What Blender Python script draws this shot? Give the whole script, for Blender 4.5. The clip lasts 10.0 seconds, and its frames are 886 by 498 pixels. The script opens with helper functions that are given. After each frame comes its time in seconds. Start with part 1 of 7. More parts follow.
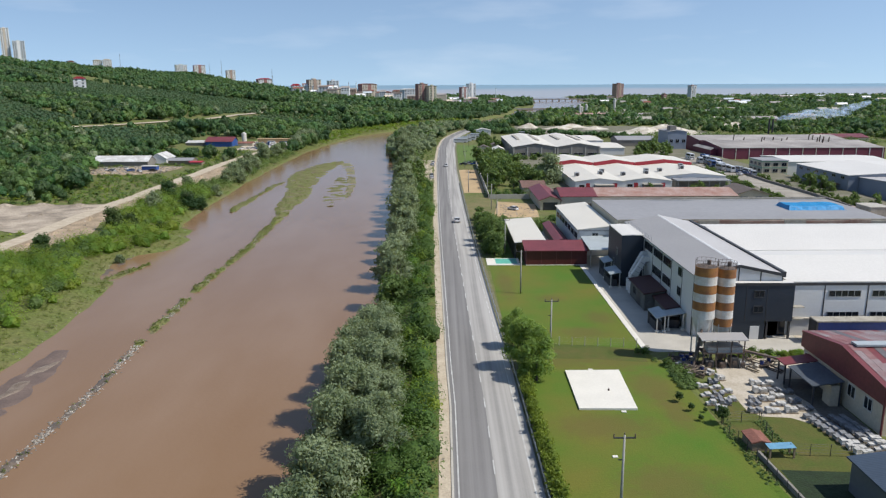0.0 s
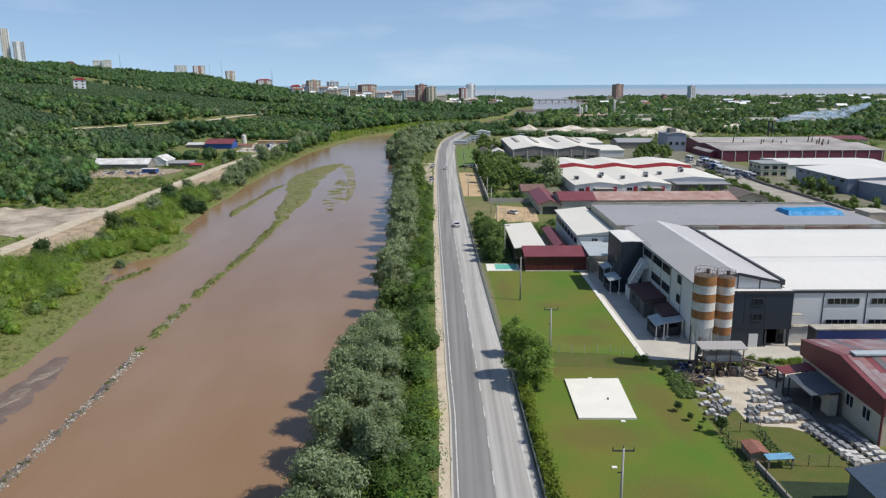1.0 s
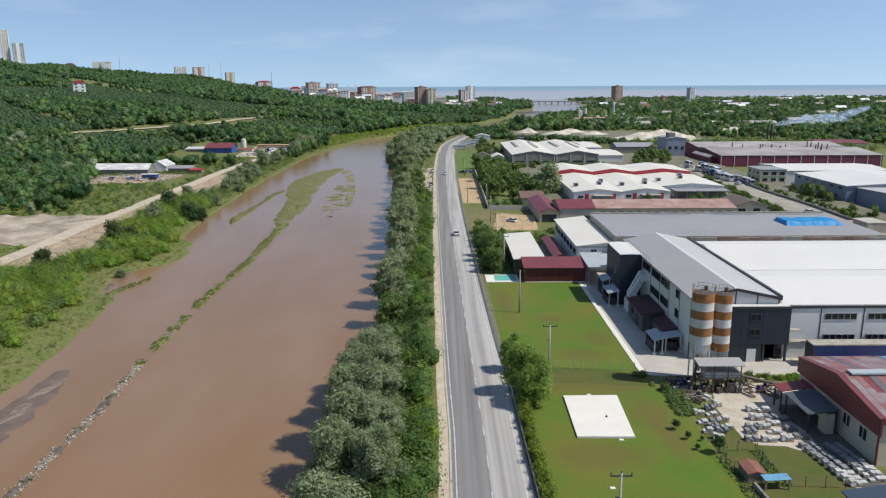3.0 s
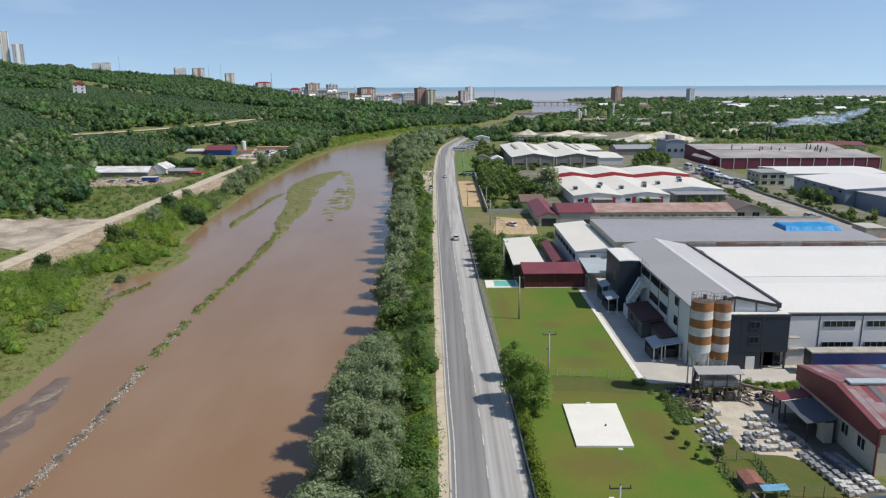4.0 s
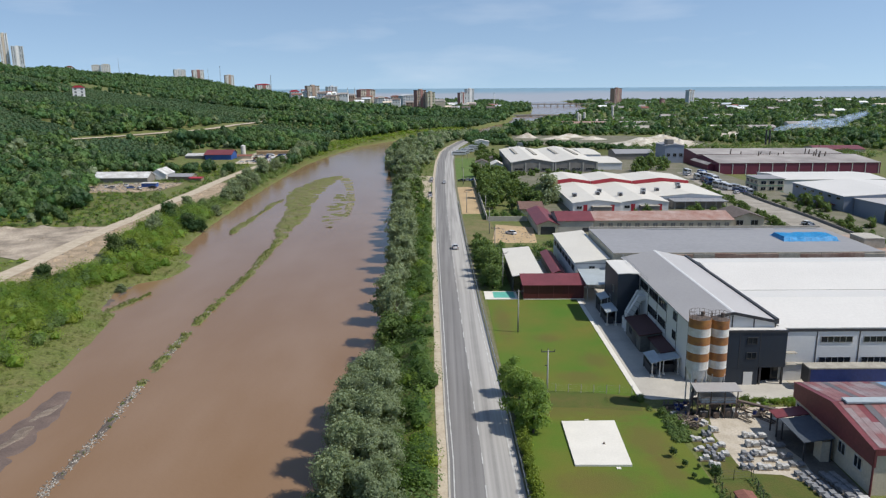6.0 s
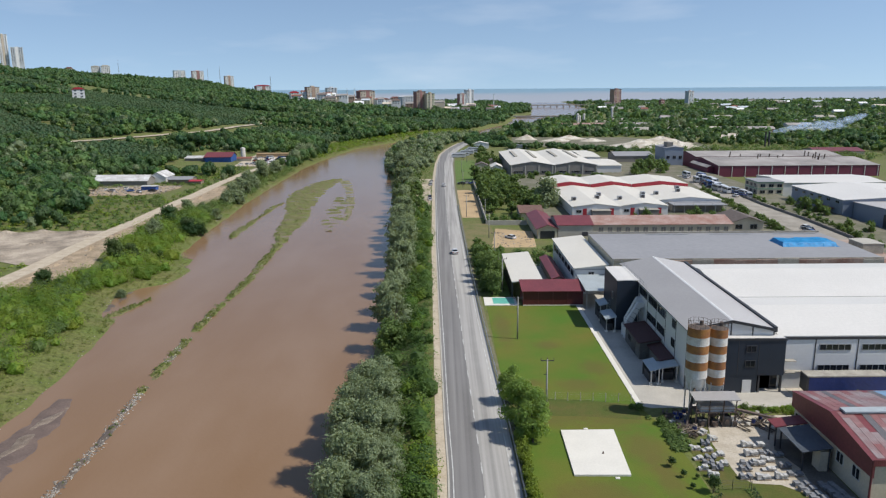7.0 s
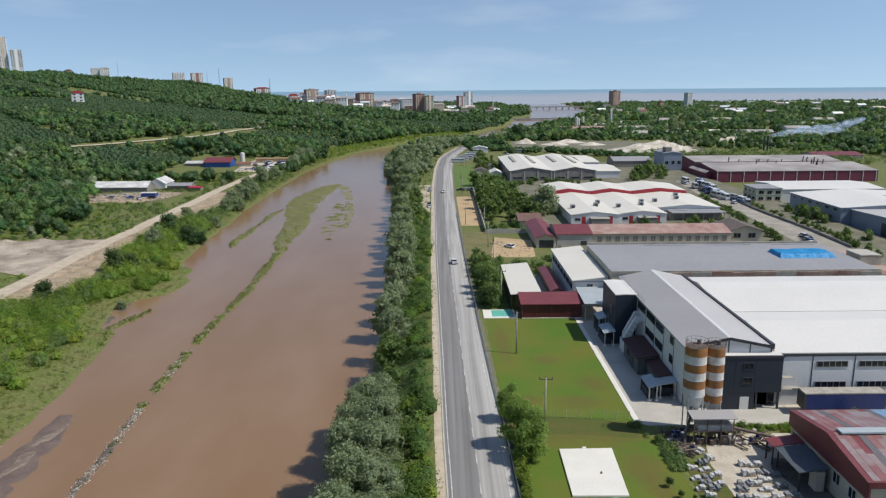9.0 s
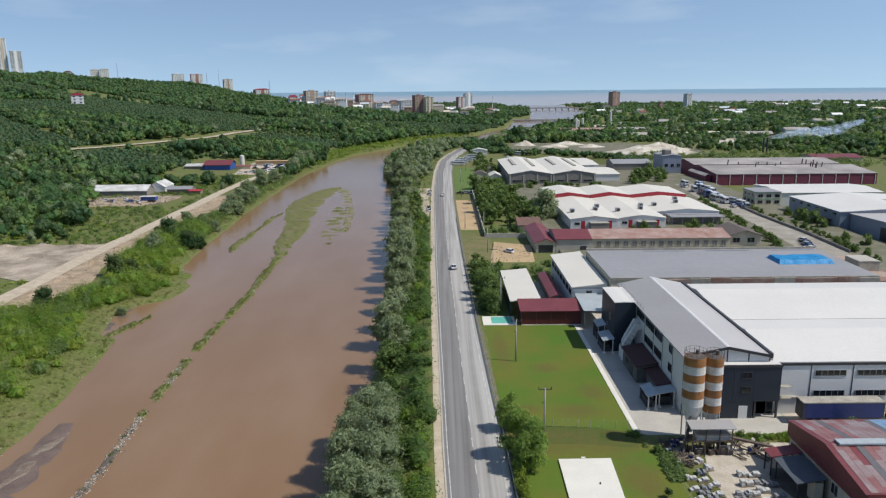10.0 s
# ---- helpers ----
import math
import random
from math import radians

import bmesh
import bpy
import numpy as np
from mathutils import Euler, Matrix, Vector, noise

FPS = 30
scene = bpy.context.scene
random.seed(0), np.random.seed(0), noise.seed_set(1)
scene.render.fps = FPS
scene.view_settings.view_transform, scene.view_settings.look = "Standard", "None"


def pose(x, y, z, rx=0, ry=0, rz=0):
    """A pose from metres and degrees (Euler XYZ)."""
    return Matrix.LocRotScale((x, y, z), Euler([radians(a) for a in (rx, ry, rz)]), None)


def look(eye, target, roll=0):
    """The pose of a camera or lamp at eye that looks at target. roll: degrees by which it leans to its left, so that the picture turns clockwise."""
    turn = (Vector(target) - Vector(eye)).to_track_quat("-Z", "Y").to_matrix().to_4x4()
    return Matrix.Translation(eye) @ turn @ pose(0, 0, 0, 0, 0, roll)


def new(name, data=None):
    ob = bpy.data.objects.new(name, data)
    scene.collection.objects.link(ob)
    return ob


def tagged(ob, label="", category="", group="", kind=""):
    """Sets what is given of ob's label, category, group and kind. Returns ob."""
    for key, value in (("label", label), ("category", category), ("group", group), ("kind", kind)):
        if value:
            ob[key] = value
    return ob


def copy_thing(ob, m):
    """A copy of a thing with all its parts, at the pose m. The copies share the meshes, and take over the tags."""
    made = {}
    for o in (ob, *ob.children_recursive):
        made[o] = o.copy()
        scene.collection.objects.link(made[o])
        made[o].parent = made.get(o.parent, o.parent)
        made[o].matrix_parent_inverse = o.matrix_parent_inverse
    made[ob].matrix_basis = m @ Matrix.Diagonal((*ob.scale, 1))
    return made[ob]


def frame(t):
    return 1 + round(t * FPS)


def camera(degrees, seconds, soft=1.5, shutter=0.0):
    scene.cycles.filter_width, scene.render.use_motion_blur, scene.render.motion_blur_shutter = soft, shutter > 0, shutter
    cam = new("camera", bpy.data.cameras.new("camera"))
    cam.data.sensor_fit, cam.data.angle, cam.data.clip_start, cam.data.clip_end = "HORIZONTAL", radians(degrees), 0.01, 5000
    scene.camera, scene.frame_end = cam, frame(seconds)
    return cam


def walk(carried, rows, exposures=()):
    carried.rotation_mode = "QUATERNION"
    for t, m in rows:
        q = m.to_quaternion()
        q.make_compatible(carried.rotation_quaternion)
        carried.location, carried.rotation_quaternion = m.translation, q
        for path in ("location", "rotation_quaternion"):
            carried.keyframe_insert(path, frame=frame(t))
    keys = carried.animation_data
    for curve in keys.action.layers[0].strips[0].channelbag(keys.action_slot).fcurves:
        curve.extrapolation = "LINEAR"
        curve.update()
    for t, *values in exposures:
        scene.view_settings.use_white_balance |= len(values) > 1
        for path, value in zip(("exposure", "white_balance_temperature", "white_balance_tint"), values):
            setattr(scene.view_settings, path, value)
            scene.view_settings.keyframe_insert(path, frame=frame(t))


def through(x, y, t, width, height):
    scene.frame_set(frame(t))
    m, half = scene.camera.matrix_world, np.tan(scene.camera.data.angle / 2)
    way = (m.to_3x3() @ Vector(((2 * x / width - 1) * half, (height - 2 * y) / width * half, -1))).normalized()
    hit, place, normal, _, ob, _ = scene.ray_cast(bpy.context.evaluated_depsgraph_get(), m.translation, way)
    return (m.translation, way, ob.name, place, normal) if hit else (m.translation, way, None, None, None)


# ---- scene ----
cam = camera(62.19, 10.0, 1.25)
walk(cam, [
    (0, pose(0.000, 0.000, 41.500, 77.2920, 0.2241, -0.0003)),
    (1, pose(0.008, -0.042, 42.816, 77.3155, 0.2302, -0.0151)),
    (2, pose(0.022, -0.080, 44.113, 77.3406, 0.2411, -0.0317)),
    (3, pose(0.043, -0.113, 45.406, 77.3674, 0.2567, -0.0504)),
    (4, pose(0.071, -0.142, 46.705, 77.3959, 0.2771, -0.0709)),
    (5, pose(0.105, -0.166, 48.023, 77.4260, 0.3021, -0.0934)),
    (6, pose(0.147, -0.187, 49.374, 77.4577, 0.3319, -0.1179)),
    (7, pose(0.195, -0.203, 50.768, 77.4911, 0.3665, -0.1443)),
    (8, pose(0.249, -0.214, 52.220, 77.5262, 0.4057, -0.1726)),
    (9, pose(0.310, -0.222, 53.741, 77.5630, 0.4497, -0.2029)),
    (10, pose(0.378, -0.225, 55.343, 77.6014, 0.4984, -0.2352)),
], ((0, 0.10), (5, 0.05), (10, -0.03)))

# world: clear morning sky with thin streaks of cloud, sun from the east
SUN_EL, SUN_DIR = 52.5, Vector((0.968, -0.25, 0.0)).normalized()
world = bpy.data.worlds.new("sky")
scene.world = world
world.use_nodes = True
wn, wl = world.node_tree.nodes, world.node_tree.links
sky = wn.new("ShaderNodeTexSky")
sky.sky_type = "NISHITA"
sky.sun_disc = False
sky.sun_elevation = radians(SUN_EL)
sky.sun_rotation = math.atan2(SUN_DIR.x, SUN_DIR.y)
sky.altitude, sky.air_density, sky.dust_density, sky.ozone_density = 50, 1.0, 0.3, 1.0
bg = wn["Background"]
bg.inputs["Strength"].default_value = 0.134
coord = wn.new("ShaderNodeTexCoord")
stretch = wn.new("ShaderNodeMapping")
stretch.inputs["Scale"].default_value = (3.0, 3.0, 14.0)
streak = wn.new("ShaderNodeTexNoise")
streak.inputs["Scale"].default_value, streak.inputs["Detail"].default_value = 1.6, 6.0
fade = wn.new("ShaderNodeMapRange")
fade.inputs["From Min"].default_value, fade.inputs["From Max"].default_value = 0.52, 0.78
fade.inputs["To Min"].default_value, fade.inputs["To Max"].default_value = 0.0, 0.22
lift = wn.new("ShaderNodeVectorMath")
lift.operation = "ADD"
lift.inputs[1].default_value = (0, 0, 0.15)
unit_way = wn.new("ShaderNodeVectorMath")
unit_way.operation = "NORMALIZE"
wl.new(coord.outputs["Generated"], lift.inputs[0])
wl.new(lift.outputs["Vector"], unit_way.inputs[0])
wl.new(unit_way.outputs["Vector"], sky.inputs["Vector"])
blend = wn.new("ShaderNodeMixRGB")
blend.inputs["Color2"].default_value = (6.6, 7.0, 7.6, 1)
wl.new(coord.outputs["Generated"], stretch.inputs["Vector"])
wl.new(stretch.outputs["Vector"], streak.inputs["Vector"])
wl.new(streak.outputs["Fac"], fade.inputs["Value"])
wl.new(fade.outputs["Result"], blend.inputs["Fac"])
wl.new(sky.outputs["Color"], blend.inputs["Color1"])
wl.new(blend.outputs["Color"], bg.inputs["Color"])

sun = new("sun", bpy.data.lights.new("sun", "SUN"))
sun.data.energy, sun.data.angle, sun.data.color = 4.55, radians(0.5), (1.0, 0.95, 0.87)
to_sun = SUN_DIR * math.cos(radians(SUN_EL)) + Vector((0, 0, math.sin(radians(SUN_EL))))
sun.matrix_world = look(to_sun * 300, (0, 0, 0))

# ---- materials ----
COLOR_SCALE = 0.86  # scales every base colour down, so shade comes out darker beside the sun


def material(name, color, rough=0.8, vary=0.25, size=1.0, fine=0.08, bump=0.15, second=None, metal=0.0, spread=0.5, per_piece=0.0, spec=0.5):
    """Two scales of colour variation (patches of about size metres and a grain of fine metres) with relief."""
    second = tuple(c * COLOR_SCALE for c in (second or tuple(c * (1 - vary) for c in color)))
    color = tuple(c * COLOR_SCALE for c in color)
    m = bpy.data.materials.new(name)
    m.use_nodes = True
    n, l = m.node_tree.nodes, m.node_tree.links
    b = n["Principled BSDF"]
    b.inputs["Roughness"].default_value, b.inputs["Metallic"].default_value = rough, metal
    b.inputs["Specular IOR Level"].default_value = spec
    geo = n.new("ShaderNodeNewGeometry")
    big = n.new("ShaderNodeTexNoise")
    big.inputs["Scale"].default_value, big.inputs["Detail"].default_value = 1.0 / size, 5.0
    grain = n.new("ShaderNodeTexNoise")
    grain.inputs["Scale"].default_value, grain.inputs["Detail"].default_value = 1.0 / fine, 3.0
    l.new(geo.outputs["Position"], big.inputs["Vector"])
    l.new(geo.outputs["Position"], grain.inputs["Vector"])
    ramp = n.new("ShaderNodeMapRange")
    ramp.inputs["From Min"].default_value, ramp.inputs["From Max"].default_value = 0.5 - spread / 2 * 0.6, 0.5 + spread / 2 * 0.6
    l.new(big.outputs["Fac"], ramp.inputs["Value"])
    mix = n.new("ShaderNodeMixRGB")
    mix.inputs["Color1"].default_value, mix.inputs["Color2"].default_value = (*second, 1), (*color, 1)
    l.new(ramp.outputs["Result"], mix.inputs["Fac"])
    hsv = n.new("ShaderNodeHueSaturation")
    gr = n.new("ShaderNodeMapRange")
    gr.inputs["To Min"].default_value, gr.inputs["To Max"].default_value = 1 - vary * 0.8, 1 + vary * 0.8
    gr.inputs["From Min"].default_value, gr.inputs["From Max"].default_value = 0.25, 0.75
    l.new(grain.outputs["Fac"], gr.inputs["Value"])
    out = gr.outputs["Result"]
    if per_piece:
        info = n.new("ShaderNodeNewGeometry")
        pr = n.new("ShaderNodeMapRange")
        pr.inputs["To Min"].default_value, pr.inputs["To Max"].default_value = 1 - per_piece, 1 + per_piece
        l.new(info.outputs["Random Per Island"], pr.inputs["Value"])
        mul = n.new("ShaderNodeMath")
        mul.operation = "MULTIPLY"
        l.new(out, mul.inputs[0])
        l.new(pr.outputs["Result"], mul.inputs[1])
        out = mul.outputs[0]
    l.new(mix.outputs["Color"], hsv.inputs["Color"])
    l.new(out, hsv.inputs["Value"])
    l.new(hsv.outputs["Color"], b.inputs["Base Color"])
    if bump:
        bp = n.new("ShaderNodeBump")
        bp.inputs["Strength"].default_value, bp.inputs["Distance"].default_value = bump, fine
        l.new(grain.outputs["Fac"], bp.inputs["Height"])
        l.new(bp.outputs["Normal"], b.inputs["Normal"])
    return m


def sheet_metal(name, color, rough=0.45, ribs=0.25, axis="X", vary=0.12, size=6.0, second=None, metal=0.0, depth=0.03, spread=0.6):
    """Painted profiled sheet: ribs across one axis, faint streaks and dirt."""
    m = material(name, color, rough, vary, size, 0.5, 0.0, second, metal, spread)
    n, l = m.node_tree.nodes, m.node_tree.links
    geo = n.new("ShaderNodeNewGeometry")
    wave = n.new("ShaderNodeTexWave")
    wave.wave_profile, wave.bands_direction = "SIN", axis
    wave.inputs["Scale"].default_value, wave.inputs["Distortion"].default_value = 0.314 / ribs, 0.0
    l.new(geo.outputs["Position"], wave.inputs["Vector"])
    bp = n.new("ShaderNodeBump")
    bp.inputs["Strength"].default_value, bp.inputs["Distance"].default_value = 0.35, depth
    l.new(wave.outputs["Fac"], bp.inputs["Height"])
    l.new(bp.outputs["Normal"], n["Principled BSDF"].inputs["Normal"])
    return m


def leaf_material(name, dark, light, size=6.0, through=0.25, speckle=0.2, clump=0.0, tone=0.3):
    """Leaves: a tone for each patch of size metres, a speckle from leaf to leaf and, with clump, one from crown to crown."""
    m = material(name, light, 0.6, 0.2, size, 0.6, 0.0, dark, per_piece=speckle, spec=0.25)
    b = m.node_tree.nodes["Principled BSDF"]
    if clump:
        n = m.node_tree.nodes
        geo, cell, sep, ra, hs = n.new("ShaderNodeNewGeometry"), n.new("ShaderNodeTexVoronoi"), n.new("ShaderNodeSeparateColor"), n.new("ShaderNodeMapRange"), n.new("ShaderNodeHueSaturation")
        hr = n.new("ShaderNodeMapRange")
        cell.inputs["Scale"].default_value = 1.0 / clump
        ra.inputs["To Min"].default_value, ra.inputs["To Max"].default_value = 1 - tone, 1 + tone
        hr.inputs["To Min"].default_value, hr.inputs["To Max"].default_value = 0.475, 0.53
        k = m.node_tree.links
        k.new(geo.outputs["Position"], cell.inputs["Vector"])
        k.new(cell.outputs["Color"], sep.inputs["Color"])
        k.new(sep.outputs["Red"], ra.inputs["Value"])
        k.new(sep.outputs["Green"], hr.inputs["Value"])
        k.new(ra.outputs["Result"], hs.inputs["Value"])
        k.new(hr.outputs["Result"], hs.inputs["Hue"])
        k.new(b.inputs["Base Color"].links[0].from_socket, hs.inputs["Color"])
        k.new(hs.outputs["Color"], b.inputs["Base Color"])
    t = m.node_tree.nodes.new("ShaderNodeBsdfTranslucent")
    t.inputs["Color"].default_value = (light[0] * 1.6, light[1] * 1.5, light[2] * 0.9, 1)
    mx = m.node_tree.nodes.new("ShaderNodeMixShader")
    mx.inputs["Fac"].default_value = through
    l = m.node_tree.links
    l.new(b.outputs["BSDF"], mx.inputs[1])
    l.new(t.outputs["BSDF"], mx.inputs[2])
    l.new(mx.outputs["Shader"], m.node_tree.nodes["Material Output"].inputs["Surface"])
    return m


M_GROUND = material("meadow", (0.115, 0.148, 0.028), 0.95, 0.35, 9, 0.9, 0.4, (0.145, 0.142, 0.045))
M_LAWN = material("mown_lawn", (0.070, 0.150, 0.004), 0.95, 0.16, 11, 0.22, 0.2, (0.135, 0.138, 0.013), spread=0.6)


def worn_spots(m, spots, color):
    """Trodden patches on a lawn: (x, y, reach in x, reach in y) each, with ragged edges."""
    n, l = m.node_tree.nodes, m.node_tree.links
    hsv = [k for k in n if k.bl_idname == "ShaderNodeHueSaturation"][0]
    geo, rag = n.new("ShaderNodeNewGeometry"), n.new("ShaderNodeTexNoise")
    rag.inputs["Scale"].default_value, rag.inputs["Detail"].default_value, rag.inputs["Roughness"].default_value = 0.75, 9.0, 0.68
    l.new(geo.outputs["Position"], rag.inputs["Vector"])
    out = hsv.outputs["Color"]
    for x, y, rx, ry in spots:
        mp, ln, ad, ra, mx = n.new("ShaderNodeMapping"), n.new("ShaderNodeVectorMath"), n.new("ShaderNodeMath"), n.new("ShaderNodeMapRange"), n.new("ShaderNodeMixRGB")
        mp.inputs["Location"].default_value, mp.inputs["Scale"].default_value = (-x / rx, -y / ry, 0), (1 / rx, 1 / ry, 0)
        ln.operation, ad.operation = "LENGTH", "MULTIPLY_ADD"
        ad.inputs[1].default_value = 1.8
        ra.inputs["From Min"].default_value, ra.inputs["From Max"].default_value = 1.35, 2.1
        ra.inputs["To Min"].default_value, ra.inputs["To Max"].default_value = 0.55, 0.0
        mx.inputs["Color2"].default_value = (*color, 1)
        l.new(geo.outputs["Position"], mp.inputs["Vector"])
        l.new(mp.outputs["Vector"], ln.inputs[0])
        l.new(rag.outputs["Fac"], ad.inputs[0])
        l.new(ln.outputs["Value"], ad.inputs[2])
        l.new(ad.outputs[0], ra.inputs["Value"])
        l.new(ra.outputs["Result"], mx.inputs["Fac"])
        l.new(out, mx.inputs["Color1"])
        out = mx.outputs["Color"]
    l.new(out, n["Principled BSDF"].inputs["Base Color"])


worn_spots(M_LAWN, ((24, 119, 4.5, 3.0), (28, 127, 3.0, 4.0), (18, 107, 6.0, 4.5), (27, 106, 6.0, 4.0), (29, 96, 3.5, 6.0), (20, 84, 7.0, 4.0), (24, 70, 6.0, 5.0), (21, 139, 3.0, 2.5), (13, 150, 2.0, 12), (30, 88, 2.0, 6), (15, 120, 3, 2)), (0.105, 0.078, 0.018))
M_MEADOW = material("fresh_meadow", (0.085, 0.165, 0.022), 0.95, 0.22, 6, 0.6, 0.3, (0.12, 0.165, 0.035), spread=0.7)
M_SOIL = material("bare_soil", (0.47, 0.36, 0.245), 0.95, 0.3, 4, 0.5, 0.5, (0.26, 0.20, 0.125), spread=0.7)
M_SAND = material("sand", (0.50, 0.36, 0.20), 0.95, 0.15, 6, 0.4, 0.2)
M_TRACK = material("dirt_track", (0.56, 0.48, 0.365), 0.95, 0.2, 2.5, 0.3, 0.25, (0.43, 0.355, 0.26), spread=0.7)
def road_material(name, color, worn):
    """Asphalt with long streaks polished by wheels, and patches."""
    m = material(name, color, 0.9, 0.10, 6, 0.2, 0.1)
    n, l = m.node_tree.nodes, m.node_tree.links
    geo, mp, no, ra = n.new("ShaderNodeNewGeometry"), n.new("ShaderNodeMapping"), n.new("ShaderNodeTexNoise"), n.new("ShaderNodeMapRange")
    mp.inputs["Scale"].default_value = (1.1, 0.012, 1.0)
    no.inputs["Scale"].default_value, no.inputs["Detail"].default_value = 1.0, 3.0
    ra.inputs["From Min"].default_value, ra.inputs["From Max"].default_value = 0.35, 0.65
    mx = n.new("ShaderNodeMixRGB")
    mx.inputs["Color2"].default_value = (*worn, 1)
    hsv = [k for k in n if k.bl_idname == "ShaderNodeHueSaturation"][0]
    l.new(geo.outputs["Position"], mp.inputs["Vector"])
    l.new(mp.outputs["Vector"], no.inputs["Vector"])
    l.new(no.outputs["Fac"], ra.inputs["Value"])
    l.new(ra.outputs["Result"], mx.inputs["Fac"])
    l.new(hsv.outputs["Color"], mx.inputs["Color1"])
    l.new(mx.outputs["Color"], n["Principled BSDF"].inputs["Base Color"])
    return m


M_ASPHALT = road_material("asphalt", (0.175, 0.168, 0.162), (0.215, 0.207, 0.20))
M_ASPHALT_PALE = road_material("worn_asphalt", (0.30, 0.288, 0.27), (0.385, 0.37, 0.345))
M_PAINT = material("road_paint", (0.60, 0.60, 0.58), 0.7, 0.25, 1.5, 0.15, 0.0, (0.40, 0.39, 0.37))
M_CONCRETE = material("concrete", (0.50, 0.47, 0.41), 0.9, 0.15, 4, 0.25, 0.15)
M_CONCRETE_WHITE = material("pale_concrete", (0.74, 0.71, 0.635), 0.85, 0.06, 3, 0.3, 0.05)
M_GALV = material("galvanised_steel", (0.42, 0.43, 0.44), 0.45, 0.12, 1, 0.2, 0.05, metal=0.6)
M_DARKSTEEL = material("dark_steel", (0.05, 0.05, 0.055), 0.5, 0.2, 1, 0.2, 0.05)
M_POLE = material("pole_concrete", (0.38, 0.37, 0.34), 0.85, 0.15, 1.5, 0.15, 0.1)
M_WHITE_ROOF = sheet_metal("white_roof_sheet", (0.72, 0.695, 0.645), 0.5, 0.33, "X", 0.06, 12)
M_WHITE_ROOF_Y = sheet_metal("white_roof_sheet_lengthwise", (0.73, 0.69, 0.60), 0.5, 0.33, "Y", 0.06, 9)
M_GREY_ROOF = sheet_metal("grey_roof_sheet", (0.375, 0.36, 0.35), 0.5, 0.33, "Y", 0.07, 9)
M_FLAT_ROOF = material("bitumen_roof", (0.30, 0.30, 0.31), 0.7, 0.08, 14, 1.2, 0.05)
M_PANEL = sheet_metal("pale_wall_panel", (0.72, 0.72, 0.71), 0.5, 0.5, "Z", 0.04, 8, depth=0.008)
M_BLACK = sheet_metal("anthracite_panel", (0.020, 0.030, 0.048), 0.5, 1.0, "X", 0.1, 5, depth=0.004)
M_GLASS = material("dark_glass", (0.02, 0.024, 0.03), 0.08, 0.1, 2, 0.5, 0.0)
M_MAROON = sheet_metal("maroon_sheet", (0.115, 0.018, 0.02), 0.5, 0.25, "X", 0.15, 5)
M_MAROON_ROOF = sheet_metal("maroon_roof_sheet", (0.20, 0.045, 0.05), 0.5, 0.25, "X", 0.2, 4)
M_RUST_ROOF = sheet_metal("rusted_roof_sheet", (0.42, 0.31, 0.27), 0.7, 0.3, "X", 0.25, 4, (0.30, 0.15, 0.11))
M_CREAM = material("cream_render", (0.62, 0.55, 0.42), 0.9, 0.12, 3, 0.3, 0.1)


# ---- building blocks ----
def box(bm, x0, x1, y0, y1, z0, z1):
    v = [bm.verts.new(p) for p in ((x0, y0, z0), (x1, y0, z0), (x1, y1, z0), (x0, y1, z0), (x0, y0, z1), (x1, y0, z1), (x1, y1, z1), (x0, y1, z1))]
    for f in ((3, 2, 1, 0), (4, 5, 6, 7), (0, 1, 5, 4), (1, 2, 6, 5), (2, 3, 7, 6), (3, 0, 4, 7)):
        bm.faces.new([v[i] for i in f])
    return bm


def block(x0, x1, y0, y1, z0, z1):
    return box(bmesh.new(), x0, x1, y0, y1, z0, z1)


def prism(bm, loop, a, b, axis="y"):
    """Extrudes a closed loop of (u, z) from a to b along y or x, or of (x, y) along z."""
    put = {"y": lambda u, w, s: (u, s, w), "x": lambda u, w, s: (s, u, w), "z": lambda u, w, s: (u, w, s)}[axis]
    r0 = [bm.verts.new(put(u, w, a)) for u, w in loop]
    r1 = [bm.verts.new(put(u, w, b)) for u, w in loop]
    bm.faces.new(r0)
    bm.faces.new(r1[::-1])
    for i in range(len(loop)):
        j = (i + 1) % len(loop)
        bm.faces.new((r0[j], r0[i], r1[i], r1[j]))
    bmesh.ops.recalc_face_normals(bm, faces=bm.faces)
    return bm


def tube(bm, p, q, r0, r1=None, sides=10):
    """A tapered round bar from p to q."""
    p, q = Vector(p), Vector(q)
    r1 = r0 if r1 is None else r1
    turn = (q - p).to_track_quat("Z", "Y")
    rings = []
    for c, r in ((p, r0), (q, r1)):
        rings.append([bm.verts.new(c + turn @ Vector((r * math.cos(6.28318 * k / sides), r * math.sin(6.28318 * k / sides), 0))) for k in range(sides)])
    for k in range(sides):
        j = (k + 1) % sides
        bm.faces.new((rings[0][k], rings[0][j], rings[1][j], rings[1][k]))
    bm.faces.new(rings[0][::-1])
    bm.faces.new(rings[1])
    return bm


def part(name, bm, mat, parent=None, label="", smooth=False):
    me = bpy.data.meshes.new(name)
    bm.to_mesh(me)
    bm.free()
    me.materials.append(mat)
    if smooth:
        for f in me.polygons:
            f.use_smooth = True
    ob = new(name, me)
    if parent:
        ob.parent = parent
    if label:
        ob["label"] = label
    return ob


def thing(name, label, category, x=0, y=0, z=0, group="", kind="", turn=0):
    """An empty at the base of a thing; its parts are built round the origin."""
    ob = tagged(new(name), label, category, group, kind)
    ob.matrix_world = pose(x, y, z, 0, 0, turn)
    return ob


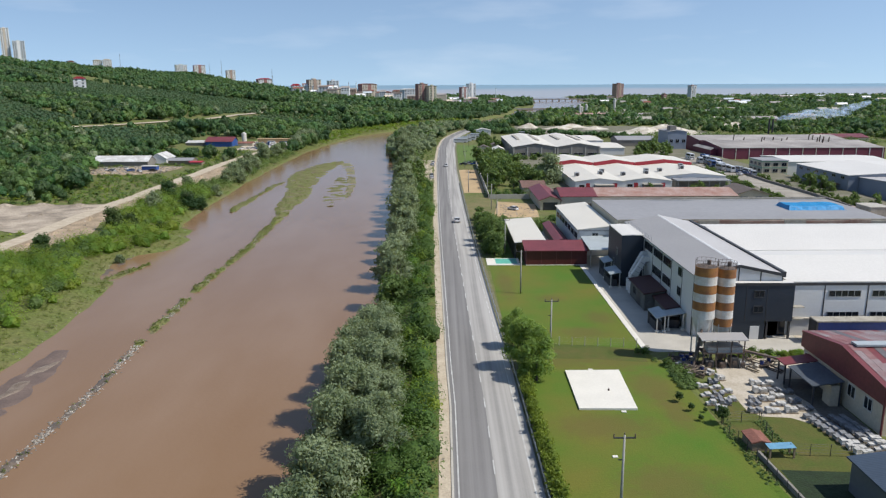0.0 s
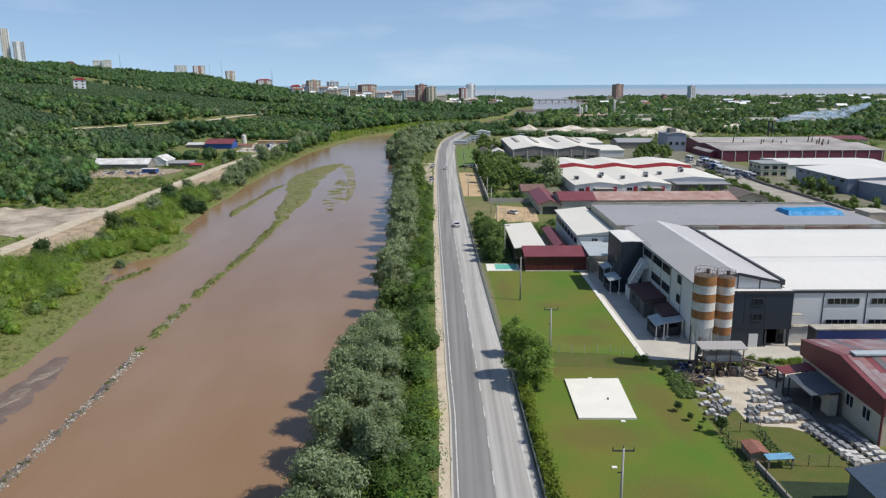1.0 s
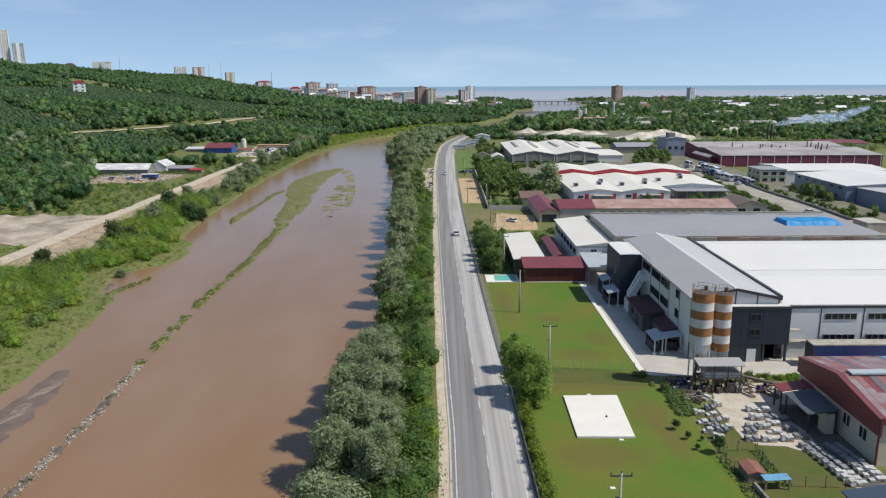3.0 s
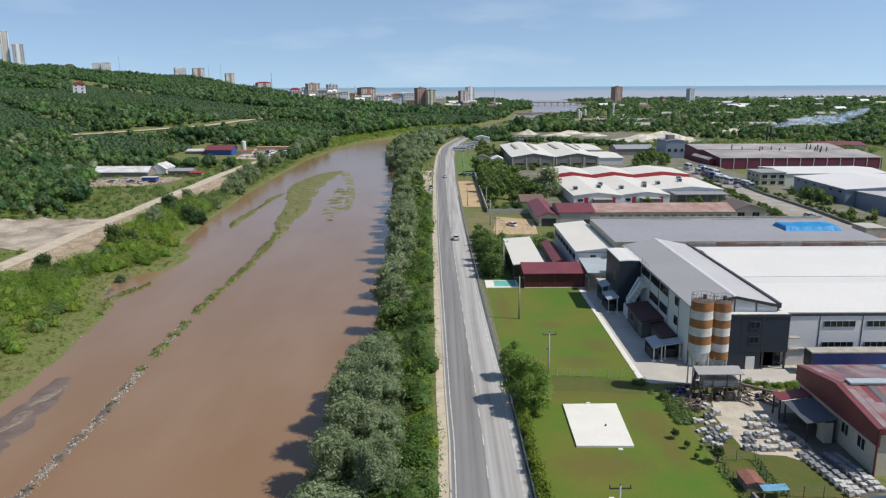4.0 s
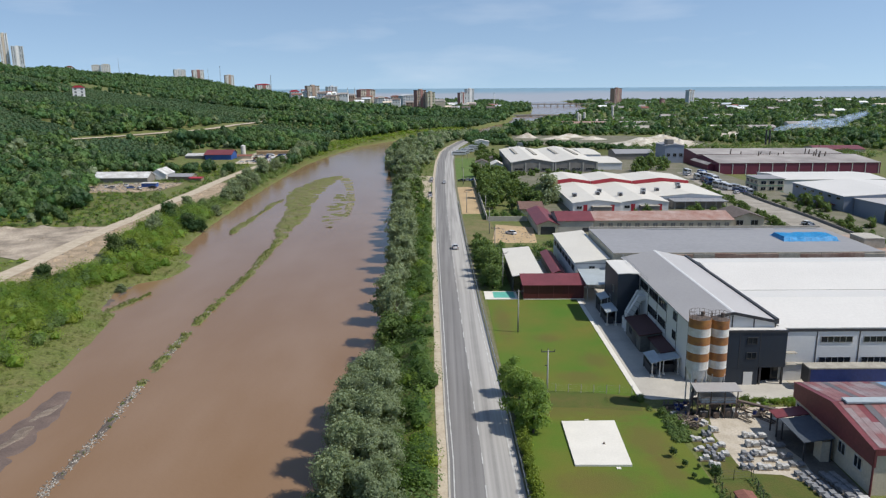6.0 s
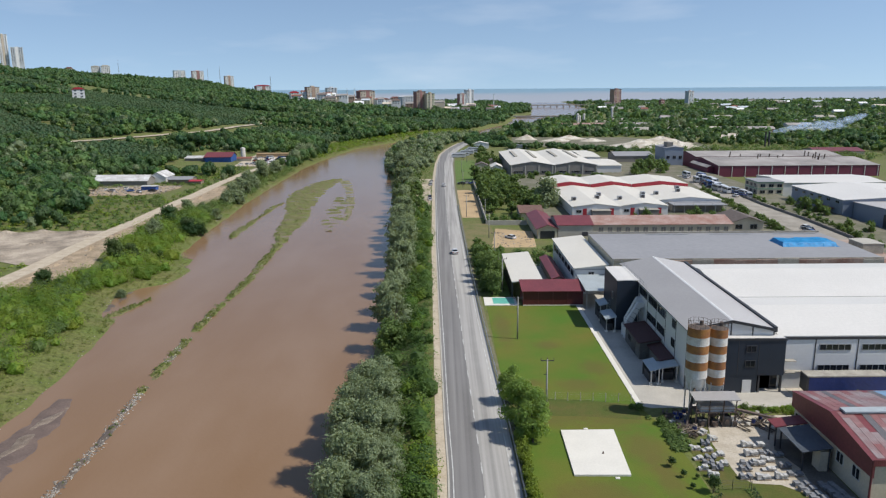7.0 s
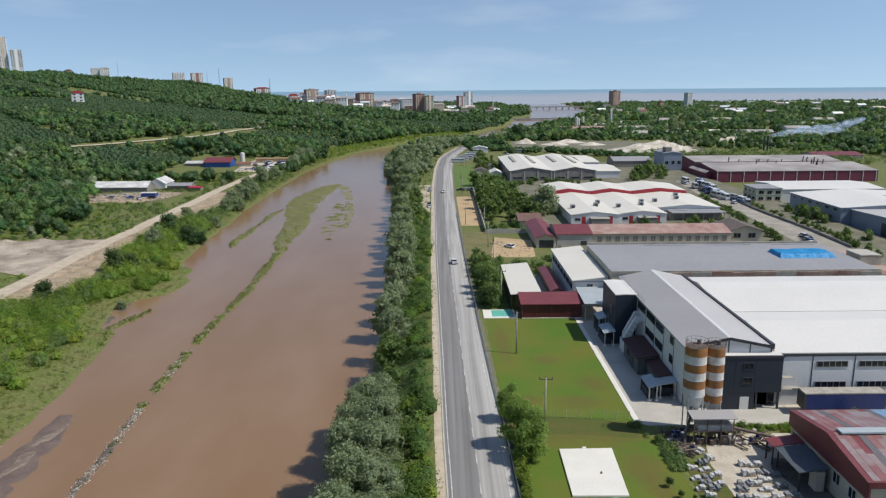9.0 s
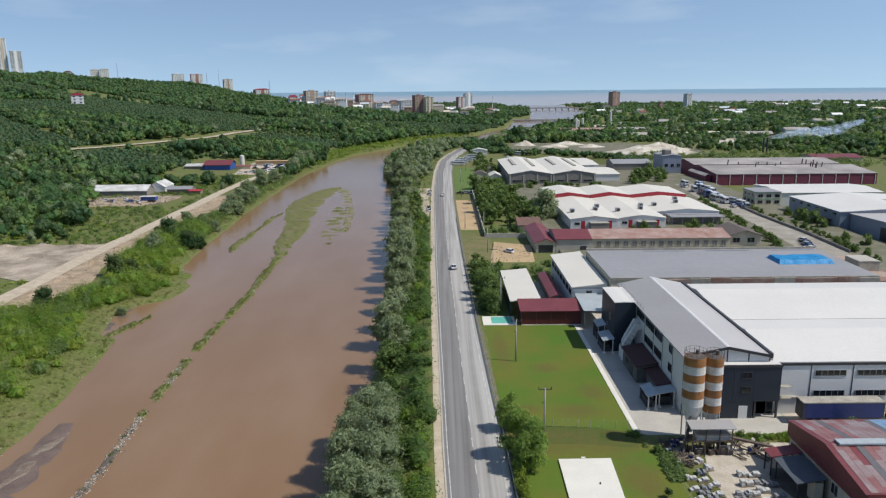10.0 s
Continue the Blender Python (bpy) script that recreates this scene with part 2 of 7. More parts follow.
def raw(name, verts, faces, mat, parent=None, smooth=False):
    """A mesh object from arrays, all faces of one size."""
    verts, faces = np.asarray(verts, np.float32), np.asarray(faces, np.int32)
    me = bpy.data.meshes.new(name)
    me.vertices.add(len(verts))
    me.vertices.foreach_set("co", verts.ravel())
    k = faces.shape[1]
    me.loops.add(faces.size)
    me.loops.foreach_set("vertex_index", faces.ravel())
    me.polygons.add(len(faces))
    me.polygons.foreach_set("loop_start", np.arange(0, faces.size, k, dtype=np.int32))
    me.polygons.foreach_set("use_smooth", np.full(len(faces), smooth))
    me.update(calc_edges=True)
    me.materials.append(mat)
    ob = new(name, me)
    if parent:
        ob.parent = parent
    return ob


# ---- the lie of the land ----
WATER = -8.0
SHORE_W = ((-300, -76), (60, -77), (130, -78.3), (159, -80.8), (170, -82.2), (180, -84.5), (184, -88.5), (188, -91.2), (196, -92.2), (203, -93.6), (208, -92), (213, -90), (217, -84.5), (228, -82), (236.5, -82.8), (239, -87.5), (242, -86.2), (250, -86.8), (253, -91.5), (259, -94.2), (277, -95.1), (293, -97.5), (328, -98.5), (373, -101), (467, -102), (550, -101), (618, -95), (712, -82), (797, -48), (859, -19), (905, 10), (970, 44), (1024, 57), (1100, 80), (1168, 104), (1340, 128), (1470, 160), (1560, 188), (1985, 240), (2400, 200), (5000, 200))
SHORE_E = ((-300, -18), (60, -18), (93, -17.5), (126, -17), (181, -16.9), (229, -18.9), (308, -22.7), (434, -31.6), (600, -46.5), (652, -44), (700, -34), (747, -19), (791, 2), (856, 46), (943, 82), (1020, 114), (1114, 150), (1250, 186), (1333, 206), (1470, 262), (1560, 300), (1813, 358), (2400, 420), (5000, 420))


def along(table, y):
    return np.interp(y, [p[0] for p in table], [p[1] for p in table])


def smooth_step(a, b, v):
    t = np.clip((v - a) / (b - a), 0, 1)
    return t * t * (3 - 2 * t)


def wobble(x, y, s, k=0.0):
    return np.sin(x / s + 1.7 * np.sin(y / s * 0.7 + k) + k) * np.cos(y / s * 1.3 + 0.9 * np.sin(x / s * 0.6 + k))


def height(x, y):
    """Ground height: river bed, the low western bank with the hill behind it, the built-up eastern bank."""
    x, y = np.asarray(x, float), np.asarray(y, float)
    xw, xe = along(SHORE_W, y) + 0.5 * wobble(x * 0 + 3, y, 5.0), along(SHORE_E, y)
    wide = np.interp(y, [0, 300, 700], [26, 16, 10])
    xw = xw + 0.107 * wide
    east = -2.2 * np.clip((y - 170) / 130, 0, 1) - 3.5 * smooth_step(700, 1500, y)
    # a slope down from the road's verge to the water
    foot = smooth_step(0.0, 1.0, (x - xe + 1.5) / 15.5)
    east = WATER - 1.0 + (east - WATER + 1.0) * foot
    west = -5.0 + 0.25 * wobble(x, y, 17.0) - 0.0 * x
    bank = np.clip((xw - x) / wide, 0, 1)
    west = WATER - 0.6 + (west - WATER + 0.6) * bank ** 0.8
    # the hill
    rx, ry = x + 250, y - 350
    a, d = rx * 0.492 + ry * 0.87, np.clip(rx * -0.87 + ry * 0.492, 0, 1720)
    k = np.interp(a, [-400, 0, 420, 700, 1000, 1400], [0.07, 0.115, 0.122, 0.078, 0.054, 0.048])
    hill = 0.965 * k * d * (np.maximum(d, 1) / 1000) ** 0.45 * smooth_step(0, 120, d) * (1 - smooth_step(1050, 1480, a - 0.6 * (d - 700)))
    hill = hill * (1 - 0.18 * smooth_step(850, 1350, a - 0.35 * (d - 900)))
    hill = hill * (1 + 0.08 * wobble(x, y, 130) + 0.05 * wobble(x, y, 47, 2.0))
    west = west + hill
    east = east + 9 * smooth_step(400, 820, x - 0.12 * y) * smooth_step(560, 950, y) * (1 - smooth_step(1700, 2500, y))
    bed = WATER - 2.0
    z = np.where(x < xw, west, np.where(x > xe, east, bed))
    coast = np.interp(x, [-1500, -500, 0], [3700, 3250, 2650])
    return np.where(y > coast, np.minimum(z, np.interp(y - coast, [0, 150], [4, -14])), z)


def ground(x, y):
    return float(height(x, y))


def spaced(fine0, fine1, step, low, high, grow=1.14):
    mid = list(np.arange(fine0, fine1 + 0.01, step))
    s, v = step, fine1
    while v < high:
        s *= grow
        v += s
        mid.append(min(v, high))
    s, v = step, fine0
    while v > low:
        s *= grow
        v -= s
        mid.insert(0, max(v, low))
    return np.array(mid)


xs, ys = spaced(-150, 60, 2.0, -4200, 4200, 1.10), spaced(40, 320, 2.5, -700, 3900, 1.035)
gx, gy = np.meshgrid(xs, ys)
gz = height(gx, gy)
nx, ny = len(xs), len(ys)
idx = np.arange(nx * ny).reshape(ny, nx)
quads = np.stack([idx[:-1, :-1], idx[:-1, 1:], idx[1:, 1:], idx[1:, :-1]], -1).reshape(-1, 4)
tagged(raw("ground", np.stack([gx, gy, gz], -1).reshape(-1, 3), quads, M_GROUND, smooth=True), "rough green grassland and wooded river valley floor", "ground", kind="structure")


def draped(name, west_edge, east_edge, y0, y1, step, lift, mat, label, category, cols=2, kind="structure"):
    """A sheet between two edges given as (y, x) tables, lying just above the ground."""
    yy = np.arange(y0, y1 + step * 0.5, step)
    rows = []
    for c in range(cols + 1):
        f = c / cols
        x = along(west_edge, yy) * (1 - f) + along(east_edge, yy) * f
        rows.append(np.stack([x, yy, height(x, yy) + lift], -1))
    v = np.stack(rows, 1).reshape(-1, 3)
    i = np.arange(len(v)).reshape(len(yy), cols + 1)
    q = np.stack([i[:-1, :-1], i[:-1, 1:], i[1:, 1:], i[1:, :-1]], -1).reshape(-1, 4)
    return tagged(raw(name, v, q, mat), label, category, kind=kind)


# water
def water_material():
    m = bpy.data.materials.new("muddy_water")
    m.use_nodes = True
    n, l = m.node_tree.nodes, m.node_tree.links
    b = n["Principled BSDF"]
    b.inputs["Roughness"].default_value, b.inputs["IOR"].default_value, b.inputs["Specular IOR Level"].default_value = 0.16, 1.33, 0.4
    geo = n.new("ShaderNodeNewGeometry")
    mp = n.new("ShaderNodeMapping")
    mp.inputs["Scale"].default_value = (1.0, 0.35, 1.0)
    no = n.new("ShaderNodeTexNoise")
    no.inputs["Scale"].default_value, no.inputs["Detail"].default_value = 0.06, 6.0
    ra = n.new("ShaderNodeMapRange")
    ra.inputs["From Min"].default_value, ra.inputs["From Max"].default_value = 0.35, 0.65
    mx = n.new("ShaderNodeMixRGB")
    mx.inputs["Color1"].default_value, mx.inputs["Color2"].default_value = (0.208, 0.125, 0.066, 1), (0.232, 0.148, 0.088, 1)
    rip = n.new("ShaderNodeTexNoise")
    rip.inputs["Scale"].default_value, rip.inputs["Detail"].default_value = 1.3, 4.0
    bp = n.new("ShaderNodeBump")
    bp.inputs["Strength"].default_value, bp.inputs["Distance"].default_value = 0.2, 0.12
    l.new(geo.outputs["Position"], mp.inputs["Vector"])
    l.new(mp.outputs["Vector"], no.inputs["Vector"])
    l.new(no.outputs["Fac"], ra.inputs["Value"])
    l.new(ra.outputs["Result"], mx.inputs["Fac"])
    l.new(mx.outputs["Color"], b.inputs["Base Color"])
    l.new(geo.outputs["Position"], rip.inputs["Vector"])
    l.new(rip.outputs["Fac"], bp.inputs["Height"])
    l.new(bp.outputs["Normal"], b.inputs["Normal"])
    return m


def sea_material():
    m = material("sea", (0.16, 0.26, 0.31), 0.3, 0.05, 300, 30, 0.0, (0.17, 0.25, 0.29))
    n, l = m.node_tree.nodes, m.node_tree.links
    geo = n.new("ShaderNodeNewGeometry")
    sep = n.new("ShaderNodeSeparateXYZ")
    no = n.new("ShaderNodeTexNoise")
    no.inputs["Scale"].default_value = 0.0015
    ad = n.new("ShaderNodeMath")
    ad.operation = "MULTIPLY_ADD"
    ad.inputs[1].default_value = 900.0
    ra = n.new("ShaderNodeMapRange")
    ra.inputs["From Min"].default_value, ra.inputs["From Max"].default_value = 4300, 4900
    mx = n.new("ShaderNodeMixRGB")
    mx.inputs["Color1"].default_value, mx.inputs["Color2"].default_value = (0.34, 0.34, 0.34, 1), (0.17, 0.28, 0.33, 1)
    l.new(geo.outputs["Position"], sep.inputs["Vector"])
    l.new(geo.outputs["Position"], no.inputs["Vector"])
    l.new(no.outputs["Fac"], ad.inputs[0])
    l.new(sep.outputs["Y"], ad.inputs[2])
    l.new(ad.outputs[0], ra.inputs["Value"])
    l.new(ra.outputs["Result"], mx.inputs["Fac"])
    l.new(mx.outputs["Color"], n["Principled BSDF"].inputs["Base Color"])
    return m


M_WATER = water_material()
tagged(raw("water", [(-200, -600, WATER), (700, -600, WATER), (700, 2900, WATER), (-200, 2900, WATER)], [(0, 1, 2, 3)], M_WATER), "wide silty brown river with a calm surface", "river", kind="structure")
sy = np.linspace(2600, 4985, 40)
sz = WATER + 0.02 + 38 * np.clip((sy - 2900) / 2085, 0, 1) ** 1.5
sv = np.array([(x, y, z) for y, z in zip(sy, sz) for x in (-4600, -1500, 1500, 4600)])
si = np.arange(len(sv)).reshape(40, 4)
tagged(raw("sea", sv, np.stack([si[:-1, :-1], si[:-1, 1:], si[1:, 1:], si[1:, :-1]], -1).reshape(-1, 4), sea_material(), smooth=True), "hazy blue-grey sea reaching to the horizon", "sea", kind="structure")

# the road and its edges
LINE_W = ((-80, 1.6), (68, 1.5), (90, 1.45), (106, 1.0), (135, 0.5), (179, -0.3), (241, -1.3), (318, -2.1), (410, -3.2), (512, -2.5), (585, 0.3), (629, 5.1), (700, 17), (790, 42))
LINE_E = ((-80, 9.7), (68, 9.5), (90, 9.3), (110, 9.0), (128, 8.5), (161, 7.8), (210, 7.1), (283, 6.5), (382, 6.0), (512, 7.0), (585, 9.6), (629, 14.5), (700, 26.5), (790, 51.5))


def shifted(table, dx):
    return tuple((y, x + dx) for y, x in table)


LINE_C = tuple((y, (x + along(LINE_E, y)) / 2) for y, x in LINE_W)
draped("road_verge_sand", shifted(LINE_W, -2.1), shifted(LINE_W, -0.5), -60, 700, 5, 0.05, M_TRACK, "sandy gravel verge between road and river bank", "verge")
draped("road_lane_southbound", shifted(LINE_W, -0.7), LINE_C, -80, 790, 5, 0.10, M_ASPHALT, "dark grey newer asphalt lane of the road", "road")
draped("road_lane_northbound", LINE_C, shifted(LINE_E, 0.9), -80, 790, 5, 0.10, M_ASPHALT_PALE, "pale worn asphalt lane of the road", "road")
draped("road_marking_west", shifted(LINE_W, -0.08), shifted(LINE_W, 0.08), -80, 790, 5, 0.112, M_PAINT, "white painted edge line", "road marking", 1)
draped("road_marking_east", shifted(LINE_E, -0.08), shifted(LINE_E, 0.08), -80, 790, 5, 0.112, M_PAINT, "white painted edge line", "road marking", 1)


# ---- halls and sheds ----
def hall(name, label, x0, x1, y0, y1, z0, eave, ridge, walls, roof, along_axis="y", ridge_at=0.5, over=0.4, thick=0.18, category="factory hall", group="", cap=None):
    """A gabled hall: a walled body, two roof slabs and a ridge cap. The ridge runs along y or x."""
    t = thing(name, label, category, x0, y0, z0, group)
    w, d = x1 - x0, y1 - y0
    span, run = (w, d) if along_axis == "y" else (d, w)
    e, r, m = eave - z0, ridge - z0, ridge_at * span
    part("wall", prism(bmesh.new(), [(0, 0), (span, 0), (span, e), (m, r), (0, e)], 0, run, along_axis), walls, t)
    s0, s1 = (r - e) / max(m, 0.01), (r - e) / max(span - m, 0.01)
    if m > 0.02:
        part("roof", prism(bmesh.new(), [(-over, e - s0 * over + 0.01), (m, r + 0.01), (m, r + thick), (-over, e - s0 * over + thick)], -over, run + over, along_axis), roof, t)
    if span - m > 0.4:
        part("roof", prism(bmesh.new(), [(m, r + 0.01), (span + over, e - s1 * over + 0.01), (span + over, e - s1 * over + thick), (m, r + thick)], -over, run + over, along_axis), roof, t)
        if cap:
            part("ridge_cap", prism(bmesh.new(), [(m - 0.3, r + thick - 0.3 * s0 + 0.02), (m + 0.3, r + thick - 0.3 * s1 + 0.02), (m, r + thick + 0.06)], -over - 0.02, run + over + 0.02, along_axis), cap, t)
    return t


def window(parent, face, u, v, w, h, at, panes=2, frame_mat=None, glass_mat=None):
    """A window on a wall that faces -y or -x: a proud frame with mullions, glass set back in it. u, v: its lower corner."""
    fm, gm = frame_mat or M_GALV, glass_mat or M_GLASS
    if face == "-y":
        put = lambda a, b, c, d, n, f: box(bmesh.new(), a, b, at - f, at + 0.02 - n * 0, c, d)
    else:
        put = lambda a, b, c, d, n, f: box(bmesh.new(), at - f, at + 0.02, a, b, c, d)
    glass = part("window", put(u, u + w, v, v + h, 0, 0.05), gm, parent)
    bars = bmesh.new()
    rim = 0.09
    cells = [(u, u + w, v - rim, v), (u, u + w, v + h, v + h + rim), (u - rim, u, v - rim, v + h + rim), (u + w, u + w + rim, v - rim, v + h + rim)]
    cells += [(u + w * k / panes - 0.04, u + w * k / panes + 0.04, v, v + h) for k in range(1, panes)]
    for a, b, c, d in cells:
        if face == "-y":
            box(bars, a, b, at - 0.11, at + 0.02, c, d)
        else:
            box(bars, at - 0.11, at + 0.02, a, b, c, d)
    part("frame", bars, fm, glass)
    return glass


def posts_roof(name, label, x0, x1, y0, y1, z0, za, zb, roof, post_mat, slope="x", category="canopy", inset=0.3, thick=0.12, legs=None):
    """An open canopy: a sloping slab on posts; za, zb: heights at the low and the high end of the axis."""
    t = thing(name, label, category, x0, y0, z0)
    w, d = x1 - x0, y1 - y0
    a, b = za - z0, zb - z0
    if slope == "x":
        part("roof", prism(bmesh.new(), [(0, a), (w, b), (w, b + thick), (0, a + thick)], 0, d, "y"), roof, t)
        h = lambda x, y: a + (b - a) * x / w
    else:
        part("roof", prism(bmesh.new(), [(0, a), (d, b), (d, b + thick), (0, a + thick)], 0, w, "x"), roof, t)
        h = lambda x, y: a + (b - a) * y / d
    for x, y in legs or ((inset, inset), (w - inset, inset), (inset, d - inset), (w - inset, d - inset)):
        part("post", block(x - 0.09, x + 0.09, y - 0.09, y + 0.09, 0, h(x, y) + 0.02), post_mat, t)
    return t


# darker red sheet and block wall, the factory's shade put in their colour
M_SHADE_RED = sheet_metal("shade_dark_red_sheet", (0.075, 0.022, 0.020), 0.65, 0.25, "Y", 0.2, 3)
M_SHADE_WALL = material("shade_dark_block_wall", (0.15, 0.15, 0.14), 0.9, 0.25, 1.5, 0.3, 0.1)
M_AWNING = sheet_metal("blue_grey_awning_sheet", (0.42, 0.47, 0.49), 0.5, 0.25, "Y", 0.12, 3)
M_PARAPET = material("brown_parapet_panel", (0.27, 0.155, 0.115), 0.8, 0.25, 5, 0.5, 0.05, (0.40, 0.30, 0.24), spread=0.3)
M_RUST = material("rusty_orange_paint", (0.38, 0.172, 0.045), 0.75, 0.25, 1.2, 0.12, 0.1, (0.24, 0.10, 0.04))
M_SILO_WHITE = material("chalky_white_paint", (0.66, 0.66, 0.64), 0.7, 0.18, 0.9, 0.15, 0.05, (0.56, 0.52, 0.46))
M_OLDIRON = material("rusty_iron", (0.15, 0.105, 0.08), 0.8, 0.35, 0.7, 0.1, 0.2, (0.07, 0.06, 0.055))
M_STAINED = material("stained_concrete_roof", (0.42, 0.39, 0.33), 0.9, 0.25, 2.0, 0.3, 0.1)
M_BLOCKWALL = material("grey_block_wall", (0.27, 0.25, 0.225), 0.9, 0.15, 3, 0.4, 0.1)
M_RED = material("signal_red_fascia", (0.42, 0.03, 0.045), 0.55, 0.1, 4, 0.3, 0.0)
M_DIRTY_ROOF = sheet_metal("dirty_grey_roof_sheet", (0.43, 0.395, 0.365), 0.7, 0.5, "Y", 0.2, 14, (0.24, 0.22, 0.205))
M_MAROON_WALL = sheet_metal("wine_red_wall_sheet", (0.185, 0.032, 0.062), 0.55, 0.4, "X", 0.12, 6)
M_BLUEWALL = sheet_metal("blue_grey_wall_sheet", (0.26, 0.30, 0.37), 0.55, 0.4, "X", 0.08, 6)
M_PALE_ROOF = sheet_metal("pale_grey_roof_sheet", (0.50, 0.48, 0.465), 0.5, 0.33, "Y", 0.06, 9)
M_TURQ = material("turquoise_paint", (0.14, 0.50, 0.40), 0.5, 0.1, 2, 0.3, 0.0)
M_TARP = material("blue_tarpaulin", (0.004, 0.27, 0.58), 0.5, 0.25, 1.0, 0.4, 0.6, (0.004, 0.19, 0.44))
M_SKYSHEET = material("pale_blue_sheet", (0.17, 0.38, 0.55), 0.5, 0.15, 1, 0.2, 0.0)
M_BROWNTILE = material("brown_roof_tiles", (0.15, 0.12, 0.105), 0.85, 0.25, 1.5, 0.3, 0.2)
M_REDTILE = material("red_roof_tiles", (0.26, 0.105, 0.075), 0.85, 0.25, 1.5, 0.3, 0.2)

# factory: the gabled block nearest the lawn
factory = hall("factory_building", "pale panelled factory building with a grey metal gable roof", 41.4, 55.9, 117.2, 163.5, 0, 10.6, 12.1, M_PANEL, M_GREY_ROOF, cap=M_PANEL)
# slope facing the sun takes a paler grey, its sunlight put in the colour
factory_sun_slope = [c for c in factory.children if c.name.startswith("roof")][1]
factory_sun_slope.data.materials[0] = M_PALE_ROOF
part("gutter", block(14.35, 14.85, -0.5, 46.8, 10.2, 11.1), M_DARKSTEEL, factory, "dark parapet gutter between the two roofs")
for k in range(1, 8):
    part("panel_joint", block(-0.05, 0.01, 6.05 * k - 0.07, 6.05 * k + 0.07, 0, 10.45), M_DARKSTEEL, factory)
for x in (0.0, 7.25, 10.9, 14.5):
    z = 10.6 + 1.5 * (1 - abs(x - 7.25) / 7.25) - 0.08
    part("corner_trim", block(x - 0.1, x + 0.1, -0.06, 0.04, 0, z), M_DARKSTEEL, factory)
for sgn in (0, 1):
    a, b = ((-0.1, 10.6), (7.25, 12.12)) if sgn == 0 else ((7.25, 12.12), (14.6, 10.6))
    part("gable_trim", prism(bmesh.new(), [(a[0], a[1] - 0.28), (b[0], b[1] - 0.28), (b[0], b[1] + 0.22), (a[0], a[1] + 0.22)], -0.52, -0.42, "y"), M_DARKSTEEL, factory)
for y, w in ((6.5, 1.6), (12.6, 4.4), (17.8, 5.6), (24.8, 5.4)):
    window(factory, "-x", y, 8.5, w, 1.35, 0, max(2, int(w)), M_DARKSTEEL)
for y, w in ((6.5, 1.6), (12.6, 4.4), (18.0, 5.6)):
    window(factory, "-x", y, 5.0, w, 1.35, 0, max(2, int(w)), M_DARKSTEEL)
rail = bmesh.new()
for y in np.arange(25, 46.1, 2.3):
    tube(rail, (-0.25, y, 10.5), (-0.25, y, 11.6), 0.03, sides=6)
tube(rail, (-0.25, 25, 11.6), (-0.25, 46, 11.6), 0.03, sides=6)
tube(rail, (-0.25, 25, 11.1), (-0.25, 46, 11.1), 0.025, sides=6)
part("roof_railing", rail, M_GALV, factory)
ducts = thing("extract_ducts", "fat pale sheet-metal ducts rising from filter drums into the factory wall", "duct", 37.2, 142.4, 0)
for k, y in enumerate((0.9, 2.9)):
    foot, top = 0.5 + 0.3 * k, 7.4 + 0.5 * k
    part("duct", prism(bmesh.new(), [(foot, 2.5), (foot + 1.0, 2.5), (foot + 2.9, top - 1.0), (4.15, top - 1.0), (4.15, top), (foot + 2.3, top), (foot, 3.4)], y, y + 1.05, "y"), M_PANEL, ducts)
    for c in range(4):
        f = (c + 0.5) / 4
        u, w = foot + 2.2 * f, 2.9 + (top - 3.9) * f
        part("flange", prism(bmesh.new(), [(u - 0.12, w + 0.35), (u + 1.0, w - 0.35), (u + 1.06, w - 0.25), (u - 0.06, w + 0.45)], y - 0.06, y + 1.11, "y"), M_GALV, ducts)
for k, (x, y) in enumerate(((0.2, 0.2), (1.9, 0.1), (0.3, 2.3), (1.9, 2.4))):
    t = part("filter_drum", tube(bmesh.new(), (x + 0.6, y + 0.8, 0), (x + 0.6, y + 0.8, 2.4 + 0.2 * (k % 2)), 0.72, sides=16), M_PANEL, ducts)
    part("lid", tube(bmesh.new(), (x + 0.6, y + 0.8, 2.4 + 0.2 * (k % 2)), (x + 0.6, y + 0.8, 2.65 + 0.2 * (k % 2)), 0.76, 0.5, 16), M_GALV, t)
tower = hall("stair_tower", "black panelled stair tower beside the factory", 36.8, 41.3, 148.2, 160.2, 0, 10.7, 10.8, M_BLACK, M_WHITE_ROOF, over=0.05)
window(tower, "-x", 3.2, 6.0, 1.0, 1.4, 0)
window(tower, "-x", 5.6, 3.2, 1.0, 1.4, 0)

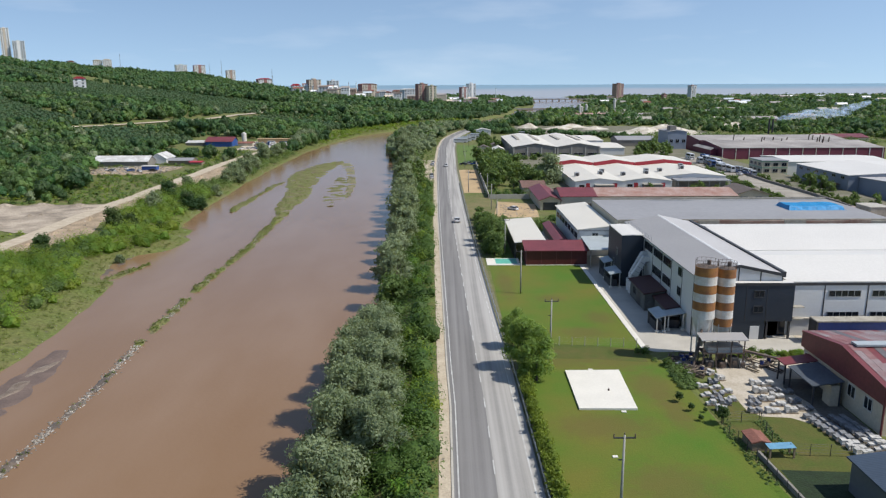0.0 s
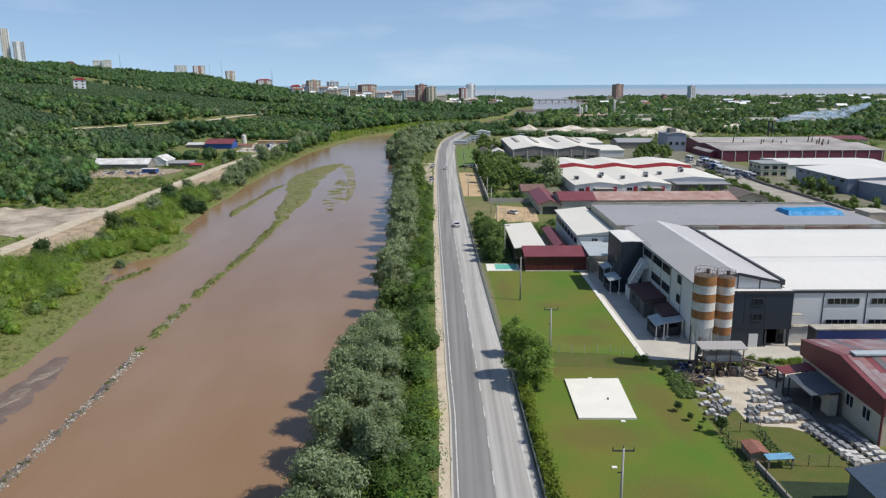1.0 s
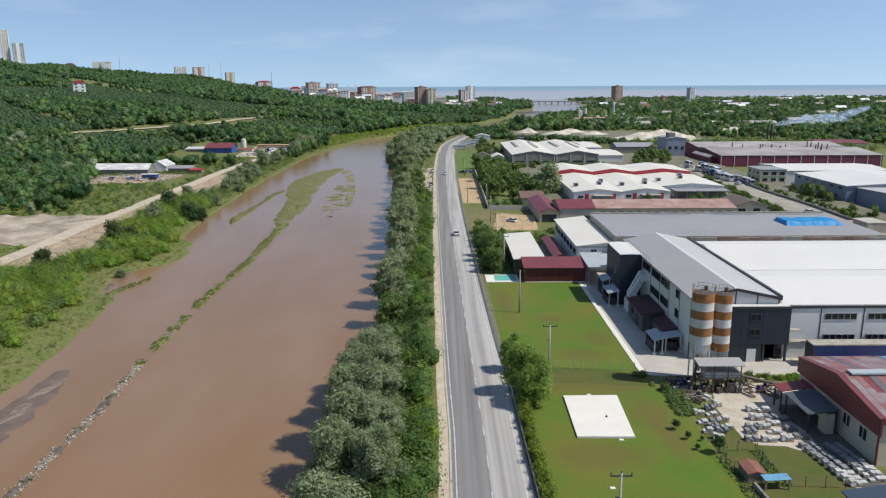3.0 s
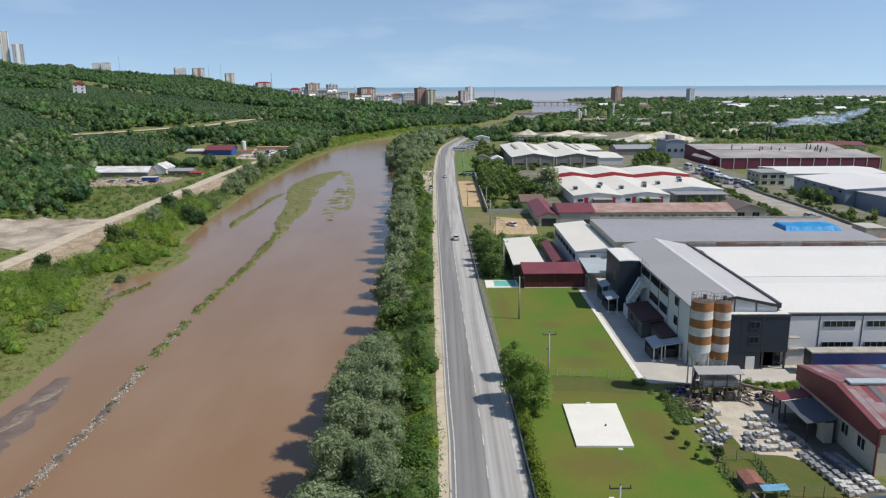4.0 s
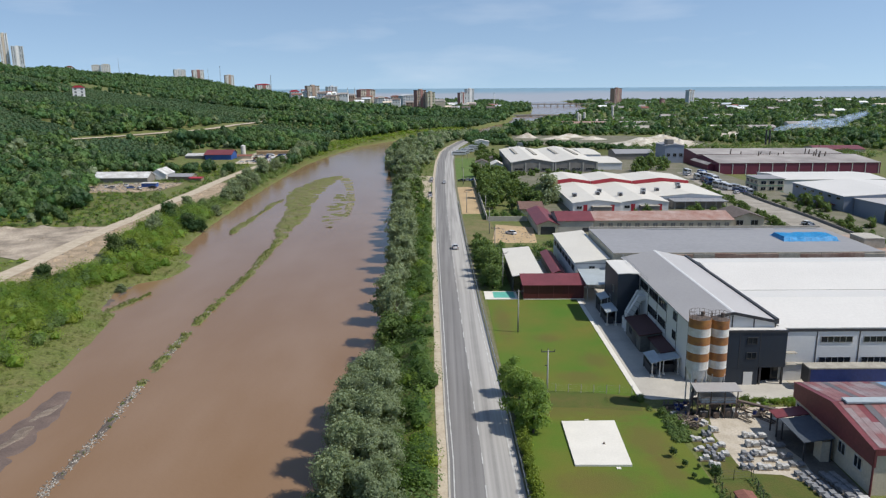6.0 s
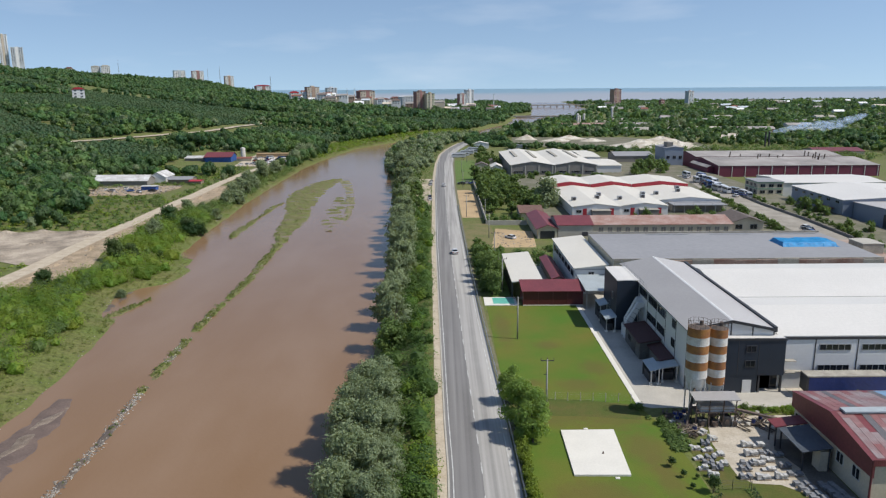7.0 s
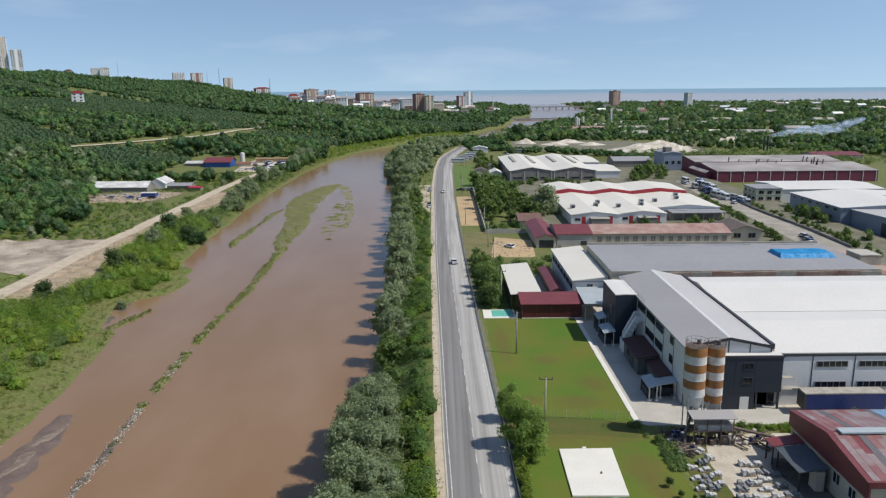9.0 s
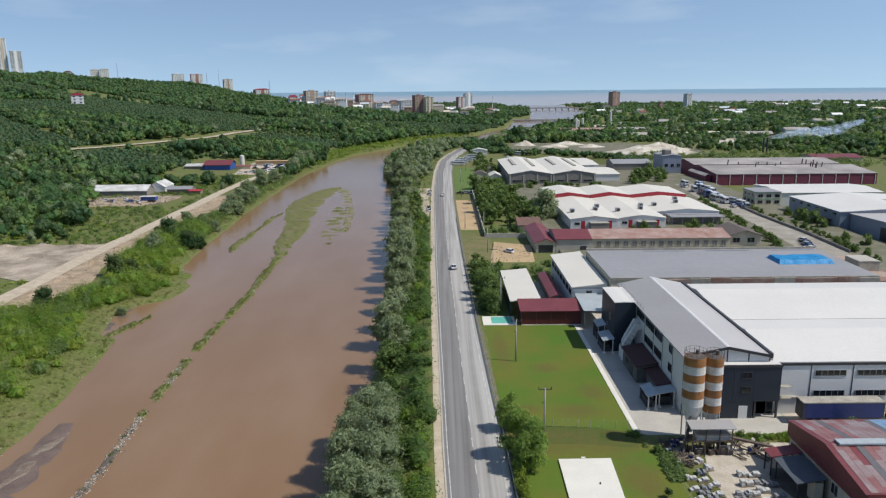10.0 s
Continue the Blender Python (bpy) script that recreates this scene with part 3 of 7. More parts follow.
# lean-tos and canopies along the factory's yard side
lean = hall("lean_to_shed", "grey lean-to shed with a dark maroon roof", 37.3, 41.3, 131.0, 141.6, 0, 3.3, 3.9, M_SHADE_WALL, M_SHADE_RED, "y", 0.98, category="shed")
hall("lean_to_shed", "low maroon-roofed lean-to against the factory", 39.0, 41.3, 123.0, 130.5, 0, 2.9, 3.3, M_SHADE_WALL, M_SHADE_RED, "y", 0.98, category="shed")
for x0, x1, y0, y1, z in ((35.9, 37.8, 118.6, 123.9, 2.5), (38.1, 41.2, 119.6, 122.9, 2.6), (34.3, 36.7, 146.6, 152.6, 2.8), (34.6, 36.6, 154.2, 159.0, 3.4)):
    c = posts_roof("metal_canopy", "small grey sheet canopy on white posts over stored goods", x0, x1, y0, y1, 0, z, z + 0.5, M_AWNING, M_SILO_WHITE, legs=((0.3, 0.3), (x1 - x0 - 0.3, 0.3)))
    for x in (0.3, x1 - x0 - 0.3):
        part("footing", block(x - 0.28, x + 0.28, 0.02, 0.58, 0, 0.35), M_CONCRETE_WHITE, c)
    # dark wall and crate also stand for the shade under the canopy
    part("back_wall", block(0.1, x1 - x0 - 0.1, y1 - y0 - 0.15, y1 - y0 - 0.03, 0, z), M_SHADE_WALL, c)
    part("stored_crate", block(0.3, x1 - x0 - 0.5, 1.4, y1 - y0 - 0.4, 0, 1.5), M_DARKSTEEL, c)
door_leaf = block(-0.06, 0.02, 3.0, 5.4, 0, 2.4)
part("door", door_leaf, M_DARKSTEEL, lean)
window(lean, "-x", 6.4, 1.4, 1.6, 1.0, 0, 2, M_DARKSTEEL)

# office block
office = thing("office_block", "anthracite office block in front of the factory", "office building", 46.8, 115.2, 0)
part("wall", block(0, 10.4, 0, 2.3, 3.1, 9.4), M_BLACK, office)
part("wall", block(0, 6.0, 0.05, 2.3, 0, 3.1), M_BLACK, office)
part("roof", block(-0.1, 10.5, 0.3, 2.35, 9.4, 9.5), M_WHITE_ROOF, office)
part("parapet", block(-0.12, 10.52, -0.12, 0.2, 9.25, 9.62), M_DARKSTEEL, office)
for x in (6.4, 10.1):
    part("column", block(x - 0.15, x + 0.15, 0.1, 0.4, 0, 3.1), M_DARKSTEEL, office)
window(office, "-y", 3.9, 7.3, 1.5, 1.0, 0, 2, M_DARKSTEEL)
window(office, "-y", 3.9, 4.7, 1.5, 1.0, 0, 2, M_DARKSTEEL)
part("door", block(3.6, 5.1, -0.03, 0.08, 0, 2.3), M_PANEL, office, "white steel door")
part("recess", block(6.1, 10.3, 2.0, 2.3, 0, 3.1), M_GLASS, office)
for x in (2.6, 6.0):
    part("panel_joint", block(x - 0.04, x + 0.04, -0.03, 0.02, 3.1, 9.4), M_DARKSTEEL, office)

# production halls with white roofs
annex = hall("production_hall", "long production hall with pale panel walls and a white roof", 57.1, 125, 117.5, 140.4, 0, 9.1, 10.5, M_PANEL, M_WHITE_ROOF, "x", 0.58, over=0.1, category="factory hall", group="white roofed halls")
for k in range(9):
    x = 6.2 + 7.2 * k
    part("panel_joint", block(x - 0.09, x + 0.09, -0.05, 0.02, 0, 8.8), M_DARKSTEEL, annex)
    for z in (6.7, 3.0):
        window(annex, "-y", x + 0.75, z, 5.2, 0.95, 0, 5)
part("eave_trim", block(-0.1, 68, -0.16, -0.1, 8.6, 9.05), M_DARKSTEEL, annex)
hall("production_hall", "second white-roofed production hall behind the first", 57.1, 125, 140.6, 168, 0, 9.15, 10.7, M_PANEL, M_WHITE_ROOF, "x", 0.62, over=0.0, group="white roofed halls")
kiosk = hall("gatehouse", "small stained gatehouse beside the office block", 57.6, 61.2, 117.0, 117.4, 0, 2.9, 3.0, M_PANEL, M_STAINED, category="kiosk", over=0.25)
for z in (5.2, 3.2):
    part("balcony", block(0.1, 1.9, -1.2, 0.0, z, z + 0.12), M_STAINED, kiosk)

# warehouse behind, its low front wall and side building
warehouse = hall("warehouse", "wide flat warehouse with a grey bitumen roof", 42, 108, 174.2, 206, 0, 9, 9.1, M_CREAM, M_FLAT_ROOF, "x", over=0.05)
for k in range(10):
    part("parapet_panel", block(14 + 5.2 * k, 19.14 + 5.2 * k, -0.55, -0.22, 7.0, 8.9 + 0.12 * (k % 3)), M_PARAPET if k % 4 != 1 else M_STAINED, warehouse)
part("parapet", block(0, 66, -0.2, 0.1, 8.7, 9.35), M_STAINED, warehouse)
part("parapet", block(0, 66, 31.6, 32.0, 9.1, 9.7), M_STAINED, warehouse)
for k in range(3):
    part("roof_light", block(16 + 18 * k, 28 + 18 * k, 29.6, 30.2, 9.15, 9.32), M_GALV, warehouse)
part("side_roof", block(66.1, 74, 2, 30, 0, 7.4), M_PARAPET, warehouse)
plant_room = hall("plant_room", "beige rooftop plant room", 109.6, 115, 186, 193, 7.4, 9.9, 10.0, M_STAINED, M_CONCRETE, category="plant room", over=0.1)
tarp = bmesh.new()
for i in range(25):
    for j in range(7):
        f = 0.5 + 0.5 * math.sin(i * 0.55 + j * 0.8) * math.cos(i * 0.23 - j)
        edge = min(i, 24 - i, j, 6 - j, 1)
        tarp.verts.new((0.62 * i, 1.5 * j + 0.12 * math.sin(i * 1.3), 0.02 + edge * (0.85 + 0.22 * f)))
tarp.verts.ensure_lookup_table()
for i in range(24):
    for j in range(6):
        tarp.faces.new([tarp.verts[a] for a in (i * 7 + j, (i + 1) * 7 + j, (i + 1) * 7 + j + 1, i * 7 + j + 1)])
cover = part("tarpaulin", tarp, M_TARP)
tagged(cover, "creased blue tarpaulin over goods on the warehouse roof", "tarpaulin")
cover.matrix_world = pose(89.0, 186.5, 9.25)
side_hall = hall("side_building", "low side building with a pale monopitch roof", 33, 41.6, 176, 212, 0, 6.5, 7.4, M_PANEL, M_WHITE_ROOF_Y, "y", 0.98, category="side building")
part("corner_trim", block(-0.06, 8.6, -0.06, 0.04, 6.1, 6.45), M_GALV, side_hall)
window(side_hall, "-y", 3.4, 4.6, 1.3, 1.0, 0, 2)
for k in range(7):
    window(side_hall, "-x", 2.0 + 4.8 * k, 4.0, 3.2, 1.2, 0, 3, M_DARKSTEEL)
canopy = posts_roof("loading_canopy", "blue-grey loading canopy between shed and factory", 33.4, 41.3, 163.5, 175.8, 0, 4.2, 4.9, M_AWNING, M_GALV, "y")

# sheds beside the lawn
red_shed = hall("red_shed", "long maroon sheet-metal shed beside the lawn", 19.2, 33.3, 166.2, 173, 0, 3.5, 4.5, M_MAROON, M_MAROON_ROOF, "x", 0.98, category="shed")
part("plinth", block(-0.05, 14.2, -0.08, 0.02, 0, 0.22), M_CONCRETE_WHITE, red_shed)
for k in range(5):
    part("frame_post", block(3.5 * k - 0.02, 3.5 * k + 0.1, -0.07, 0.0, 0.22, 3.45), M_MAROON_ROOF, red_shed)
white_shed = posts_roof("open_shed", "open shed with a large white metal roof", 17.1, 24.6, 172.8, 203.5, 0, 3.9, 4.5, M_WHITE_ROOF_Y, M_DARKSTEEL, "x", "shed", 0.3, 0.2, ((0.3, 0.3), (7.2, 0.3), (0.3, 10), (7.2, 10), (0.3, 20), (7.2, 20), (0.3, 30.4), (7.2, 30.4)))
part("back_wall", block(0.1, 0.25, 0.2, 30.5, 0, 3.6), M_DARKSTEEL, white_shed)
low_shed = hall("low_shed", "narrow maroon-roofed store between the sheds", 28.4, 31.2, 181, 205, 0, 2.6, 3.2, M_BLOCKWALL, M_MAROON_ROOF, "y", category="shed")

# the court with a turquoise floor
court = thing("small_court", "small concrete court with a turquoise floor", "court", 11.4, 166.4, 0)
part("slab", block(-1.2, 6.6, 0, 6.8, 0, 0.12), M_CONCRETE_WHITE, court)
part("painted_floor", block(0.9, 6.0, 1.2, 6.2, 0.12, 0.135), M_TURQ, court)

# silos
def silo(x, y, r, z0, z1, bands, label):
    t = thing("cement_silo", label, "silo", x, y, 0, "cement silos")
    h = (z1 - z0) / len(bands)
    for k, (mat, name) in enumerate(bands):
        part("shell_band", tube(bmesh.new(), (0, 0, z0 + h * k), (0, 0, z0 + h * (k + 1)), r, sides=36), mat, t, name)
        part("seam", tube(bmesh.new(), (0, 0, z0 + h * k - 0.04), (0, 0, z0 + h * k + 0.04), r + 0.03, sides=36), mat, t)
    part("cone", tube(bmesh.new(), (0, 0, 2.2), (0, 0, z0), 0.3, r * 0.98, 32), M_SILO_WHITE, t)
    part("top", tube(bmesh.new(), (0, 0, z1), (0, 0, z1 + 0.25), r * 0.97, r * 0.5, 32), M_OLDIRON, t, "rusty domed top")
    part("filter", tube(bmesh.new(), (0.4, 0.2, z1 + 0.1), (0.4, 0.2, z1 + 0.9), 0.3, sides=12), M_OLDIRON, t)
    for k in range(4):
        a = 0.785 + 1.5708 * k
        part("leg", tube(bmesh.new(), (r * 0.95 * math.cos(a), r * 0.95 * math.sin(a), 0), (r * 0.95 * math.cos(a), r * 0.95 * math.sin(a), z0 + 0.3), 0.11, sides=8), M_SILO_WHITE, t)
    g = bmesh.new()
    for k in range(14):
        a, b = 6.28318 * k / 14, 6.28318 * (k + 1) / 14
        tube(g, (r * math.cos(a), r * math.sin(a), z1), (r * math.cos(a), r * math.sin(a), z1 + 1.05), 0.025, sides=5)
        for zz in (0.55, 1.05):
            tube(g, (r * math.cos(a), r * math.sin(a), z1 + zz), (r * math.cos(b), r * math.sin(b), z1 + zz), 0.022, sides=5)
    part("railing", g, M_OLDIRON, t)
    return t


RW = [(M_SILO_WHITE, "chalky white band"), (M_RUST, "rusty orange band")] * 3
silo(39.25, 106.3, 1.63, 6.9, 14.75, RW, "cement silo with rusty orange and white bands")
silo(42.7, 107.3, 1.36, 5.3, 14.2, [(M_RUST, "rusty orange band")] + RW[0:1] + RW[1:2] + RW[0:1] + RW[1:2] + RW[0:1] + [(M_RUST, "rusty orange band")] * 1, "slimmer banded cement silo behind the first")

# batching stand below the silos
stand_ = thing("batching_stand", "rusty batching stand with a grey sheet roof below the silos", "batching plant", 37.9, 102.4, 0)
part("roof", prism(bmesh.new(), [(0, 4.35), (2.6, 4.7), (2.6, 4.8), (0, 4.45)], 0.1, 7.0, "x"), M_GREY_ROOF, stand_)
brng = np.random.default_rng(31)
for x in (0.5, 2.5, 4.6, 6.5):
    for y in (0.25, 2.3):
        part("column", block(x - 0.07, x + 0.07, y - 0.07, y + 0.07, 0, 4.4), M_OLDIRON, stand_)
part("platform", block(0.4, 6.7, 0.1, 2.5, 2.3, 2.42), M_OLDIRON, stand_)
part("bin", block(1.2, 6.3, 0.4, 2.3, 2.42, 3.25), M_AWNING, stand_, "blue-grey aggregate bin")
part("bin_rim", block(1.1, 6.4, 0.3, 2.4, 3.25, 3.38), M_GALV, stand_)
part("hopper", tube(bmesh.new(), (3.4, 1.2, 1.0), (3.4, 1.2, 2.3), 0.35, 1.1, 4), M_OLDIRON, stand_)
for k in range(14):
    x, y = brng.uniform(0.3, 6.6), brng.uniform(-0.2, 2.4)
    part("brace", tube(bmesh.new(), (x, y, 0.1), (x + brng.uniform(-1.2, 1.2), y + brng.uniform(-0.5, 0.5), 2.3), 0.055, sides=5), M_OLDIRON, stand_)
for x, w, h, mat in ((0.9, 1.3, 1.2, M_DARKSTEEL), (3.0, 1.0, 0.9, M_OLDIRON), (4.6, 1.2, 1.7, M_DARKSTEEL), (6.0, 0.9, 1.1, M_GALV)):
    bm = block(x, x + w, 0.2, 1.5, 0, h)
    bmesh.ops.bevel(bm, geom=bm.edges[:], offset=0.08, segments=1, affect="EDGES")
    part("motor_box", bm, mat, stand_)
    part("drive_wheel", tube(bmesh.new(), (x + w / 2, 0.05, h * 0.5), (x + w / 2, 0.22, h * 0.5), 0.35, sides=14), M_OLDIRON, stand_)
part("screw_conveyor", tube(bmesh.new(), (-0.9, 0.2, 0.4), (1.4, 3.6, 6.2), 0.2, sides=10), M_OLDIRON, stand_)
part("conveyor", prism(bmesh.new(), [(6.6, 2.3), (13.5, 0.6), (13.5, 0.85), (6.6, 2.6)], 1.0, 1.7, "y"), M_OLDIRON, stand_, "rusty inclined belt conveyor")
for z in (2.95, 3.4):
    part("railing", tube(bmesh.new(), (0.4, 0.05, z), (6.7, 0.05, z), 0.03, sides=6), M_OLDIRON, stand_)

# marble workshop at the yard
workshop = hall("marble_workshop", "cream workshop with a patched maroon metal roof", 52.35, 74, 81.0, 101.0, 0, 6.2, 7.75, M_CREAM, M_MAROON_ROOF, "x", 0.5)
part("gable_cladding", prism(bmesh.new(), [(-0.45, 4.0), (20.4, 4.0), (20.4, 6.2), (10.0, 7.75), (-0.45, 6.2)], -0.28, -0.02, "x"), M_MAROON_ROOF, workshop, "maroon sheet gable cladding")
part("fascia", block(-0.3, 22, -0.5, -0.42, 5.6, 6.45), M_MAROON_ROOF, workshop)
for y, z in ((2.4, 2.0), (6.2, 2.0), (12.4, 1.9), (15.0, 1.9), (17.8, 1.9)):
    window(workshop, "-x", y, z, 1.6, 1.5, 0, 2, M_SILO_WHITE)
part("pipe", tube(bmesh.new(), (-0.2, -0.2, 0), (-0.2, -0.2, 6), 0.14, sides=8), M_MAROON_ROOF, workshop)
M_PATCH = [sheet_metal("faded_pink_sheet", (0.27, 0.145, 0.14), 0.6, 0.25, "X", 0.2, 3, (0.22, 0.07, 0.07)), sheet_metal("bare_grey_sheet", (0.30, 0.25, 0.245), 0.5, 0.25, "X", 0.2, 3, (0.24, 0.13, 0.125)), sheet_metal("weathered_sheet", (0.145, 0.135, 0.14), 0.5, 0.25, "X", 0.2, 3), sheet_metal("blue_sheet", (0.20, 0.34, 0.50), 0.5, 0.25, "X", 0.15, 3)]
prng = np.random.default_rng(12)
for near, foot, top in ((True, 0.0, 9.8), (False, 10.2, 20.1)):
    for c in range(20):
        cuts = sorted(prng.uniform(foot + 1, top - 1, 2))
        for k, (y, y1) in enumerate(zip([foot] + cuts, cuts + [top])):
            worn = wobble(c * 1.0 + (0 if near else 40), y * 0.7, 3.0) + prng.normal(scale=0.35)
            if worn < -0.42 and c % 7 != 3:
                continue
            mat = M_PATCH[3] if not near and c > 10 else M_PATCH[2] if c % 7 == 3 else M_PATCH[0] if worn < 0.15 else M_PATCH[1]
            z = lambda q: 7.75 + 0.19 - abs(q - 10.0) * 0.155 + 0.004 * (1 + (c + k) % 3)
            part("roof_sheet", prism(bmesh.new(), [(y, z(y)), (y1, z(y1)), (y1, z(y1) + 0.02), (y, z(y) + 0.02)], 0.4 + c, 1.37 + c, "x"), mat, workshop)
part("roof_vent", prism(bmesh.new(), [(9.1, 8.0), (10.6, 8.0), (10.6, 8.25), (9.1, 8.25)], 1.2, 8.0, "x"), M_AWNING, workshop)
M_AWNING_DARK = sheet_metal("dark_blue_grey_sheet", (0.085, 0.10, 0.12), 0.6, 0.25, "Y", 0.15, 2)
awn2 = posts_roof("workshop_awning", "grey sheet awning over the workshop yard", 47.8, 51.9, 89.0, 96.0, 0, 2.9, 3.5, M_AWNING_DARK, M_DARKSTEEL, "x", "awning")
posts_roof("workshop_awning", "small maroon awning over the workshop yard", 47.4, 52.0, 96.2, 98.8, 0, 3.0, 3.6, M_MAROON_ROOF, M_DARKSTEEL, "x", "awning")
part("office_wall", block(2.6, 3.9, 0.3, 2.2, 0, 2.9), M_CREAM, awn2)
M_BLUEROOF = sheet_metal("slate_blue_roof_sheet", (0.050, 0.072, 0.105), 0.5, 0.3, "Y", 0.12, 4)
M_SLATEWALL = sheet_metal("slate_grey_wall_sheet", (0.13, 0.145, 0.16), 0.55, 0.3, "X", 0.1, 4)
hall("blue_roofed_shed", "grey shed with a slate-blue metal roof", 42.0, 58, 54, 69.0, 0, 3.6, 5.0, M_SLATEWALL, M_BLUEROOF, "y", 0.6, category="shed")


# ---- trees and shrubs ----
M_WILLOW = leaf_material("willow_leaves", (0.145, 0.195, 0.105), (0.26, 0.315, 0.185), 4, 0.35)
M_BROAD = leaf_material("broadleaf", (0.075, 0.13, 0.038), (0.150, 0.22, 0.060), 5, 0.3)
M_DARK = leaf_material("dark_foliage", (0.042, 0.082, 0.030), (0.085, 0.135, 0.042), 8, 0.35, 0.15, 8.0, 0.2)
M_BRIGHT = leaf_material("fresh_shrub_leaves", (0.100, 0.180, 0.022), (0.205, 0.285, 0.038), 9, 0.35, 0.14, 3.5, 0.2)
M_ROADTREE = leaf_material("young_tree_leaves", (0.14, 0.225, 0.055), (0.25, 0.35, 0.095), 3, 0.45)
M_BANK = leaf_material("bank_shrub_leaves", (0.046, 0.098, 0.020), (0.105, 0.175, 0.036), 4, 0.3, 0.18)
M_WOODS = leaf_material("woodland_crowns", (0.036, 0.084, 0.033), (0.102, 0.178, 0.056), 34, 0.3, 0.10, 9.0, 0.28)
M_ORCHARD = leaf_material("hazel_crowns", (0.056, 0.108, 0.048), (0.088, 0.142, 0.060), 60, 0.3, 0.06, 7.0, 0.12)
M_REED = leaf_material("river_grass", (0.095, 0.140, 0.026), (0.165, 0.200, 0.045), 5, 0.35, 0.12)
M_BARK = material("bark", (0.14, 0.11, 0.085), 0.95, 0.3, 0.6, 0.08, 0.4)


def unit(v):
    return v / np.maximum(np.linalg.norm(v, axis=-1, keepdims=True), 1e-6)


def leaf_quads(rng, lobes, count, size, slim=0.55, up=0.7, shell=(0.6, 1.22), tilt=0.0):
    """Small diamond leaves or sprays scattered over the outer skin of round lobes (x, y, z, r)."""
    lobes = np.asarray(lobes, float)
    w = lobes[:, 3] ** 2
    pick = lobes[rng.choice(len(lobes), count, p=w / w.sum())]
    d = unit(rng.normal(size=(count, 3)))
    flip = (d[:, 2] < 0) & (rng.random(count) < up)
    d[flip, 2] *= -1
    p = pick[:, :3] + d * (pick[:, 3] * rng.uniform(*shell, count))[:, None]
    n = unit(d * (1 - 0.4 * tilt) + np.array((0, 0, tilt)) + rng.normal(scale=0.45 - 0.12 * tilt, size=(count, 3)))
    t = unit(np.cross(n, rng.normal(size=(count, 3))))
    b = np.cross(n, t)
    a = (size * rng.uniform(0.55, 1.35, count))[:, None]
    return np.stack([p - t * a, p - b * a * slim, p + t * a, p + b * a * slim], 1).reshape(-1, 3)


def quad_faces(n):
    q = np.arange(n * 4).reshape(n, 4)
    return np.concatenate([q[:, (0, 1, 2)], q[:, (0, 2, 3)]])


GOLD = (1 + 5 ** 0.5) / 2
ICO = unit(np.array([(-1, GOLD, 0), (1, GOLD, 0), (-1, -GOLD, 0), (1, -GOLD, 0), (0, -1, GOLD), (0, 1, GOLD), (0, -1, -GOLD), (0, 1, -GOLD), (GOLD, 0, -1), (GOLD, 0, 1), (-GOLD, 0, -1), (-GOLD, 0, 1)], float))
ICO_FACES = np.array([(0, 11, 5), (0, 5, 1), (0, 1, 7), (0, 7, 10), (0, 10, 11), (1, 5, 9), (5, 11, 4), (11, 10, 2), (10, 7, 6), (7, 1, 8), (3, 9, 4), (3, 4, 2), (3, 2, 6), (3, 6, 8), (3, 8, 9), (4, 9, 5), (2, 4, 11), (6, 2, 10), (8, 6, 7), (9, 8, 1)])


def foliage(rng, lobes, count, size, slim=0.55, up=0.7, core=0.8, tilt=0.0):
    """Leaf sprays over lumpy leafy cores, one core to a lobe."""
    lobes = np.asarray(lobes, float)
    leaf = leaf_quads(rng, lobes, count, size, slim, up, (0.6, 1.38), tilt)
    n = len(lobes)
    cv = ICO[None] * rng.uniform(0.75, 1.1, (n, 12, 1)) * lobes[:, None, 3:4] * core + lobes[:, None, :3]
    cf = ICO_FACES[None] + (np.arange(n) * 12)[:, None, None] + len(leaf)
    return np.concatenate([leaf, cv.reshape(-1, 3)]), np.concatenate([quad_faces(count), cf.reshape(-1, 3)])


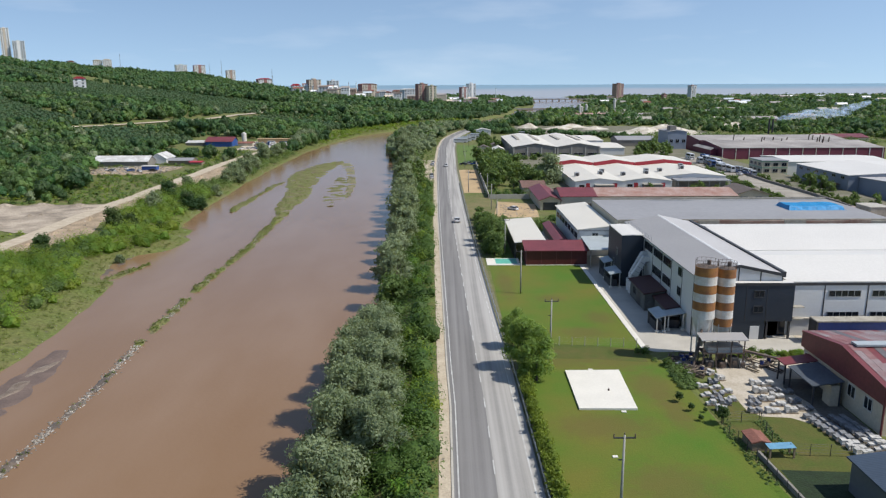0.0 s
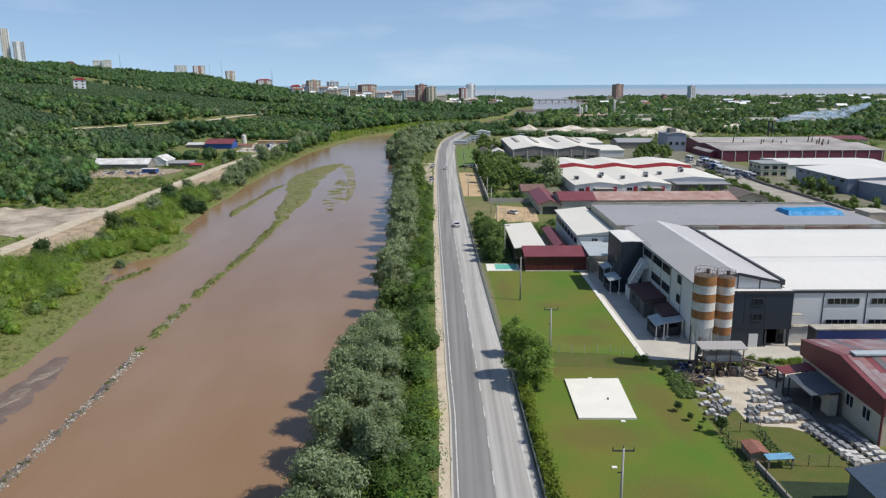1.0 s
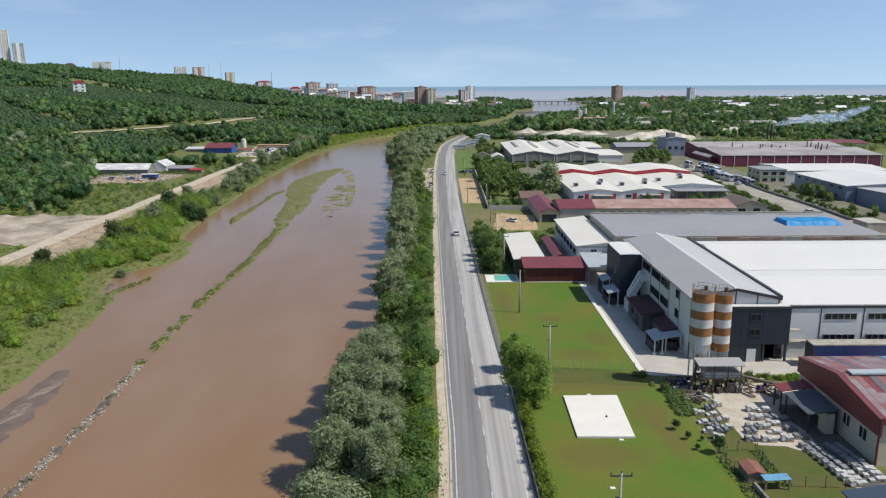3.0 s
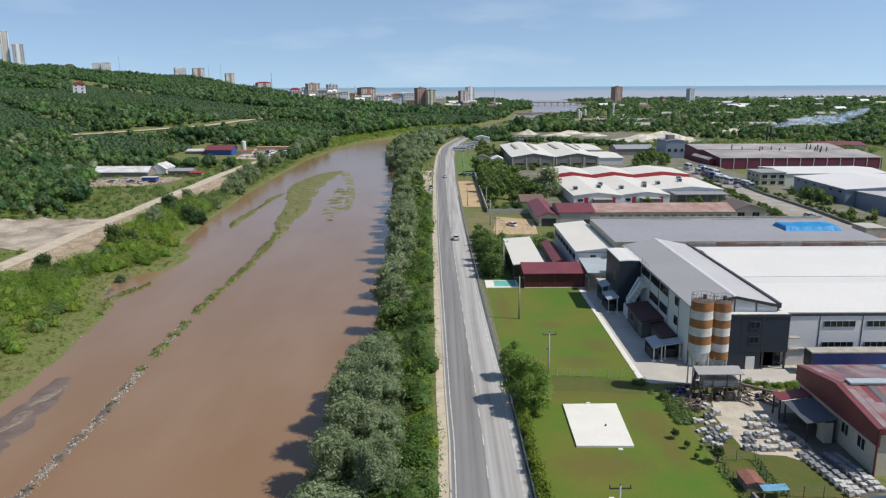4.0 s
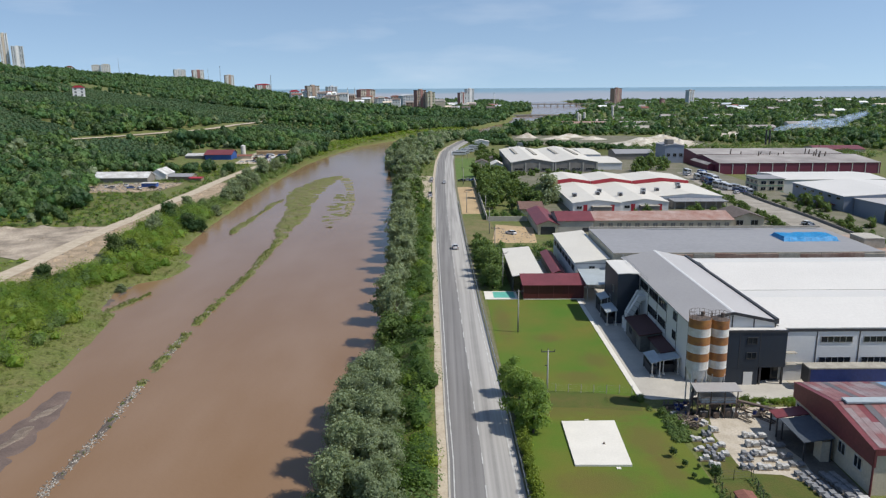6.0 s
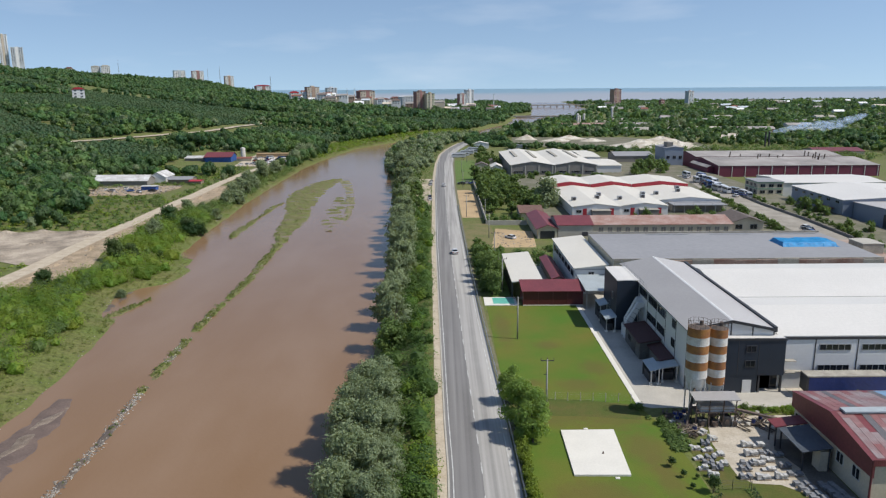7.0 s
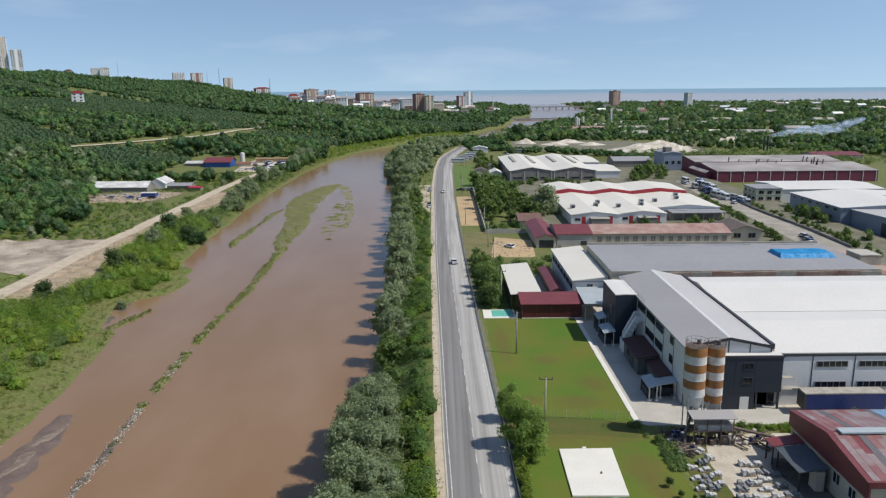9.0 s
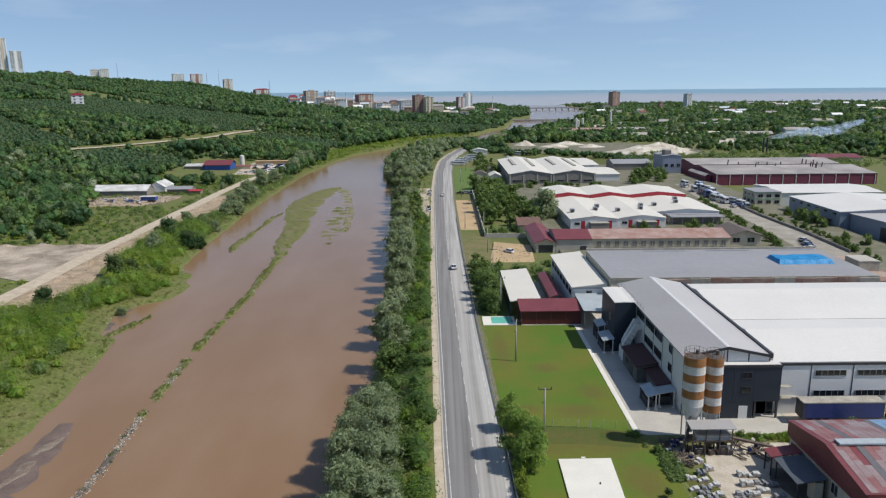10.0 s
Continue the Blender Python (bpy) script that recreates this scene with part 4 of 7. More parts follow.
class Kind:
    """One kind of tree: built at its first place, copied to the others."""

    def __init__(self, name, label, category, tall, wide, leaves, size, mat, seed, low=0.25, lobe=0.34, count=20, slim=0.55, group="", stems=1):
        self.first, self.spec = None, (name, label, category, tall, wide, leaves, size, mat, seed, low, lobe, count, slim, group, stems)

    def plant(self, x, y, s=1.0, turn=0.0, z=None):
        z = ground(x, y) if z is None else z
        m = pose(x, y, z - 0.1, 0, 0, turn) @ Matrix.Diagonal((s, s, s * (0.92 + 0.16 * ((x * 7.3 + y * 3.1) % 1)), 1))
        if self.first:
            return copy_thing(self.first, m @ Matrix.Diagonal((*(1 / c for c in self.first.scale), 1)))
        name, label, category, tall, wide, leaves, size, mat, seed, low, lobe, count, slim, group, stems = self.spec
        rng = np.random.default_rng(seed)
        t = tagged(new(name), label, category, group)
        lobes = []
        for k in range(count):
            h = rng.random() ** 0.8
            reach = wide * (0.95 - 0.75 * abs(h - 0.35) ** 1.3) * rng.uniform(0.35, 0.78)
            a = 2.39996 * k + rng.uniform(-0.4, 0.4)
            lobes.append((reach * math.cos(a), reach * math.sin(a), tall * (low + (1 - low) * 0.86 * h), wide * lobe * rng.uniform(0.5, 1.45)))
        bm = bmesh.new()
        for k in range(stems):
            lean = rng.normal(scale=0.25, size=2) * (stems > 1)
            top = Vector((lean[0], lean[1], tall * 0.5))
            tube(bm, (lean[0] * 0.3, lean[1] * 0.3, 0), top, wide * 0.055, wide * 0.035, 8)
            for lo in lobes[k::stems][: 7 if stems == 1 else 4]:
                start = top * rng.uniform(0.55, 1.0)
                tube(bm, start, (lo[0], lo[1], lo[2]), wide * 0.028, wide * 0.008, 5)
        part("trunk", bm, M_BARK, t)
        raw("crown", *foliage(rng, lobes, leaves, size, slim, core=0.3 if mat == M_ROADTREE else 0.68), mat, t)
        t.matrix_world = m
        self.first = t
        t.scale = (1, 1, 1)
        t.matrix_basis = m
        return t


def keep_one(kind_list, rng):
    return kind_list[int(rng.integers(len(kind_list)))]


big_willows = [Kind("willow_tree", "broad grey-green willow on the river bank", "tree", 11.8, 5.2, 9500, 0.23, M_WILLOW, 11 + k, 0.08, 0.20, 80, 0.45, "bank willows", 2) for k in range(3)]
willows = [Kind("willow_tree", "grey-green willow further along the bank", "tree", 11.0, 4.9, 2600, 0.42, M_WILLOW, 17 + k, 0.10, 0.27, 36, 0.45, "bank willows", 2) for k in range(3)]
alders = [Kind("alder_tree", "dark green bank tree with a ragged crown", "tree", 10.0, 4.4, 2000, 0.38, M_BROAD, 31 + k, 0.10, 0.30, 34, 0.5, "bank trees", 1) for k in range(3)]
far_alders = [Kind("alder_tree", "green tree with a ragged crown", "tree", 10.0, 4.4, 330, 0.80, M_BROAD, 41 + k, 0.08, 0.32, 16, 0.5, "bank trees", 1) for k in range(4)]
rng = np.random.default_rng(5)
for x, y, s in ((-11.5, 70.5, 1.02), (-6.6, 76.5, 0.78), (-11.8, 80.5, 0.98), (-7.2, 86.5, 0.74), (-11.2, 90.5, 1.04), (-8.4, 97.5, 0.86), (-12.4, 100.5, 1.05), (-9.0, 106.5, 0.84), (-12.8, 110.0, 0.98), (-10.2, 116.5, 0.98), (-13.2, 121.0, 0.9), (-13.0, 61, 1.0)):
    keep_one(big_willows, rng).plant(x - 0.9, y, s * 1.03, rng.uniform(0, 360))
y = 146.0
while y < 640:
    e = float(along(SHORE_E, y))
    w = float(along(LINE_W, y)) - 4 - e
    x = e + w * rng.uniform(0.30, 0.58)
    kind = keep_one(alders if y < 240 else far_alders, rng) if rng.random() < 0.3 else keep_one(willows, rng)
    kind.plant(x, y, rng.uniform(0.85, 1.2) * (1.0 if kind in willows else 0.9) * float(np.interp(y, [380, 520], [1.0, 0.9])), rng.uniform(0, 360))
    if y > 200 and rng.random() < 0.7:
        keep_one(far_alders, rng).plant(e + w * rng.uniform(0.18, 0.42), y + rng.uniform(-2, 2), rng.uniform(0.35, 0.6), rng.uniform(0, 360))
    if y > 300:
        keep_one(far_alders, rng).plant(e + w * rng.uniform(0.45, 0.82), y + rng.uniform(-3, 3), rng.uniform(0.45, 0.75), rng.uniform(0, 360))
    y += rng.uniform(6.0, 10.0) * (1.75 if y < 235 else 1 if y < 330 else 1.15)

# lone trees by the road, the lawn and in the works' yards
road_trees = [Kind("roadside_tree", "fresh green young roadside tree", "tree", 8.0, 2.9, 7500, 0.19, M_ROADTREE, 51 + k, 0.16, 0.24, 42, 0.5, "roadside trees", 1) for k in range(2)]
for x, y, s in ((11.7, 102.5, 1.1), (13.2, 98.2, 1.0), (11.0, 111.5, 0.8), (14.3, 103.2, 0.8)):
    keep_one(road_trees, rng).plant(x, y, s, rng.uniform(0, 360))
for x, y, s in ((12.6, 176, 0.72), (13.8, 182, 0.75), (12.9, 188, 0.8), (11.8, 195, 0.7), (13.5, 201, 0.62), (11.2, 208, 0.45), (10.8, 224, 0.4)):
    keep_one(alders, rng).plant(x, y, s * 0.95, rng.uniform(0, 360))
round_tree = Kind("round_tree", "large round grey-green tree in the yard", "tree", 13.0, 6.2, 4200, 0.55, M_WILLOW, 71, 0.08, 0.34, 26, 0.5)
round_tree.plant(45.4, 314, 0.98, 20)
for k in range(85):
    x, y = rng.uniform(19, 43), rng.uniform(303, 425)
    if x > 30 and y < 308 or x > 36 and y > 390:
        continue
    keep_one(far_alders, rng).plant(x, y, rng.uniform(0.5, 0.9), rng.uniform(0, 360))
for k in range(40):
    x, y = rng.uniform(10.6, 14.6), rng.uniform(178, 234)
    if x > float(along(LINE_E, y)) + 2.6:
        keep_one(far_alders, rng).plant(x, y, rng.uniform(0.2, 0.5), rng.uniform(0, 360))
for k in range(26):
    keep_one(far_alders, rng).plant(rng.uniform(44, 92), rng.uniform(412, 428), rng.uniform(0.3, 0.5), rng.uniform(0, 360))


# ---- thickets and woods, uncountable ----
def thicket(name, label, spots, per, size, mat, seed, slim=0.55, category="shrubs", core=0.0):
    rng2 = np.random.default_rng(seed)
    n = int(per * len(spots))
    mesh = foliage(rng2, spots, n, size, slim, 0.9, core, 0.8) if core else (leaf_quads(rng2, spots, n, size, slim, 0.85, tilt=0.8), quad_faces(n))
    return tagged(raw(name, *mesh, mat), label, category, kind="stuff")


def scatter(seed, n, x_of, y0, y1, r0, r1, sink=0.3, keep=None):
    rng2, out = np.random.default_rng(seed), []
    for k in range(n):
        y = rng2.uniform(y0, y1)
        lo, hi = x_of(y)
        x = rng2.uniform(lo, hi)
        r = rng2.uniform(r0, r1)
        if keep is None or keep(x, y):
            out.append((x, y, ground(x, y) + r * sink, r))
    return out


E_BANK = lambda y: (float(along(SHORE_E, y)) + 4, float(along(LINE_W, y)) - 2.9)
thicket("bank_shrubs", "fresh green shrubs covering the river bank below the road", scatter(3, 900, E_BANK, 30, 330, 0.6, 1.3), 46, 0.17, M_BANK, 4)
thicket("bank_shrubs", "darker brambles under the bank trees", scatter(6, 500, E_BANK, 40, 640, 0.8, 2.0, 0.2), 40, 0.3, M_BROAD, 7)


def in_pit(x, y):
    return x < -124 and 232 < y < 290


thicket("tall_bank_shrubs", "taller bank shrubs with dark hollows between them", scatter(12, 300, E_BANK, 34, 330, 1.0, 2.4, 0.6), 210, 0.18, M_BANK, 13, core=0.8)
thicket("tall_bank_shrubs", "leafy elder and bramble clumps beside the verge", scatter(14, 80, E_BANK, 34, 330, 0.9, 1.9, 0.6), 190, 0.17, M_BRIGHT, 15, core=0.8)
BARE = ((150, -116), (186, -116), (201, -117), (215, -114.5), (229, -113.5), (248, -119), (270, -120.5), (308, -124), (321, -122), (350, -119), (384, -113), (415, -119), (440, -125), (520, -124))
W_BANK = lambda y: (float(along(BARE, y)) + 3.5 - (30 if y < 176 else 0), float(along(SHORE_W, y)) - float(np.interp(y, [100, 160, 300, 480], [9, 9, 4, 3])))
thicket("west_bank_shrubs", "bright green knotweed and shrubs on the low western bank", scatter(8, 1500, W_BANK, 95, 330, 0.8, 1.8, 0.2), 44, 0.22, M_BRIGHT, 9)
thicket("west_bank_shrubs", "big rounded clumps of bright knotweed", scatter(10, 330, W_BANK, 95, 340, 1.8, 3.6, 0.3, lambda x, y: wobble(x, y, 9.0) > -0.5), 220, 0.23, M_BRIGHT, 11, core=0.7)
thicket("west_bank_shrubs", "darker bramble clumps among the knotweed", scatter(16, 90, W_BANK, 95, 340, 1.4, 3.0, 0.4, lambda x, y: wobble(x, y, 9.0) < 0.0), 220, 0.23, M_BROAD, 17, core=0.7)
thicket("west_bank_shrubs", "dull green low scrub on the western bank", scatter(18, 420, W_BANK, 270, 520, 1.0, 2.6, 0.3), 70, 0.32, M_BROAD, 19)
SHORE_STRIP = lambda y: (float(along(SHORE_W, y)) - 12, float(along(SHORE_W, y)) - 0.8)
thicket("shore_grass", "tall grass and weeds along the western shore", scatter(58, 3600, SHORE_STRIP, 80, 760, 0.25, 0.6, 0.1), 16, 0.17, M_REED, 59, 0.35, "grass")
thicket("shore_scrub", "light green scrub on the far shore of the bend", scatter(65, 700, lambda y: (float(along(SHORE_W, y)) - 30, float(along(SHORE_W, y)) - 3), 600, 980, 0.7, 2.2, 0.3), 36, 0.5, M_BRIGHT, 66)
FLATS = lambda y: (-205.0 - 0.1 * y, -134.5)
thicket("valley_scrub", "low green scrub and tall weeds on the valley floor", scatter(61, 2600, FLATS, 272, 560, 0.5, 1.3, 0.2, lambda x, y: not (-206 < x < -140 and 384 < y < 426) and not in_pit(x, y) and not (x > -207 and y > 524)), 22, 0.45, M_BROAD, 62)
thicket("valley_scrub", "fresh green scrub by the dirt track", scatter(63, 1500, FLATS, 190, 560, 0.5, 1.4, 0.2, lambda x, y: not (-206 < x < -140 and 384 < y < 426) and not in_pit(x, y) and not (x > -207 and y > 524)), 20, 0.4, M_BRIGHT, 64)
shrub_willows = [Kind("willow_shrub", "round grey-green willow shrub on the western bank", "shrub", 6.5, 4.0, 1500, 0.40, M_WILLOW, 81 + k, 0.05, 0.34, 26, 0.5, "bank shrubs", 3) for k in range(2)]
dark_shrubs = [Kind("dark_shrub", "round dark green shrub on the western bank", "shrub", 6.0, 3.6, 1500, 0.38, M_DARK, 86 + k, 0.05, 0.34, 24, 0.5, "bank shrubs", 3) for k in range(2)]
for x, y, s, dark in ((-108.5, 238, 1.05, 1), (-104, 241, 0.7, 1), (-115, 205, 0.85, 1), (-112, 198, 0.6, 1), (-118, 209, 0.6, 1), (-111, 278, 0.9, 0), (-117, 300, 0.55, 0), (-116.5, 308, 1.1, 1), (-113, 302, 0.8, 1), (-100.5, 288, 1.1, 1), (-104, 296, 1.0, 1), (-97.5, 292, 0.8, 1), (-117, 334, 0.9, 0), (-112, 340, 0.6, 0), (-108, 365, 1.0, 0), (-104, 372, 1.1, 0), (-110, 384, 1.15, 0), (-106, 396, 1.2, 0), (-112, 408, 1.2, 0), (-108, 420, 1.1, 0), (-116, 436, 1.0, 0), (-134.6, 453, 0.6, 0), (-101.5, 326, 0.7, 0), (-92, 203, 0.45, 0), (-112, 462, 1.2, 0), (-116, 476, 1.3, 0), (-110, 486, 1.3, 0), (-113, 500, 1.2, 0), (-119, 490, 1.1, 0), (-116, 606, 1.4, 0), (-111, 622, 1.4, 0), (-119, 630, 1.3, 0), (-96, 244, 0.4, 1), (-99, 186, 0.5, 1), (-117, 180, 0.8, 1), (-113, 176, 0.6, 1), (-121, 330, 0.4, 0), (-124, 316, 0.4, 1)):
    keep_one(dark_shrubs if dark else shrub_willows, rng).plant(x, y, s, rng.uniform(0, 360))


def woods(name, label, trees, leaves, mat, seed, lobes=1):
    """Crowns (x, y, z, r): lumpy cores, each with shaggy leaf sprays over it; lobes: how many billows make up one crown."""
    rng2 = np.random.default_rng(seed)
    trees = np.asarray(trees, float)
    if lobes > 1:
        n = len(trees)
        way = unit(rng2.normal(size=(n, lobes, 3)) * np.array((1, 1, 0.7)))
        way[:, 0] = (0, 0, 0.35)
        size = rng2.uniform(0.42, 0.68, (n, lobes, 1))
        size[:, 0] = 0.78
        at = trees[:, None, :3] + way * trees[:, None, 3:4] * rng2.uniform(0.5, 0.75, (n, lobes, 1))
        trees = np.concatenate([at, trees[:, None, 3:4] * size], -1).reshape(-1, 4)
        leaves = max(6, leaves // lobes)
    n = len(trees)
    core = ICO[None] * rng2.uniform(0.68, 1.0, (n, 12, 1)) * trees[:, None, 3:4] * np.array((1, 1, 1.05)) + trees[:, None, :3]
    cf = ICO_FACES[None] + (np.arange(n) * 12)[:, None, None]
    d = unit(rng2.normal(size=(n, leaves, 3)))
    d[..., 2] = np.abs(d[..., 2]) * np.where(rng2.random((n, leaves)) < 0.8, 1, -1)
    p = trees[:, None, :3] + d * trees[:, None, 3:4] * rng2.uniform(0.75, 1.12, (n, leaves, 1))
    nn = unit(d + rng2.normal(scale=0.38, size=d.shape))
    t = unit(np.cross(nn, rng2.normal(size=d.shape)))
    b = np.cross(nn, t)
    a = trees[:, None, 3:4] * rng2.uniform(0.5, 1.15, (n, leaves, 1)) * (1.8 / leaves ** 0.5)
    lv = np.stack([p - t * a, p + t * a * 0.6 + b * a * 0.6, p + t * a * 0.6 - b * a * 0.6], 2).reshape(-1, 3)
    lf = np.arange(len(lv)).reshape(-1, 3) + n * 12
    return tagged(raw(name, np.concatenate([core.reshape(-1, 3), lv]), np.concatenate([cf.reshape(-1, 3), lf]), mat), label, "woodland", kind="stuff")


def stand(seed, y0, y1, x_of, gap, r0, r1, keep=None, up=0.9, swell=0.3):
    """Tree places on a jittered grid of that gap between two edges."""
    rng2, out = np.random.default_rng(seed), []
    y = y0
    while y < y1:
        lo, hi = x_of(y)
        for x in np.arange(lo, hi, gap):
            px, py, r = x + rng2.uniform(-0.45, 0.45) * gap, y + rng2.uniform(-0.45, 0.45) * gap, r0 + (r1 - r0) * rng2.random() ** 1.6
            r *= 1.0 + swell * float(wobble(px, py, 38.0, 0.5))
            if keep is None or keep(px, py):
                out.append((px, py, ground(px, py) + r * up, r))
        y += gap
    return out


UPPER = ((600, -336), (638, -312), (664, -294.5), (696, -276.5), (734, -258), (776, -237), (836, -221), (900, -212))


def hill_distance(x, y):
    return (x + 250) * -0.87 + (y - 350) * 0.492


WOOD_EDGE = ((230, -200), (282, -160), (290, -150), (328, -157), (364, -171), (396, -186), (440, -207), (470, -216))


def clear_west(x, y):
    """Open ground among the western woods: pit, yards, road, meadows."""
    if in_pit(x, y) or (y < 470 and x > float(along(WOOD_EDGE, y)) - 3) or (-202 < x < -114 and 492 < y < 630):
        return False
    if 615 < y < 860 and -6 < float(along(UPPER, y)) - x + 16 < 34:
        return False
    return x < float(along(SHORE_W, y)) - 5 - 26 * (y < 520) - 20 * (640 < y < 960) and not (y > 1420 and -340 < x < 120 and wobble(x, y, 40) > 0.1)


W_EDGE = lambda y: (-0.68 * y - 25, float(along(SHORE_W, y)))
lower = stand(21, 235, 1150, W_EDGE, 7.2, 3.0, 5.6, lambda x, y: clear_west(x, y) and hill_distance(x, y) < 70 and wobble(x, y, 23) > -0.85)
M_LIGHTWOOD = leaf_material("light_green_crowns", (0.075, 0.145, 0.040), (0.135, 0.22, 0.058), 18, 0.3, 0.10, 9.0, 0.25)
mixed = np.random.default_rng(55)


def mixed_woods(name, label, trees, leaves, seed, shares=(0.62, 0.24, 0.10, 0.04), lobes=5):
    """One wood of several kinds of tree, each kind of its own green."""
    pick = mixed.choice(4, len(trees), p=shares)
    for k, (mat, word) in enumerate(((M_WOODS, "mixed"), (M_LIGHTWOOD, "light green"), (M_DARK, "dark green"), (M_WILLOW, "grey-green"))):
        if shares[k] == 0:
            continue
        woods(name, word + " " + label, [q for q, c in zip(trees, pick) if c == k], leaves, mat, seed + k, lobes)




def below_road(trees):
    """Low scrubby growth on the slope below the hillside road, so that the road lies open to the valley."""
    out = []
    for x, y, z, r in trees:
        if 600 < y < 890 and -12 < x - float(along(UPPER, y)) < 120:
            r *= 0.62
            z = ground(x, y) + 0.55 * r
        out.append((x, y, z, r))
    return out


mixed_woods("valley_trees", "broadleaf trees on the valley floor", below_road(lower), 260, 220)
slope_woods = stand(23, 420, 1150, W_EDGE, 8.2, 3.4, 6.4, lambda x, y: clear_west(x, y) and hill_distance(x, y) >= 70 and wobble(x, y, 95, 1.0) > 0.12)
mixed_woods("hillside_trees", "broadleaf woodland on the hillside", below_road(slope_woods), 75, 240, (0.62, 0.22, 0.12, 0.04))
orchard = stand(25, 420, 1150, W_EDGE, 5.0, 2.4, 3.2, lambda x, y: clear_west(x, y) and hill_distance(x, y) >= 70 and wobble(x, y, 95, 1.0) <= 0.12, 0.35, 0.12)
woods("hazel_orchard", "rows of hazel bushes on the hillside", orchard, 14, M_ORCHARD, 26)
far_woods = stand(27, 1150, 2650, W_EDGE, 12.5, 3.0, 6.2, lambda x, y: clear_west(x, y) and wobble(x, y, 120, 2.0) > -0.8)
woods("far_woods", "far woods covering the hill and the edge of the town", far_woods, 9, M_WOODS, 28)


poplars = [(float(x), float(y), ground(float(x), float(y)) + 5.5, float(r)) for x, y, r in zip(mixed.uniform(-240, -150, 26), mixed.uniform(640, 690, 26), mixed.uniform(3.8, 6.2, 26))]
woods("riverside_grove", "tall grey-green trees behind the riverside yard", poplars, 320, M_WOODS, 270, 7)


def clear_east(x, y):
    if 150 < x < 250 and 610 < y < 775 or 64 < x < 160 and 640 < y < 775:
        return False
    if y < 640 and x < 262 or y < 612 and x < 330:
        return False
    if 640 <= y < 700 and 70 < x < 215 or 255 < x < 296 and y < 645:
        return False
    if x > 330 + 0.12 * y and y > 620:
        return True
    return wobble(x, y, 70, 3.0) > -0.25 and wobble(x, y, 31, 1.0) > -0.6


E_EDGE = lambda y: (max(float(along(SHORE_E, y)) + 8, 62.0 if y < 800 else -1e9), 0.68 * y + 40)
mixed_woods("plain_trees", "tree belts and thickets on the coastal plain", stand(31, 560, 1100, E_EDGE, 10.0, 2.8, 6.0, clear_east, 0.7, 0.4), 36, 320, (0.52, 0.30, 0.06, 0.12), 3)
mixed_woods("plain_trees", "tree belts and groves further off", stand(33, 1100, 2550, E_EDGE, 16.0, 3.6, 7.4, clear_east, 0.35, 0.4), 12, 330, (0.60, 0.24, 0.10, 0.06), 1)
strip0 = [(float(x), float(y), ground(float(x), float(y)) + 2.2, float(r)) for x, y, r in zip(rng.uniform(24, 62, 90), rng.uniform(640, 800, 90), rng.uniform(2.0, 4.6, 90))]
woods("roadside_trees", "trees and bushes round the coach yard", strip0, 120, M_WOODS, 38, 4)
strip = [(float(along(SHORE_E, y)) + rng.uniform(4, 40 if y < 800 else 16), y, WATER + 5.0, rng.uniform(2.2, 4.6)) for y in np.arange(560, 1050, 1.7)]
strip = [q for q in strip if not -4 < q[0] - float(along(LINE_W, q[1])) + 4 < 22]
woods("riverside_trees", "bank trees round the bend of the river", strip, 120, M_WILLOW, 36, 4)

bend = stand(47, 470, 860, lambda y: (float(along(SHORE_E, y)) + 3.5, float(along(LINE_W, y)) - 6.5), 6.4, 2.2, 4.0, None, 1.1, 0.2)
mixed_woods("riverside_trees", "willows and alders filling the bank inside the bend", bend, 150, 340, (0.25, 0.12, 0.03, 0.60), 5)
belt = []
for px, py in ((68, 631), (88, 639), (106, 627), (122, 612), (138, 598), (147, 575), (147, 550)):
    for k in range(16):
        bx, by = px + rng.uniform(-11, 11), py + rng.uniform(-9, 9)
        belt.append((bx, by, ground(bx, by) + 2.4, rng.uniform(1.8, 3.4)))
woods("field_trees", "dark tree belt along the field behind the halls", belt, 120, M_WOODS, 40, 4)
belt2 = [(float(x), float(y), ground(float(x), float(y)) + 2.4, float(r)) for x, y, r in zip(mixed.uniform(222, 380, 130), mixed.uniform(665, 800, 130), mixed.uniform(2.0, 4.8, 130))]
belt2 += [(float(x), float(y), ground(float(x), float(y)) + 1.8, float(r)) for x, y, r in zip(mixed.uniform(66, 225, 110), mixed.uniform(772, 822, 110), mixed.uniform(1.8, 4.2, 110))]
mixed_woods("plain_trees", "tree belts behind the stone works", belt2, 90, 350, (0.50, 0.30, 0.08, 0.12), 4)
WEST_NEAR = lambda y: (-128.0, float(along(SHORE_W, y)) - 7)
thicket("west_bank_shrubs", "tall bright green clumps near the shore", scatter(90, 170, WEST_NEAR, 95, 200, 1.3, 2.9, 0.35), 220, 0.21, M_BRIGHT, 91, core=0.7)
thicket("west_bank_shrubs", "dark green bramble clumps near the shore", scatter(92, 60, WEST_NEAR, 95, 200, 1.2, 2.6, 0.4), 220, 0.21, M_BROAD, 93, core=0.7)


def rough_plot(x, y):
    return not (16 < x < 33 and y > 230 and y < 268) and not (x > 16.5 and y < 206) and not (x > 32 and y > 246) and not (x < 17.5 and y > 284) and x > float(along(LINE_E, y)) + 2.5 and not (y > 234 and x > 9.5 and y < 284)


